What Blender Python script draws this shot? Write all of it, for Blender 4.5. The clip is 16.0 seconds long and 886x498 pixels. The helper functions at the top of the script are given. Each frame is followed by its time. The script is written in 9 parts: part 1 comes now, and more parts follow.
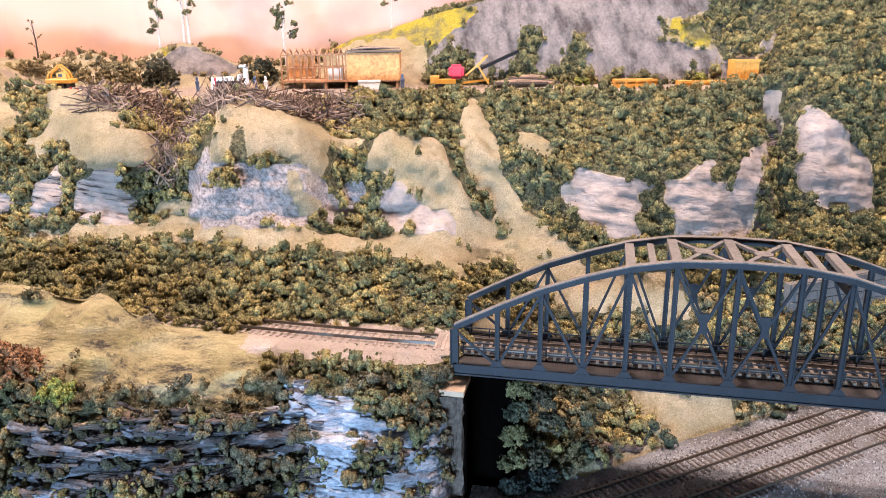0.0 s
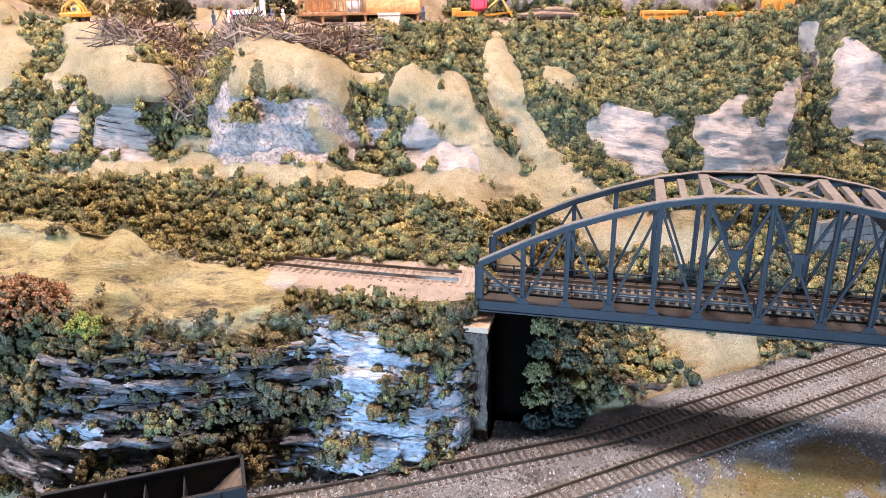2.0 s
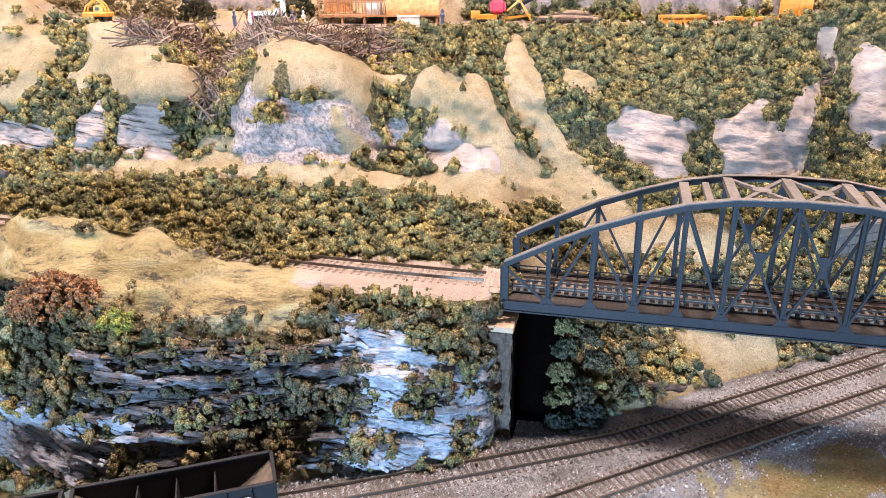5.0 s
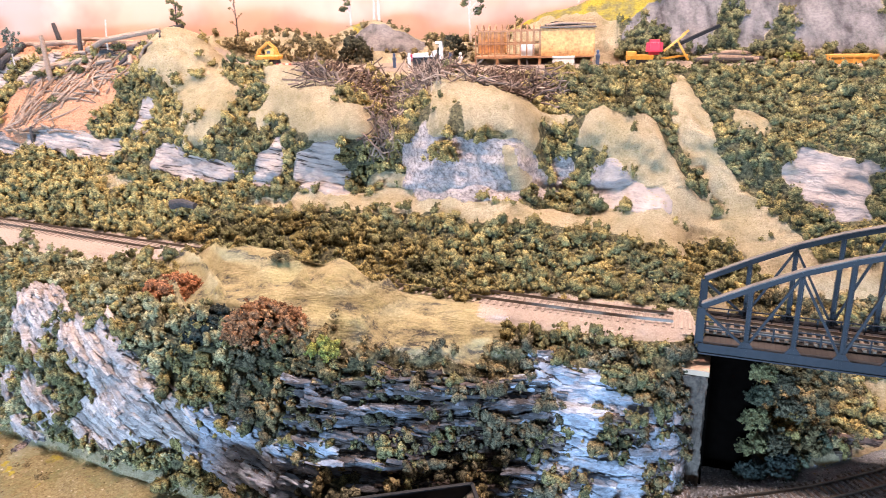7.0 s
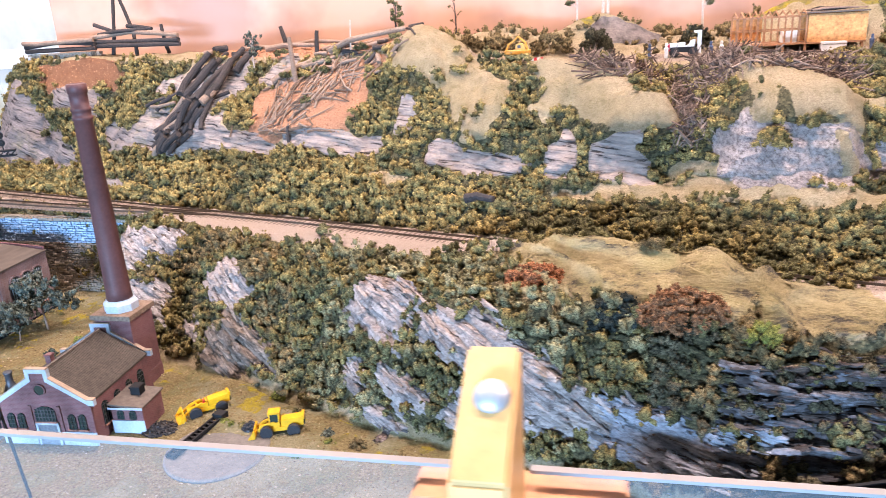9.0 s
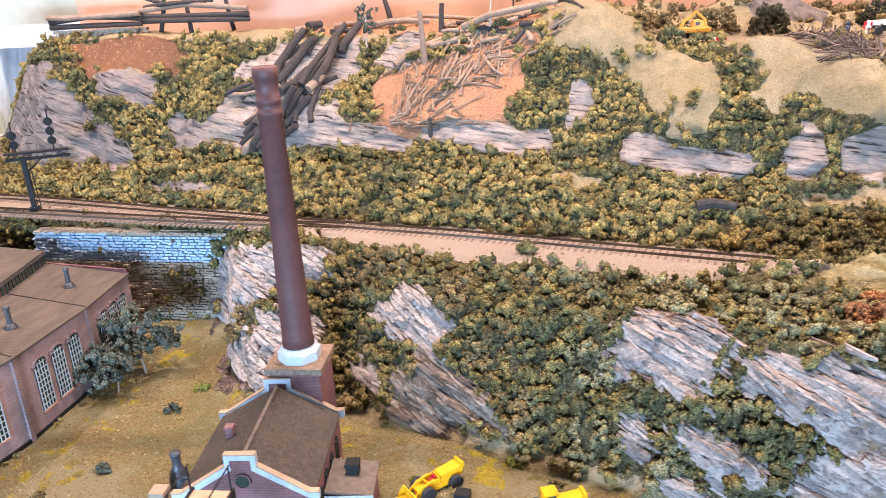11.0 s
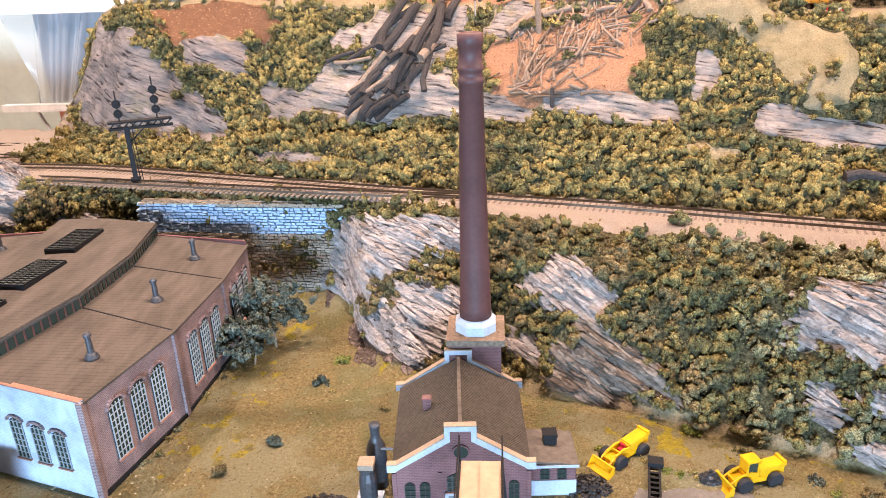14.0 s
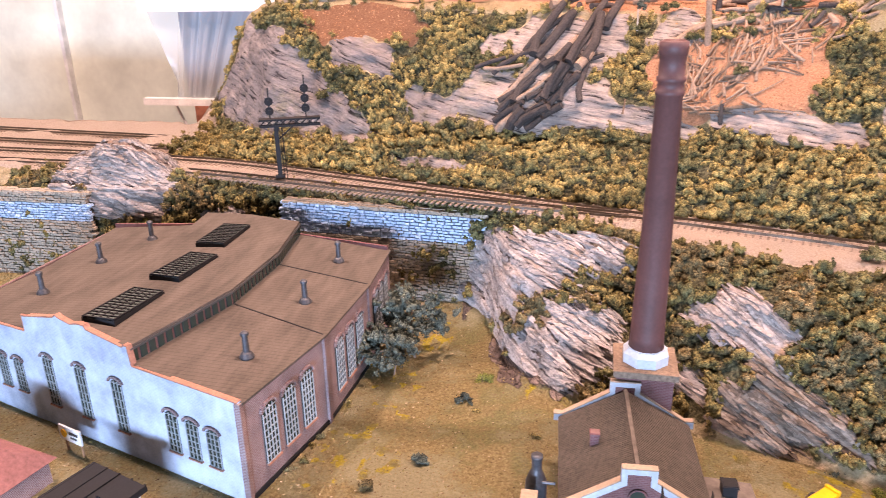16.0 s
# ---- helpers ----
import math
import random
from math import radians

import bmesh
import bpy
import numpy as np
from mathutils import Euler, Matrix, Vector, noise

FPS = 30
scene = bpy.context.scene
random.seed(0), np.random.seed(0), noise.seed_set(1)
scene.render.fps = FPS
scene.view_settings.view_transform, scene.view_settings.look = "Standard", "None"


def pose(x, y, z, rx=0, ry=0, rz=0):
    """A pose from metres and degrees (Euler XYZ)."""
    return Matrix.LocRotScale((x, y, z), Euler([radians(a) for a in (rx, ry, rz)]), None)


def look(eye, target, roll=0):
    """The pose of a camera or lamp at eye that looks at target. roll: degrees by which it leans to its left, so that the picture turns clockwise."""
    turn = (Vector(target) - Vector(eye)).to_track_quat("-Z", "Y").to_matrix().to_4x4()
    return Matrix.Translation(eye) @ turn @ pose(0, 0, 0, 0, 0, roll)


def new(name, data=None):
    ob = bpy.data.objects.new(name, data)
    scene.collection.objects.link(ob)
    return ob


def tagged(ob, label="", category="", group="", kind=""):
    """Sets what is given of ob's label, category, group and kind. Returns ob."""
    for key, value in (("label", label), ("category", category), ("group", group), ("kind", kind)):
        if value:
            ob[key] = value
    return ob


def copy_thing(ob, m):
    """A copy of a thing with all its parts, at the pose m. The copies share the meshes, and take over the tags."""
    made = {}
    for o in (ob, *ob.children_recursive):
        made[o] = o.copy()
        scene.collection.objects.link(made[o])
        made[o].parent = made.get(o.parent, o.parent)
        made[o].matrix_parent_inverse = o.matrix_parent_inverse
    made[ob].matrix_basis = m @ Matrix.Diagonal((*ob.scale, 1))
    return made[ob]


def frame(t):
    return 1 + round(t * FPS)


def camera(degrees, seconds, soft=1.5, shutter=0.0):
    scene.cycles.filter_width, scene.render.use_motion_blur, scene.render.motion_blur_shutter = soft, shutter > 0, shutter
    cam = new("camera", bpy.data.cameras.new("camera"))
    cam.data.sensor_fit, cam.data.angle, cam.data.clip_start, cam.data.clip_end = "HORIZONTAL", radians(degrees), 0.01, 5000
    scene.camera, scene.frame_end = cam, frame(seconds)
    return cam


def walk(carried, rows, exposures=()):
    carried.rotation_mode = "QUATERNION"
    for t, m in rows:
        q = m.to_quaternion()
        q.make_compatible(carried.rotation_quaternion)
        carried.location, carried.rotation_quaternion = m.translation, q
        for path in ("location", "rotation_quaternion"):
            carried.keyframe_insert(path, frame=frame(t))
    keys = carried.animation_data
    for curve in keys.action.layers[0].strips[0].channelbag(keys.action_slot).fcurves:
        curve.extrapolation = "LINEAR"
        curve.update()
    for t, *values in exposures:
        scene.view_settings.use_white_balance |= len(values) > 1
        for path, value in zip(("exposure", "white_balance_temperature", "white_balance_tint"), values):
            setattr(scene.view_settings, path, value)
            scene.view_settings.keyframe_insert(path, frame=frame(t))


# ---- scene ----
cam = camera(62.2, 16.0, soft=0.45, shutter=0.35)
METRES, EYE, TILT, LEAN, TURN = 1.03, 0.405, 0.0, 0.0, 0.0
ROWS = [
    (0.0, 0.0, 0.0, 0.0, -0.23, -17.18, 0.75),
    (0.5, -0.0021, 0.0027, -0.0009, 0.17, -18.63, 0.84),
    (1.0, -0.0032, 0.0062, -0.0035, 0.5, -19.79, 0.9),
    (1.5, -0.0046, 0.0055, -0.0048, 0.76, -20.71, 0.96),
    (2.0, -0.0069, 0.0062, -0.0078, 0.99, -21.62, 1.01),
    (2.5, -0.0086, 0.0071, -0.0094, 1.14, -22.45, 1.01),
    (3.0, -0.0113, 0.0081, -0.0112, 1.18, -23.01, 0.92),
    (5.5, -0.0354, -0.0017, -0.0058, 1.72, -20.69, 0.41),
    (6.0, -0.0652, -0.0041, -0.0066, 3.05, -19.82, 0.65),
    (6.5, -0.0982, -0.0162, -0.002, 5.24, -19.11, 0.95),
    (7.0, -0.1052, -0.0153, -0.0004, 8.34, -18.61, 1.46),
    (7.5, -0.1221, -0.023, 0.0023, 10.6, -18.22, 1.83),
    (8.0, -0.2138, -0.0423, 0.0021, 11.86, -17.99, 2.28),
    (8.5, -0.3214, -0.0648, -0.0016, 11.98, -17.96, 2.81),
    (9.0, -0.3909, -0.0611, -0.006, 11.32, -18.05, 3.2),
    (9.5, -0.47, -0.0295, -0.0089, 10.34, -18.14, 3.27),
    (10.0, -0.5563, 0.023, -0.0086, 9.06, -18.45, 3.1),
    (12.5, -0.829, 0.0608, -0.0039, 2.37, -21.4, 2.14),
    (13.0, -0.842, 0.0573, -0.0042, 2.82, -21.77, 2.11),
    (13.5, -0.8586, 0.0496, -0.0044, 3.36, -21.93, 2.1),
    (14.0, -0.873, 0.0419, -0.0028, 3.79, -21.78, 2.01),
    (14.5, -0.8842, 0.0379, -0.0014, 4.43, -21.48, 1.73),
    (15.0, -0.9043, 0.0423, -0.002, 5.89, -21.11, 1.28),
    (15.5, -0.9258, 0.0581, -0.0033, 8.43, -20.95, 0.91),
    (16.0, -0.9391, 0.0676, -0.0082, 11.68, -20.9, 0.88),
]
walk(cam, [(t, pose(0, 0, EYE, TILT, LEAN, TURN) @ pose(METRES * x, METRES * y, METRES * z, 90 + pitch, roll, yaw)) for t, x, y, z, yaw, pitch, roll in ROWS],
     exposures=((0.0, -0.12, 6700, 12), (1.0, 0.0, 6600, 11), (3.0, 0.08, 6500, 10), (6.0, 0.10, 6800, 12), (7.5, -0.08, 6650, 13), (9.5, -0.25, 6600, 14), (12.5, -0.20, 7500, 13), (15.0, -0.25, 7600, 15), (15.5, -0.25, 7700, 20), (16.0, -0.22, 8100, 29)))

# ---- world and light ----
world = bpy.data.worlds.new("room_air")
scene.world = world
world.use_nodes = True
world.node_tree.nodes["Background"].inputs[0].default_value = (1.0, 0.93, 0.84, 1)
world.node_tree.nodes["Background"].inputs[1].default_value = 0.004


def area_lamp(name, eye, target, sx, sy, watts, colour):
    d = bpy.data.lights.new(name, "AREA")
    d.shape, d.size, d.size_y, d.energy, d.color = "RECTANGLE", sx, sy, watts, colour
    ob = new(name, d)
    ob.matrix_world = look(eye, target)
    return ob


WARM = (1.0, 0.835, 0.815)
for lx, ly in ((-1.75, 0.72), (-0.85, 0.76), (0.05, 0.60), (0.95, 0.58)):
    area_lamp("ceiling_lamp", (lx, ly, 1.45), (lx, ly + 0.06, 0), 0.10, 0.06, 33.5, WARM)
# extra unseen lamp, added only to brighten the far-left wall
area_lamp("ceiling_lamp", (-2.7, 1.1, 1.3), (-2.7, 1.6, 0), 0.26, 0.10, 22.0, WARM)
area_lamp("window_light", (-0.95, -2.15, 0.08), (-0.35, 1.0, 0.05), 1.2, 0.24, 282.0, (0.36, 0.62, 1.0))


# ---- materials ----
class Nodes:
    """A small builder of node materials."""

    def __init__(self, name, rough=0.8, metal=0.0, spec=0.3):
        self.m = bpy.data.materials.new(name)
        self.m.use_nodes = True
        self.t = self.m.node_tree
        self.p = self.t.nodes["Principled BSDF"]
        self.p.inputs["Roughness"].default_value = rough
        self.p.inputs["Metallic"].default_value = metal
        self.p.inputs["Specular IOR Level"].default_value = spec
        self.co = self.node("ShaderNodeTexCoord").outputs["Object"]

    def node(self, kind):
        return self.t.nodes.new(kind)

    def link(self, a, b):
        self.t.links.new(a, b)

    def noise(self, scale, detail=4.0, rough=0.6, vec=None, stretch=None):
        n = self.node("ShaderNodeTexNoise")
        n.inputs["Scale"].default_value, n.inputs["Detail"].default_value, n.inputs["Roughness"].default_value = scale, detail, rough
        src = vec or self.co
        if stretch and len(stretch) > 3:
            mp = self.node("ShaderNodeMapping")
            mp.inputs["Rotation"].default_value = [radians(a) for a in stretch[3:]]
            self.link(src, mp.inputs["Vector"])
            src = mp.outputs[0]
        if stretch:
            mp = self.node("ShaderNodeMapping")
            mp.inputs["Scale"].default_value = stretch[:3]
            self.link(src, mp.inputs["Vector"])
            src = mp.outputs[0]
        self.link(src, n.inputs["Vector"])
        return n.outputs["Fac"]

    def ramp(self, fac, stops):
        r = self.node("ShaderNodeValToRGB")
        el = r.color_ramp.elements
        while len(el) < len(stops):
            el.new(0.5)
        for e, (p, c) in zip(el, stops):
            e.position = p
            e.color = (*c, 1) if len(c) == 3 else c
        self.link(fac, r.inputs[0])
        return r.outputs[0]

    def mix(self, fac, a, b, kind="MIX"):
        n = self.node("ShaderNodeMix")
        n.data_type, n.blend_type = "RGBA", kind
        for sock, v in ((n.inputs[0], fac), (n.inputs[6], a), (n.inputs[7], b)):
            if hasattr(v, "default_value"):
                self.link(v, sock)
            else:
                sock.default_value = v if isinstance(v, (int, float)) else (*v, 1)
        return n.outputs[2]

    def math(self, op, a, b=0.0):
        n = self.node("ShaderNodeMath")
        n.operation = op
        for sock, v in zip(n.inputs, (a, b)):
            if hasattr(v, "default_value"):
                self.link(v, sock)
            else:
                sock.default_value = v
        return n.outputs[0]

    def attr(self, name):
        n = self.node("ShaderNodeAttribute")
        n.attribute_name = name
        return n.outputs["Fac"]

    def island(self):
        return self.node("ShaderNodeNewGeometry").outputs["Random Per Island"]

    def object_random(self):
        return self.node("ShaderNodeObjectInfo").outputs["Random"]

    def colour(self, c):
        self.link(c, self.p.inputs["Base Color"])
        return self

    def bump(self, h, strength=0.4, dist=0.001):
        b = self.node("ShaderNodeBump")
        b.inputs["Strength"].default_value, b.inputs["Distance"].default_value = strength, dist
        self.link(h, b.inputs["Height"])
        self.link(b.outputs[0], self.p.inputs["Normal"])
        return self


def plain(name, c, rough=0.6, metal=0.0, grain=400.0, vary=0.25, bump=0.2, spec=0.3):
    """A painted or moulded surface: one colour with wear at two scales."""
    n = Nodes(name, rough, metal, spec)
    lo = tuple(v * (1 - vary) for v in c)
    hi = tuple(min(1, v * (1 + vary)) for v in c)
    a = n.ramp(n.noise(grain), [(0.3, lo), (0.7, hi)])
    b = n.ramp(n.noise(grain / 12), [(0.3, (0.75, 0.75, 0.75)), (0.7, (1.1, 1.1, 1.1))])
    n.colour(n.mix(1.0, a, b, "MULTIPLY"))
    n.bump(n.noise(grain * 2), bump, 0.0004)
    return n.m


def foliage(name, dark, light, accent=None):
    n = Nodes(name, 0.95, 0, 0.1)
    pick = n.math("ADD", n.math("MULTIPLY", n.island(), 0.14), n.math("MULTIPLY", n.noise(60, 4, 0.6), 0.86))
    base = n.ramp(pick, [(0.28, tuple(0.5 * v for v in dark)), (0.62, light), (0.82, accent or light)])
    # deep dark flecks put shade among the foam crumbs into the colour
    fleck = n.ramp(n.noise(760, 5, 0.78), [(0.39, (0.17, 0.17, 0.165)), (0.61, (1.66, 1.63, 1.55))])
    n.colour(n.mix(1.0, base, fleck, "MULTIPLY"))
    n.bump(n.noise(700, 4, 0.7), 1.0, 0.003)
    return n.m


M_OLIVE = foliage("foliage_olive", (0.0999, 0.0802, 0.0324), (0.308, 0.243, 0.099), (0.384, 0.297, 0.122))
M_GREEN = foliage("foliage_green", (0.059, 0.056, 0.027), (0.214, 0.195, 0.093), (0.291, 0.256, 0.124))
M_GOLD = foliage("foliage_gold", (0.15, 0.114, 0.0504), (0.414, 0.314, 0.122), (0.488, 0.372, 0.152))
M_TEAL = foliage("foliage_teal", (0.0433, 0.0549, 0.0368), (0.122, 0.129, 0.084), (0.173, 0.142, 0.068))
M_BROWN = foliage("foliage_brown", (0.107, 0.0823, 0.0396), (0.281, 0.209, 0.104), (0.324, 0.243, 0.12))
M_GREYGREEN = foliage("foliage_grey_green", (0.127, 0.116, 0.0619), (0.353, 0.317, 0.175), (0.4, 0.355, 0.2))
M_RED = foliage("foliage_red", (0.13, 0.075, 0.04), (0.38, 0.195, 0.10), (0.46, 0.34, 0.16))
M_ORANGE = foliage("foliage_orange", (0.18, 0.08, 0.04), (0.48, 0.205, 0.10), (0.44, 0.31, 0.14))
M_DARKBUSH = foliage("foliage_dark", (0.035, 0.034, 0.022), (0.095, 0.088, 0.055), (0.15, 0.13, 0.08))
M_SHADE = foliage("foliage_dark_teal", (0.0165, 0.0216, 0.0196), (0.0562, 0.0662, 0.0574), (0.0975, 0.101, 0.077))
# darker foliage copy, with the shaded cliff's shade in its colour
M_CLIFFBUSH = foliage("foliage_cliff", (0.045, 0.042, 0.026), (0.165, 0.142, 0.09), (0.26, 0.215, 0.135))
M_LIME = foliage("foliage_lime", (0.16, 0.17, 0.04), (0.30, 0.30, 0.08))
M_SAGE = foliage("foliage_sage", (0.06, 0.075, 0.06), (0.17, 0.195, 0.16), (0.24, 0.26, 0.21))


def terrain_material():
    n = Nodes("scenic_ground", 0.95, 0, 0.15)
    warp = n.noise(14, 3)
    turf = n.ramp(n.noise(620, 6, 0.8), [(0.34, (0.20, 0.145, 0.082)), (0.45, (0.42, 0.322, 0.195)), (0.55, (0.52, 0.41, 0.258)), (0.68, (0.64, 0.525, 0.345))])
    turf = n.mix(n.ramp(n.noise(16, 5, 0.65), [(0.42, (0, 0, 0)), (0.62, (0.75, 0.75, 0.75))]), turf, n.ramp(n.noise(520, 6, 0.8), [(0.36, (0.15, 0.115, 0.06)), (0.5, (0.34, 0.27, 0.145)), (0.66, (0.48, 0.385, 0.215))]))
    turf = n.mix(n.ramp(n.noise(60, 7, 0.8), [(0.53, (0, 0, 0)), (0.63, (0.75, 0.75, 0.75))]), turf, n.ramp(n.noise(480, 5, 0.75), [(0.32, (0.11, 0.09, 0.045)), (0.5, (0.25, 0.2, 0.10)), (0.68, (0.37, 0.30, 0.16))]))
    sand = n.ramp(n.noise(700, 4), [(0.25, (0.38, 0.29, 0.23)), (0.7, (0.55, 0.45, 0.37))])
    soil = n.ramp(n.noise(500, 5), [(0.25, (0.34, 0.155, 0.085)), (0.7, (0.60, 0.32, 0.19))])
    yard = n.ramp(n.noise(350, 5, 0.75), [(0.3, (0.138, 0.0957, 0.0385)), (0.5, (0.296, 0.223, 0.101)), (0.72, (0.434, 0.354, 0.187))])
    yard = n.mix(n.ramp(n.noise(24, 6, 0.72), [(0.46, (0, 0, 0)), (0.56, (0.939, 1.03, 0.914))]), yard, n.ramp(n.noise(500, 4), [(0.3, (0.138, 0.125, 0.0529)), (0.7, (0.316, 0.277, 0.12))]))
    yard = n.mix(n.ramp(n.noise(12, 6, 0.7), [(0.48, (0, 0, 0)), (0.58, (0.79, 0.87, 0.77))]), yard, n.ramp(n.noise(420, 5, 0.7), [(0.3, (0.257, 0.218, 0.125)), (0.7, (0.445, 0.397, 0.246))]))
    dip = n.attr("dip")

    def bedded(scale, angle, along, across):
        return n.noise(scale, 5, 0.6, stretch=(along, 0.35, across, 0, angle, 0))

    def shingle(scale, angle, along, across, feature):
        """Broken flat pieces of bedded rock: their tint, or the distance to their edges."""
        wob = n.node("ShaderNodeVectorMath")
        wob.operation = "MULTIPLY_ADD"
        nz = n.node("ShaderNodeTexNoise")
        nz.inputs["Scale"].default_value, nz.inputs["Detail"].default_value = 60.0, 4.0
        n.link(n.co, nz.inputs["Vector"])
        n.link(nz.outputs["Color"], wob.inputs[0])
        wob.inputs[1].default_value = (0.010, 0.010, 0.006)
        n.link(n.co, wob.inputs[2])
        spin, size = n.node("ShaderNodeMapping"), n.node("ShaderNodeMapping")
        spin.inputs["Rotation"].default_value = (0, radians(angle), 0)
        size.inputs["Scale"].default_value = (along, 0.5, across)
        n.link(wob.outputs[0], spin.inputs["Vector"])
        n.link(spin.outputs[0], size.inputs["Vector"])
        v = n.node("ShaderNodeTexVoronoi")
        v.feature = feature
        v.inputs["Scale"].default_value = scale
        n.link(size.outputs[0], v.inputs["Vector"])
        return v.outputs["Distance"] if feature == "DISTANCE_TO_EDGE" else v.outputs["Color"]

    def two(make, *args):
        return n.mix(dip, make(args[0], -7, *args[1:]), make(args[0], -21, *args[1:]))

    gash, hair = two(bedded, 150, 0.30, 1.9), two(bedded, 380, 0.28, 1.8)
    tint = n.math("MULTIPLY", two(shingle, 150, 0.24, 1.8, "F1"), 1.0)
    edge_far = two(shingle, 150, 0.24, 1.8, "DISTANCE_TO_EDGE")
    wash = n.noise(28, 5, 0.65)
    rock = n.ramp(wash, [(0.30, (0.29, 0.255, 0.245)), (0.45, (0.42, 0.36, 0.335)), (0.62, (0.53, 0.435, 0.385)), (0.78, (0.57, 0.50, 0.455))])
    rock = n.mix(1.0, rock, n.ramp(tint, [(0.15, (0.62, 0.60, 0.60)), (0.5, (0.95, 0.94, 0.93)), (0.85, (1.18, 1.16, 1.14))]), "MULTIPLY")
    rock = n.mix(0.5, rock, n.ramp(edge_far, [(0.01, (0.10, 0.09, 0.085)), (0.06, (1, 1, 1))]), "MULTIPLY")
    rock = n.mix(0.75, rock, n.ramp(gash, [(0.385, (0.05, 0.045, 0.045)), (0.42, (0.25, 0.23, 0.22)), (0.44, (1, 1, 1))]), "MULTIPLY")
    rock = n.mix(0.85, rock, n.ramp(hair, [(0.36, (0.16, 0.15, 0.15)), (0.41, (0.85, 0.84, 0.83)), (0.6, (1.10, 1.09, 1.08))]), "MULTIPLY")
    # ground rock darkened so that gaps between the splinters look shaded
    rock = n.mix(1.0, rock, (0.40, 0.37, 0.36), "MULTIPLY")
    # umber: browner rock; on the eastern gully face it stands in for shade
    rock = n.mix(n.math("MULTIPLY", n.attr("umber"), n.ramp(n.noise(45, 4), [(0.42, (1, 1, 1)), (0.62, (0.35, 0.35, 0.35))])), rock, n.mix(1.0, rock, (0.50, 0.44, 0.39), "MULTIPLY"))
    rock = n.mix(n.ramp(n.noise(25, 4), [(0.55, (0, 0, 0)), (0.72, (0.5, 0.5, 0.5))]), rock, (0.36, 0.25, 0.16))
    pl = n.ramp(n.noise(38, 6, 0.6), [(0.30, (0.245, 0.203, 0.183)), (0.45, (0.31, 0.253, 0.223)), (0.58, (0.36, 0.292, 0.253)), (0.72, (0.41, 0.337, 0.293))])
    bed = n.noise(260, 7, 0.75, stretch=(0.35, 0.6, 1.3, 0, -9, 0))
    pl = n.mix(0.6, pl, n.ramp(bed, [(0.34, (0.45, 0.44, 0.44)), (0.45, (0.95, 0.95, 0.95)), (0.62, (1.15, 1.14, 1.12))]), "MULTIPLY")
    fleck = n.ramp(n.noise(230, 8, 0.85, stretch=(1.2, 1, 0.8, 0, 35, 0)), [(0.39, (0.32, 0.31, 0.32)), (0.47, (0.85, 0.85, 0.87)), (0.54, (1.22, 1.23, 1.26)), (0.62, (1.42, 1.44, 1.48))])
    pl = n.mix(n.attr("fleck"), pl, n.mix(1.0, pl, fleck, "MULTIPLY"))
    carve = two(bedded, 120, 0.16, 2.3)
    pl = n.mix(n.attr("lined"), pl, n.mix(1.0, pl, n.ramp(carve, [(0.385, (0.14, 0.13, 0.13)), (0.435, (0.8, 0.8, 0.8)), (0.6, (1.15, 1.14, 1.12))]), "MULTIPLY"))
    # dim: the bluff's shadow put into its rock colour, and its browner soil
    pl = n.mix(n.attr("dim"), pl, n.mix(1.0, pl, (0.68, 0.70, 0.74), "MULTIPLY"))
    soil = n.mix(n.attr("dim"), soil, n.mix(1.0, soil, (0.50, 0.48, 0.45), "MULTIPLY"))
    pl = n.mix(n.ramp(n.noise(17, 5, 0.7), [(0.56, (0, 0, 0)), (0.68, (0.45, 0.45, 0.45))]), pl, n.ramp(n.noise(300, 4), [(0.3, (0.16, 0.14, 0.08)), (0.7, (0.30, 0.25, 0.15))]))
    ledges = n.noise(34, 7, 0.75, stretch=(0.45, 1.2, 2.0, 0, 4, 0))
    meadow = n.ramp(ledges, [(0.39, (0.09, 0.08, 0.065)), (0.44, (0.27, 0.225, 0.13)), (0.52, (0.41, 0.335, 0.18)), (0.7, (0.51, 0.425, 0.25))])
    meadow = n.mix(0.7, meadow, n.ramp(n.noise(450, 5, 0.7), [(0.3, (0.62, 0.62, 0.58)), (0.65, (1.12, 1.1, 1.05))]), "MULTIPLY")
    meadow = n.mix(n.ramp(n.noise(20, 4), [(0.52, (0, 0, 0)), (0.68, (0.6, 0.6, 0.6))]), meadow, n.ramp(n.noise(500, 4), [(0.3, (0.28, 0.25, 0.11)), (0.7, (0.48, 0.41, 0.20))]))
    slate = n.ramp(n.noise(32, 7, 0.62, stretch=(1.6, 1, 0.45, 0, 14, 0)), [(0.36, (0.104, 0.0885, 0.0801)), (0.45, (0.192, 0.168, 0.158)), (0.54, (0.272, 0.235, 0.216)), (0.7, (0.352, 0.304, 0.277))])
    slate = n.mix(0.6, slate, n.ramp(n.noise(260, 6, 0.7), [(0.34, (0.5, 0.5, 0.5)), (0.6, (1.12, 1.1, 1.08))]), "MULTIPLY")
    road = n.ramp(n.noise(500, 5, 0.7), [(0.28, (0.26, 0.19, 0.14)), (0.7, (0.46, 0.36, 0.28))])
    road = n.mix(n.ramp(n.noise(15, 3), [(0.5, (0, 0, 0)), (0.65, (0.6, 0.6, 0.6))]), road, (0.40, 0.28, 0.16))
    moss = n.ramp(n.noise(450, 4), [(0.3, (0.30, 0.22, 0.02)), (0.7, (0.55, 0.43, 0.06))])
    moss = n.mix(n.ramp(n.noise(38, 4), [(0.46, (0, 0, 0)), (0.60, (0.9, 0.9, 0.9))]), moss, n.ramp(n.noise(300, 4), [(0.3, (0.13, 0.11, 0.05)), (0.7, (0.27, 0.225, 0.11))]))
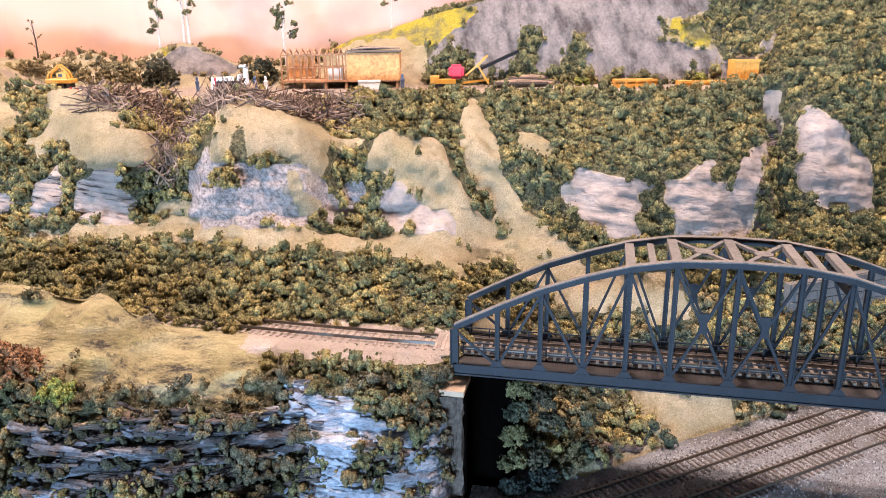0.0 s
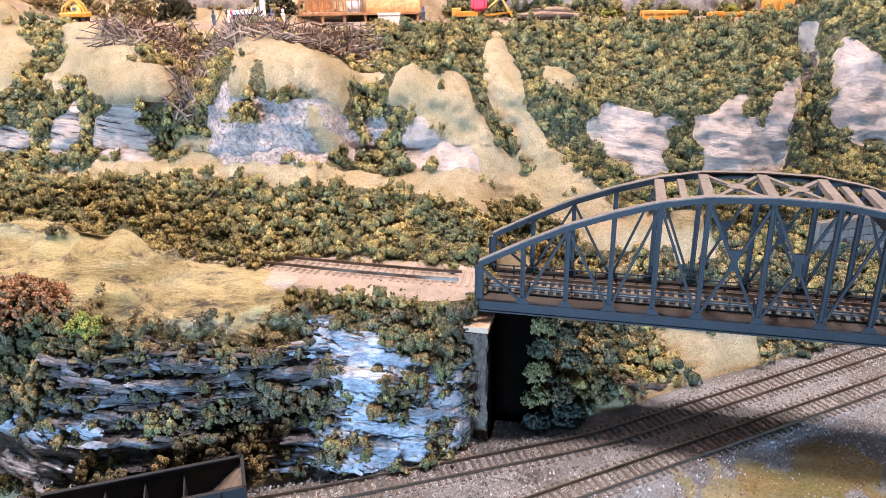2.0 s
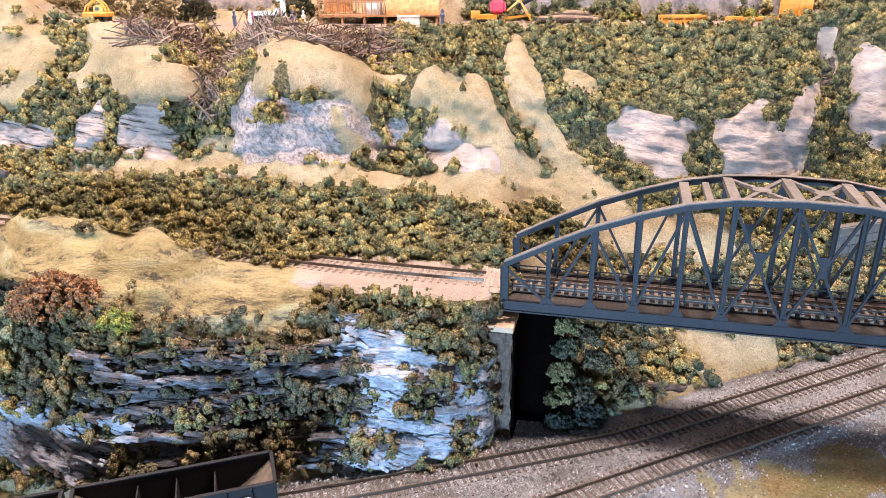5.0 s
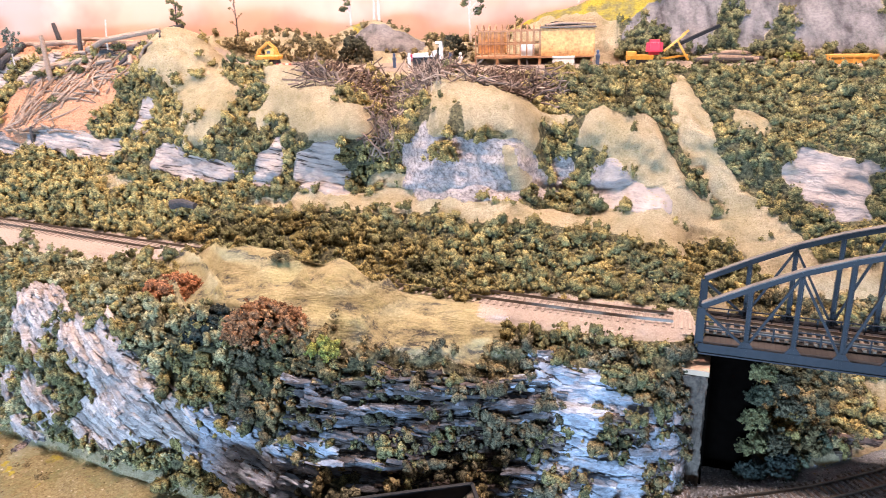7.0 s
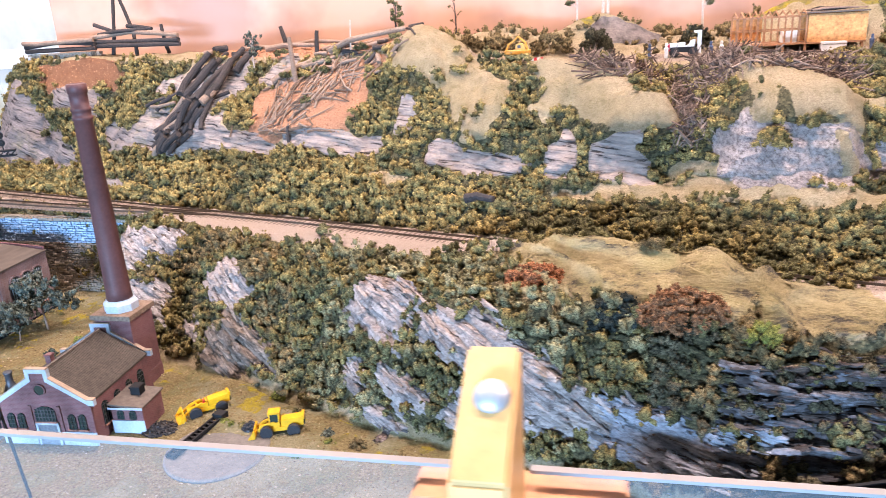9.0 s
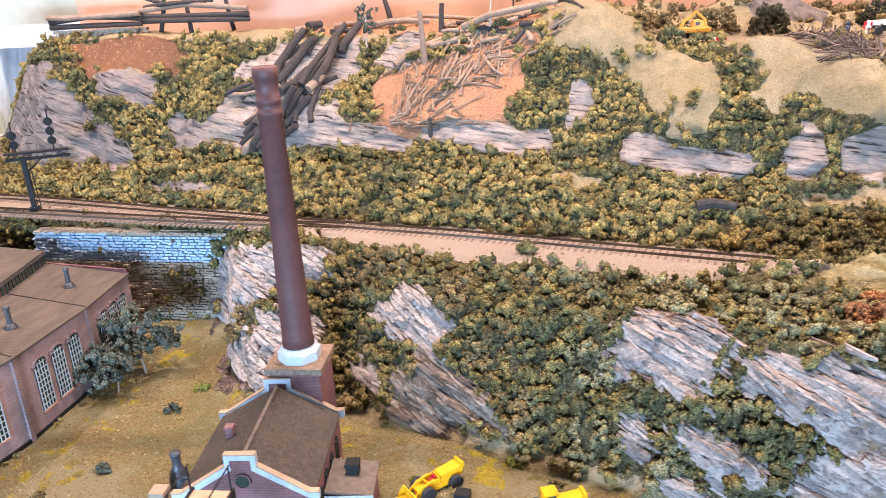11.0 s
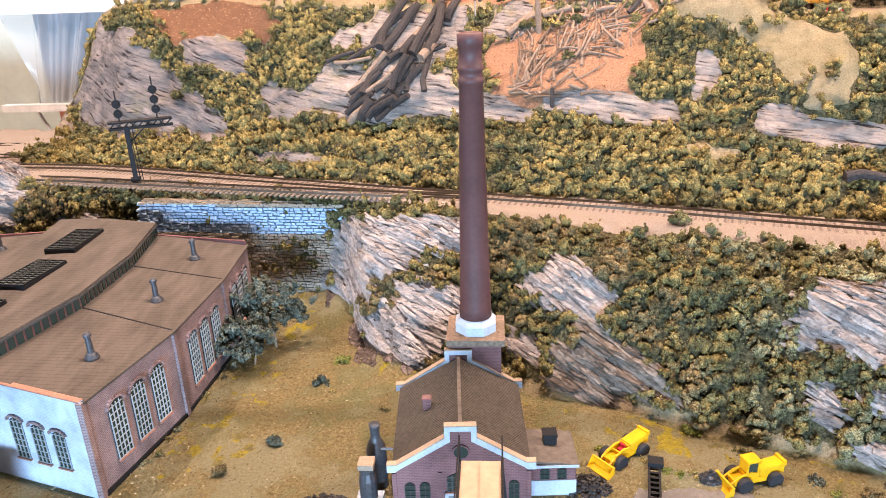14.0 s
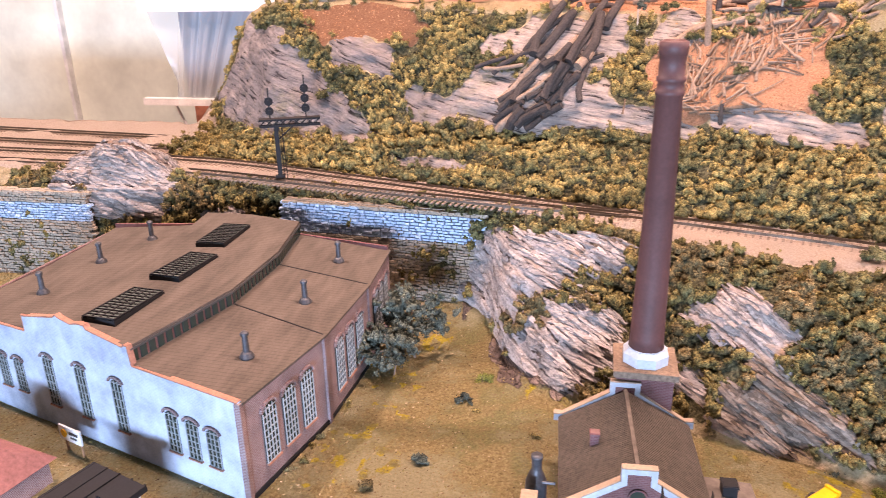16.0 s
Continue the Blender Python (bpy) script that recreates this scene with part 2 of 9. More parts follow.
    # dark turf under the bushes, deepened further as shade for the gaps
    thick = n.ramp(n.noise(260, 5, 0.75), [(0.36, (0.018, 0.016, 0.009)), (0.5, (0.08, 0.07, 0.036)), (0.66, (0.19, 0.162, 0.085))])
    grav = n.ramp(n.noise(900, 4, 0.75), [(0.3, (0.12, 0.115, 0.116)), (0.5, (0.3, 0.295, 0.297)), (0.72, (0.552, 0.55, 0.558))])
    grav = n.mix(n.ramp(n.noise(16, 3), [(0.45, (0, 0, 0)), (0.6, (1, 1, 1))]), grav, n.ramp(n.noise(700, 4), [(0.3, (0.132, 0.12, 0.112)), (0.7, (0.3, 0.278, 0.263))]))
    edge = n.math("SUBTRACT", n.noise(110, 6, 0.7), 0.5)

    def mask(name):
        return n.ramp(n.math("ADD", n.attr(name), n.math("MULTIPLY", edge, 0.7)), [(0.45, (0, 0, 0)), (0.55, (1, 1, 1))])

    def soft(name):
        return n.ramp(n.math("ADD", n.attr(name), n.math("MULTIPLY", n.math("SUBTRACT", n.noise(150, 6, 0.75), 0.5), 0.8)), [(0.46, (0, 0, 0)), (0.54, (1, 1, 1))])

    c = turf
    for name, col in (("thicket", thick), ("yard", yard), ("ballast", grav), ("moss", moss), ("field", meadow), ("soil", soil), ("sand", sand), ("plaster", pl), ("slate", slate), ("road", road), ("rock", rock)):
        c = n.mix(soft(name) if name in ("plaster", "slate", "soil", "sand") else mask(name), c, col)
    n.colour(c)
    rb = n.math("ADD", n.math("MULTIPLY", n.math("MINIMUM", gash, 0.52), 1.4), n.math("MULTIPLY", hair, 0.6))
    rb = n.math("ADD", rb, n.math("ADD", n.math("MULTIPLY", tint, 0.55), n.math("MULTIPLY", n.math("MINIMUM", edge_far, 0.10), 2.0)))
    h = n.mix(mask("rock"), n.mix(mask("thicket"), n.noise(600, 5, 0.75), n.noise(240, 4, 0.7)), rb)
    h = n.mix(mask("field"), h, n.math("ADD", n.math("MULTIPLY", ledges, 1.6), n.math("MULTIPLY", n.noise(600, 4, 0.7), 0.6)))
    h = n.mix(mask("plaster"), h, n.math("ADD", n.math("MULTIPLY", bed, 0.7), n.math("ADD", n.math("MULTIPLY", wash, 0.8), n.math("MULTIPLY", n.math("MULTIPLY", carve, n.attr("lined")), 0.9))))
    n.bump(h, 1.0, 0.006)
    return n.m


M_GROUND = terrain_material()
M_STEEL = plain("blue_grey_steel", (0.015, 0.016, 0.019), 0.6, 0.0, 250, 0.2, 0.1, 0.25)
M_RAIL = plain("rusty_rail", (0.10, 0.078, 0.06), 0.5, 0.5, 500)
M_TIEDARK = plain("dark_tie", (0.085, 0.066, 0.054), 0.9, 0, 900, 0.4, 0.6)
M_TIE = plain("weathered_tie", (0.25, 0.19, 0.15), 0.9, 0, 900, 0.4, 0.6)
M_ROOF = plain("brown_roof", (0.12, 0.098, 0.08), 0.8, 0, 200)
M_TRIM = plain("pale_stone_trim", (0.42, 0.48, 0.55), 0.7, 0, 400, 0.12)
M_YELLOW = plain("machine_yellow", (0.68, 0.35, 0.012), 0.4, 0, 300, 0.1)
M_TYRE = plain("black_tyre", (0.02, 0.02, 0.022), 0.7, 0, 600)
M_BLACK = plain("black_paint", (0.008, 0.008, 0.009), 0.7, 0, 400)
M_WOOD = plain("varnished_pine", (0.74, 0.44, 0.17), 0.4, 0, 120, 0.12, 0.1, 0.4)
def backdrop_material():
    n = Nodes("peach_backdrop", 0.9, 0, 0.2)
    c = n.ramp(n.noise(2.6, 3, 0.5, stretch=(1, 1, 1.6)), [(0.35, (0.50, 0.29, 0.20)), (0.55, (0.54, 0.335, 0.245)), (0.75, (0.56, 0.41, 0.36))])
    n.colour(n.mix(0.8, c, n.ramp(n.noise(5, 4, 0.5), [(0.36, (0.62, 0.58, 0.58)), (0.52, (1.0, 1.0, 1.0))]), "MULTIPLY"))
    return n.m


M_BACKDROP = backdrop_material()
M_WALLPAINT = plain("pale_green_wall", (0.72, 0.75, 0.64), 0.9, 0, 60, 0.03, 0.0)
# for walls and ceiling out of view, dulled to cut bounced light
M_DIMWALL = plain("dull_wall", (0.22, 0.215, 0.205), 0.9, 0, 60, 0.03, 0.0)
M_FLOOR = plain("dark_floor", (0.15, 0.12, 0.10), 0.7, 0, 30)




def planks(name, c0, c1, along, width):
    """Boards with dark joints along one axis."""
    n = Nodes(name, 0.85, 0, 0.2)
    w = n.node("ShaderNodeTexWave")
    w.bands_direction = along
    w.inputs["Scale"].default_value, w.inputs["Distortion"].default_value = 0.314 / width, 0.25
    n.link(n.co, w.inputs["Vector"])
    a = n.ramp(n.noise(60, 5, 0.7, stretch=(1, 0.25, 1)), [(0.3, c0), (0.7, c1)])
    a = n.mix(0.35, a, n.ramp(n.noise(700, 3), [(0.3, (0.6, 0.6, 0.6)), (0.7, (1.15, 1.15, 1.15))]), "MULTIPLY")
    joint = n.ramp(w.outputs["Fac"], [(0.0, (0.75, 0.73, 0.72)), (0.12, (1, 1, 1))])
    n.colour(n.mix(1.0, a, joint, "MULTIPLY"))
    n.bump(w.outputs["Fac"], 0.15, 0.0004)
    return n.m


def brickwork(name, c0, c1, mortar):
    n = Nodes(name, 0.85, 0, 0.25)
    sep = n.node("ShaderNodeSeparateXYZ")
    n.link(n.co, sep.inputs[0])
    com = n.node("ShaderNodeCombineXYZ")
    n.link(n.math("ADD", sep.outputs[0], sep.outputs[1]), com.inputs[0])
    n.link(sep.outputs[2], com.inputs[1])
    b = n.node("ShaderNodeTexBrick")
    n.link(com.outputs[0], b.inputs["Vector"])
    for key, v in (("Color1", c0), ("Color2", c1), ("Mortar", mortar)):
        b.inputs[key].default_value = (*v, 1)
    b.inputs["Scale"].default_value = 1.0
    b.inputs["Brick Width"].default_value, b.inputs["Row Height"].default_value, b.inputs["Mortar Size"].default_value = 0.0036, 0.0014, 0.00028
    stain = n.ramp(n.noise(35, 5, 0.65), [(0.3, (0.6, 0.58, 0.58)), (0.65, (1.1, 1.08, 1.08))])
    n.colour(n.mix(1.0, b.outputs["Color"], stain, "MULTIPLY"))
    n.bump(b.outputs["Fac"], -0.5, 0.0004)
    return n.m


def glass(name, tint, rough, alpha):
    n = Nodes(name, rough, 0, 0.5)
    n.p.inputs["Base Color"].default_value = (*tint, 1)
    n.p.inputs["Alpha"].default_value = alpha
    return n.m


M_BRICKRED = brickwork("oxide_brick", (0.20, 0.085, 0.085), (0.155, 0.065, 0.07), (0.21, 0.12, 0.115))
M_BRICKPINK = brickwork("pink_brick", (0.21, 0.13, 0.13), (0.175, 0.10, 0.10), (0.28, 0.235, 0.23))
M_BRICKTRIM = plain("red_coping", (0.36, 0.17, 0.12), 0.8, 0, 500)
M_CHIMNEY = plain("chimney_oxide", (0.105, 0.045, 0.042), 0.55, 0, 350, 0.12, 0.15, 0.35)
# copy of the pink brick, paled and blued for the window light on it
M_LITBRICK = brickwork("window_lit_brick", (0.381, 0.475, 0.592), (0.353, 0.44, 0.55), (0.423, 0.502, 0.599))
M_PLANK = planks("plank_roof", (0.066, 0.054, 0.044), (0.125, 0.102, 0.084), "Y", 0.005)
M_SHEET = plain("rusty_sheet", (0.075, 0.062, 0.05), 0.8, 0, 300, 0.3)
M_SANDSTONE = plain("sandy_stone", (0.36, 0.265, 0.19), 0.85, 0, 400, 0.15)
M_STAINEDSTONE = plain("stained_stone", (0.20, 0.14, 0.10), 0.85, 0, 300, 0.4, 0.4)
M_MORTAR = plain("dark_joint", (0.05, 0.045, 0.04), 0.9)
# stone tinted bright blue for the window light on the wall top
M_LITSTONE = plain("blue_lit_stone", (0.42, 0.55, 0.74), 0.8, 0, 450, 0.45, 0.8)
M_STONE = plain("rough_stone", (0.34, 0.275, 0.21), 0.85, 0, 450, 0.5, 0.8)
M_PIER = plain("dark_brown_stone", (0.08, 0.058, 0.043), 0.9, 0, 350, 0.5, 0.9)
M_GLASS = glass("dark_glass", (0.02, 0.035, 0.03), 0.15, 1.0)
M_GLASSPALE = glass("pale_glass", (0.10, 0.12, 0.11), 0.2, 1.0)
M_DARKFRAME = plain("dark_frame", (0.06, 0.06, 0.06), 0.6)
M_WHITEFRAME = plain("white_frame", (0.30, 0.33, 0.34), 0.6, 0, 400, 0.1)
M_GREYDOOR = plain("grey_door", (0.16, 0.18, 0.20), 0.6)
M_GREYSTEEL = plain("grey_metal", (0.07, 0.072, 0.078), 0.45, 0.3, 400, 0.3)
M_BEIGE = plain("beige_board", (0.44, 0.30, 0.20), 0.8, 0, 200, 0.1)
M_STEEL_TOP = plain("dusty_steel", (0.12, 0.105, 0.092), 0.7, 0, 300, 0.3, 0.2)
M_DECK = planks("deck_boards", (0.022, 0.018, 0.016), (0.042, 0.034, 0.029), "X", 0.004)
M_VOIDSHADE = plain("black_void_shade", (0.0014, 0.001, 0.0008), 1.0, 0, 200, 0.25, 0.0, 0.0)
M_WOODRED = plain("reddish_wood", (0.55, 0.27, 0.13), 0.45, 0, 120, 0.15, 0.1, 0.4)
M_CHROME = plain("brushed_steel", (0.60, 0.60, 0.60), 0.5, 0.6, 300, 0.05, 0.0)
M_ACRYLIC = glass("clear_acrylic", (0.85, 0.9, 0.92), 0.08, 0.05)
M_FROST = plain("frosted_edge", (0.30, 0.29, 0.28), 0.5, 0, 100, 0.04, 0.0)
M_LOGDARK = plain("dark_bark", (0.046, 0.037, 0.033), 0.9, 0, 500, 0.5, 1.0)
M_LOGPALE = plain("peeled_log", (0.25, 0.17, 0.12), 0.85, 0, 500, 0.35, 0.6)
M_TWIG = Nodes("grey_twigs", 0.9, 0, 0.1)
M_TWIG = M_TWIG.colour(M_TWIG.ramp(M_TWIG.island(), [(0, (0.055, 0.036, 0.026)), (0.6, (0.15, 0.10, 0.075)), (1, (0.32, 0.23, 0.17))])).m
M_BRANCH = plain("weathered_branch", (0.16, 0.10, 0.065), 0.9, 0, 500, 0.45, 0.6)
M_TRUNK = plain("pale_trunk", (0.50, 0.42, 0.34), 0.9, 0, 500, 0.3, 0.5)
M_RUST = plain("rusty_orange", (0.55, 0.27, 0.10), 0.8, 0, 250, 0.35)
M_MACHINE = plain("faded_machine_orange", (0.58, 0.29, 0.045), 0.5, 0, 250, 0.2)
M_FRAMEWOOD = plain("brown_frame_timber", (0.36, 0.19, 0.10), 0.85, 0, 400, 0.3)
M_WHITE = plain("white_paint", (0.72, 0.72, 0.70), 0.5, 0, 300, 0.08)
M_REDPAINT = plain("red_paint", (0.55, 0.03, 0.05), 0.45, 0, 300, 0.12)
M_BLUE = plain("blue_cloth", (0.07, 0.10, 0.17), 0.8)
M_COAL = plain("coal", (0.018, 0.018, 0.02), 0.45, 0, 500, 0.4, 1.0, 0.5)
M_PAD = plain("grey_concrete_pad", (0.15, 0.135, 0.12), 0.9, 0, 300, 0.2)
M_REDROOF = plain("red_roof", (0.22, 0.09, 0.08), 0.8, 0, 300, 0.25)
M_PLASTIC = glass("plastic_sheet", (0.52, 0.58, 0.60), 0.22, 0.42)
M_DARKROOM = plain("dim_doorway", (0.20, 0.20, 0.22), 0.9, 0, 30, 0.1, 0.0)
M_TERRACOTTA = plain("terracotta_panel", (0.40, 0.15, 0.09), 0.8, 0, 60)


M_HOPPERIN = plain("dusty_hopper_inside", (0.13, 0.10, 0.075), 0.8, 0, 200, 0.3)
M_RUSTORANGE = plain("orange_steel", (0.62, 0.30, 0.06), 0.6, 0, 250, 0.2)
M_PALESTONE = plain("grey_cut_stone", (0.11, 0.10, 0.09), 0.85, 0, 400, 0.2, 0.5)


# ---- mesh helpers ----
def part(name, bm, material, parent=None, label="", smooth=False):
    me = bpy.data.meshes.new(name)
    bm.to_mesh(me)
    bm.free()
    if smooth:
        me.polygons.foreach_set("use_smooth", [True] * len(me.polygons))
    me.materials.append(material)
    ob = new(name, me)
    if parent:
        ob.parent = parent
    if label:
        ob["label"] = label
    return ob


def box(bm, x0, y0, z0, x1, y1, z1, m=None):
    v = [bm.verts.new(Vector((x, y, z)) if m is None else m @ Vector((x, y, z))) for z in (z0, z1) for y in (y0, y1) for x in (x0, x1)]
    for f in ((0, 2, 3, 1), (4, 5, 7, 6), (0, 1, 5, 4), (2, 6, 7, 3), (1, 3, 7, 5), (0, 4, 6, 2)):
        bm.faces.new([v[i] for i in f])
    return bm


def boxes(*items):
    bm = bmesh.new()
    for it in items:
        box(bm, *it)
    return bm


def beam(bm, a, b, w, d, up=(0, 0, 1)):
    """A straight bar of section w by d from a to b."""
    a, b = Vector(a), Vector(b)
    axis = (b - a).normalized()
    side = axis.cross(Vector(up))
    side = side.normalized() if side.length > 1e-4 else Vector((1, 0, 0))
    top = side.cross(axis).normalized()
    m = Matrix((side, axis, top)).transposed().to_4x4()
    m.translation = a
    box(bm, -w / 2, 0, -d / 2, w / 2, (b - a).length, d / 2, m)
    return bm


def tube(bm, a, b, r0, r1, n=10, caps=True):
    a, b = Vector(a), Vector(b)
    axis = (b - a).normalized()
    side = axis.orthogonal().normalized()
    up = axis.cross(side)
    rings = []
    for p, r in ((a, r0), (b, r1)):
        rings.append([bm.verts.new(p + r * (side * math.cos(2 * math.pi * k / n) + up * math.sin(2 * math.pi * k / n))) for k in range(n)])
    for k in range(n):
        bm.faces.new((rings[0][k], rings[0][(k + 1) % n], rings[1][(k + 1) % n], rings[1][k]))
    if caps:
        bm.faces.new(rings[0][::-1])
        bm.faces.new(rings[1])
    return bm


def lathe(bm, profile, x, y, n=20, turn=0.0):
    """A turned body: (radius, height) pairs from the base up."""
    rings = [[bm.verts.new((x + r * math.cos(turn + 2 * math.pi * k / n), y + r * math.sin(turn + 2 * math.pi * k / n), z)) for k in range(n)] for r, z in profile]
    for a, b in zip(rings, rings[1:]):
        for k in range(n):
            bm.faces.new((a[k], a[(k + 1) % n], b[(k + 1) % n], b[k]))
    bm.faces.new(rings[0][::-1])
    bm.faces.new(rings[-1])
    return bm


def prism(bm, outline, y0, y1, m=None):
    """An outline in x and z, pushed from y0 to y1."""
    a = [bm.verts.new(Vector((x, y0, z)) if m is None else m @ Vector((x, y0, z))) for x, z in outline]
    b = [bm.verts.new(Vector((x, y1, z)) if m is None else m @ Vector((x, y1, z))) for x, z in outline]
    bm.faces.new(a)
    bm.faces.new(b[::-1])
    k = len(a)
    for i in range(k):
        bm.faces.new((a[(i + 1) % k], a[i], b[i], b[(i + 1) % k]))
    bmesh.ops.recalc_face_normals(bm, faces=bm.faces[:])
    return bm


def thing(name, label, category, group="", at=(0, 0, 0)):
    ob = new(name)
    ob.location = at
    ob.empty_display_size = 0.01
    return tagged(ob, label, category, group)


# ---- the modelled landscape: guide lines from the yard to the hills ----
TRACK = [(-2.3, 1.0), (-1.9, 1.01), (-1.67, 1.005), (-1.45, 0.985), (-1.1, 0.883), (-0.9, 0.825), (-0.77, 0.79), (-0.6, 0.735), (-0.4, 0.675), (-0.15, 0.60), (0, 0.563), (0.33, 0.489), (0.6, 0.43)]
RAILTOP = 0.152


def track_y(x):
    return np.interp(x, [p[0] for p in TRACK], [p[1] for p in TRACK])


GUIDES = []
GUIDES.append([(-2.3, 0.16, 0.005), (-0.45, 0.16, 0.008), (-0.25, 0.16, 0.025), (0.9, 0.16, 0.025)])  # front edge of the yard
GUIDES.append([(-2.3, 0.86, 0.01), (-1.3, 0.895, 0.012), (-1.09, 0.872, 0.012), (-1.05, 0.74, 0.014), (-0.99, 0.675, 0.015), (-0.8, 0.615, 0.015), (-0.7, 0.57, 0.015), (-0.6, 0.525, 0.018), (-0.51, 0.493, 0.02), (-0.41, 0.46, 0.02), (-0.29, 0.42, 0.025), (-0.15, 0.455, 0.027), (-0.05, 0.475, 0.027), (0.012, 0.50, 0.027), (0.02, 0.64, 0.027), (0.052, 0.64, 0.027), (0.068, 0.53, 0.027), (0.12, 0.54, 0.03), (0.2, 0.585, 0.032), (0.4, 0.67, 0.033), (0.9, 0.90, 0.033)])  # foot of the lower cliff
GUIDES.append([(-2.3, 0.87, 0.135), (-1.3, 0.91, 0.13), (-1.09, 0.885, 0.127), (-1.05, 0.82, 0.128), (-0.95, 0.77, 0.13), (-0.8, 0.69, 0.115), (-0.64, 0.615, 0.13), (-0.5, 0.545, 0.135), (-0.4, 0.50, 0.15), (-0.29, 0.475, 0.145), (-0.2, 0.478, 0.135), (-0.1, 0.505, 0.128), (0.012, 0.518, 0.132), (0.02, 0.65, 0.132), (0.052, 0.65, 0.12), (0.068, 0.60, 0.075), (0.13, 0.625, 0.075), (0.27, 0.66, 0.08), (0.45, 0.74, 0.08), (0.9, 0.95, 0.08)])  # top of the lower cliff
GUIDES.append([(-2.3, 0.94, 0.146), (-1.3, 0.925, 0.146), (-1.09, 0.86, 0.146), (-0.8, 0.75, 0.146), (-0.6, 0.69, 0.148), (-0.5, 0.66, 0.165), (-0.43, 0.642, 0.179), (-0.38, 0.635, 0.178), (-0.3, 0.605, 0.178), (-0.25, 0.59, 0.163), (-0.21, 0.57, 0.149), (-0.17, 0.56, 0.147), (-0.1, 0.555, 0.146), (0.012, 0.53, 0.146), (0.03, 0.665, 0.146), (0.06, 0.67, 0.115), (0.13, 0.68, 0.12), (0.27, 0.70, 0.13), (0.45, 0.77, 0.13), (0.9, 0.98, 0.13)])  # crest of the field
GUIDES.append(None)
GUIDES.append(None)
GUIDES.append([(-2.3, 1.20, 0.148), (-1.7, 1.20, 0.148), (-1.55, 1.10, 0.15), (-1.45, 1.05, 0.165), (-1.1, 0.945, 0.185), (-0.8, 0.86, 0.19), (-0.535, 0.785, 0.183), (-0.226, 0.735, 0.198), (-0.1, 0.715, 0.192), (0, 0.72, 0.185), (0.05, 0.745, 0.175), (0.27, 0.745, 0.19), (0.45, 0.81, 0.19), (0.9, 1.02, 0.19)])  # front of the terrace
GUIDES.append([(-2.3, 1.25, 0.15), (-1.7, 1.25, 0.15), (-1.55, 1.16, 0.155), (-1.45, 1.08, 0.17), (-1.1, 0.975, 0.195), (-0.8, 0.905, 0.215), (-0.52, 0.81, 0.205), (-0.226, 0.78, 0.203), (-0.1, 0.785, 0.2), (0, 0.79, 0.2), (0.13, 0.768, 0.2), (0.27, 0.75, 0.2), (0.45, 0.815, 0.2), (0.9, 1.03, 0.2)])  # foot of the upper rocks
GUIDES.append([(-2.3, 1.265, 0.10), (-1.70, 1.265, 0.10), (-1.55, 1.20, 0.26), (-1.45, 1.13, 0.31), (-1.3, 1.09, 0.29), (-1.1, 1.0, 0.24), (-0.835, 0.924, 0.25), (-0.67, 0.915, 0.262), (-0.52, 0.83, 0.24), (-0.44, 0.818, 0.245), (-0.3, 0.80, 0.27), (-0.228, 0.785, 0.27), (-0.07, 0.813, 0.28), (0.04, 0.815, 0.262), (0.13, 0.785, 0.24), (0.27, 0.765, 0.258), (0.45, 0.835, 0.26), (0.9, 1.06, 0.26)])  # top of the upper rocks
GUIDES.append([(-2.3, 1.275, -0.10), (-1.70, 1.275, -0.10), (-1.55, 1.25, 0.33), (-1.45, 1.18, 0.352), (-1.0, 1.08, 0.345), (-0.8, 1.03, 0.343), (-0.66, 1.01, 0.348), (-0.6, 1.0, 0.335), (-0.426, 0.955, 0.316), (-0.127, 0.92, 0.315), (0.04, 0.92, 0.315), (0.165, 0.92, 0.315), (0.3, 0.87, 0.318), (0.4, 0.90, 0.33), (0.45, 0.90, 0.36), (0.9, 1.1, 0.40)])  # front edge of the road
GUIDES.append([(-2.3, 1.45, -0.12), (-1.70, 1.45, -0.12), (-1.55, 1.30, 0.34), (-1.45, 1.24, 0.355), (-1.0, 1.17, 0.35), (-0.8, 1.13, 0.352), (-0.66, 1.11, 0.356), (-0.6, 1.10, 0.335), (-0.55, 1.09, 0.322), (-0.426, 1.08, 0.32), (0.04, 1.06, 0.32), (0.3, 1.0, 0.322), (0.41, 0.99, 0.326), (0.46, 1.03, 0.42), (0.9, 1.2, 0.5)])  # back edge of the road
GUIDES.append([(-2.3, 1.5, -0.12), (-1.70, 1.5, -0.12), (-1.55, 1.36, 0.335), (-1.0, 1.24, 0.345), (-0.8, 1.2, 0.352), (-0.66, 1.19, 0.362), (-0.6, 1.18, 0.355), (-0.53, 1.17, 0.366), (-0.485, 1.17, 0.350), (-0.44, 1.17, 0.366), (-0.40, 1.17, 0.378), (-0.36, 1.17, 0.374), (-0.31, 1.17, 0.338), (-0.22, 1.16, 0.345), (-0.12, 1.15, 0.385), (0.05, 1.13, 0.43), (0.2, 1.12, 0.46), (0.4, 1.1, 0.5), (0.9, 1.3, 0.55)])  # crest of the back hills
GUIDES.append([(-2.3, 1.55, -0.12), (-1.70, 1.55, -0.12), (-1.55, 1.42, 0.33), (-1.0, 1.295, 0.335), (-0.45, 1.28, 0.325), (-0.22, 1.27, 0.335), (0.05, 1.25, 0.43), (0.9, 1.4, 0.6)])  # foot of the backdrop
NX = 1000
GX = np.linspace(-2.3, 0.9, NX)


def smooth_line(v, sigma):
    k = np.exp(-0.5 * (np.arange(-3 * sigma, 3 * sigma + 1) / sigma) ** 2)
    return np.convolve(np.pad(v, 3 * sigma, mode="edge"), k / k.sum(), "valid")


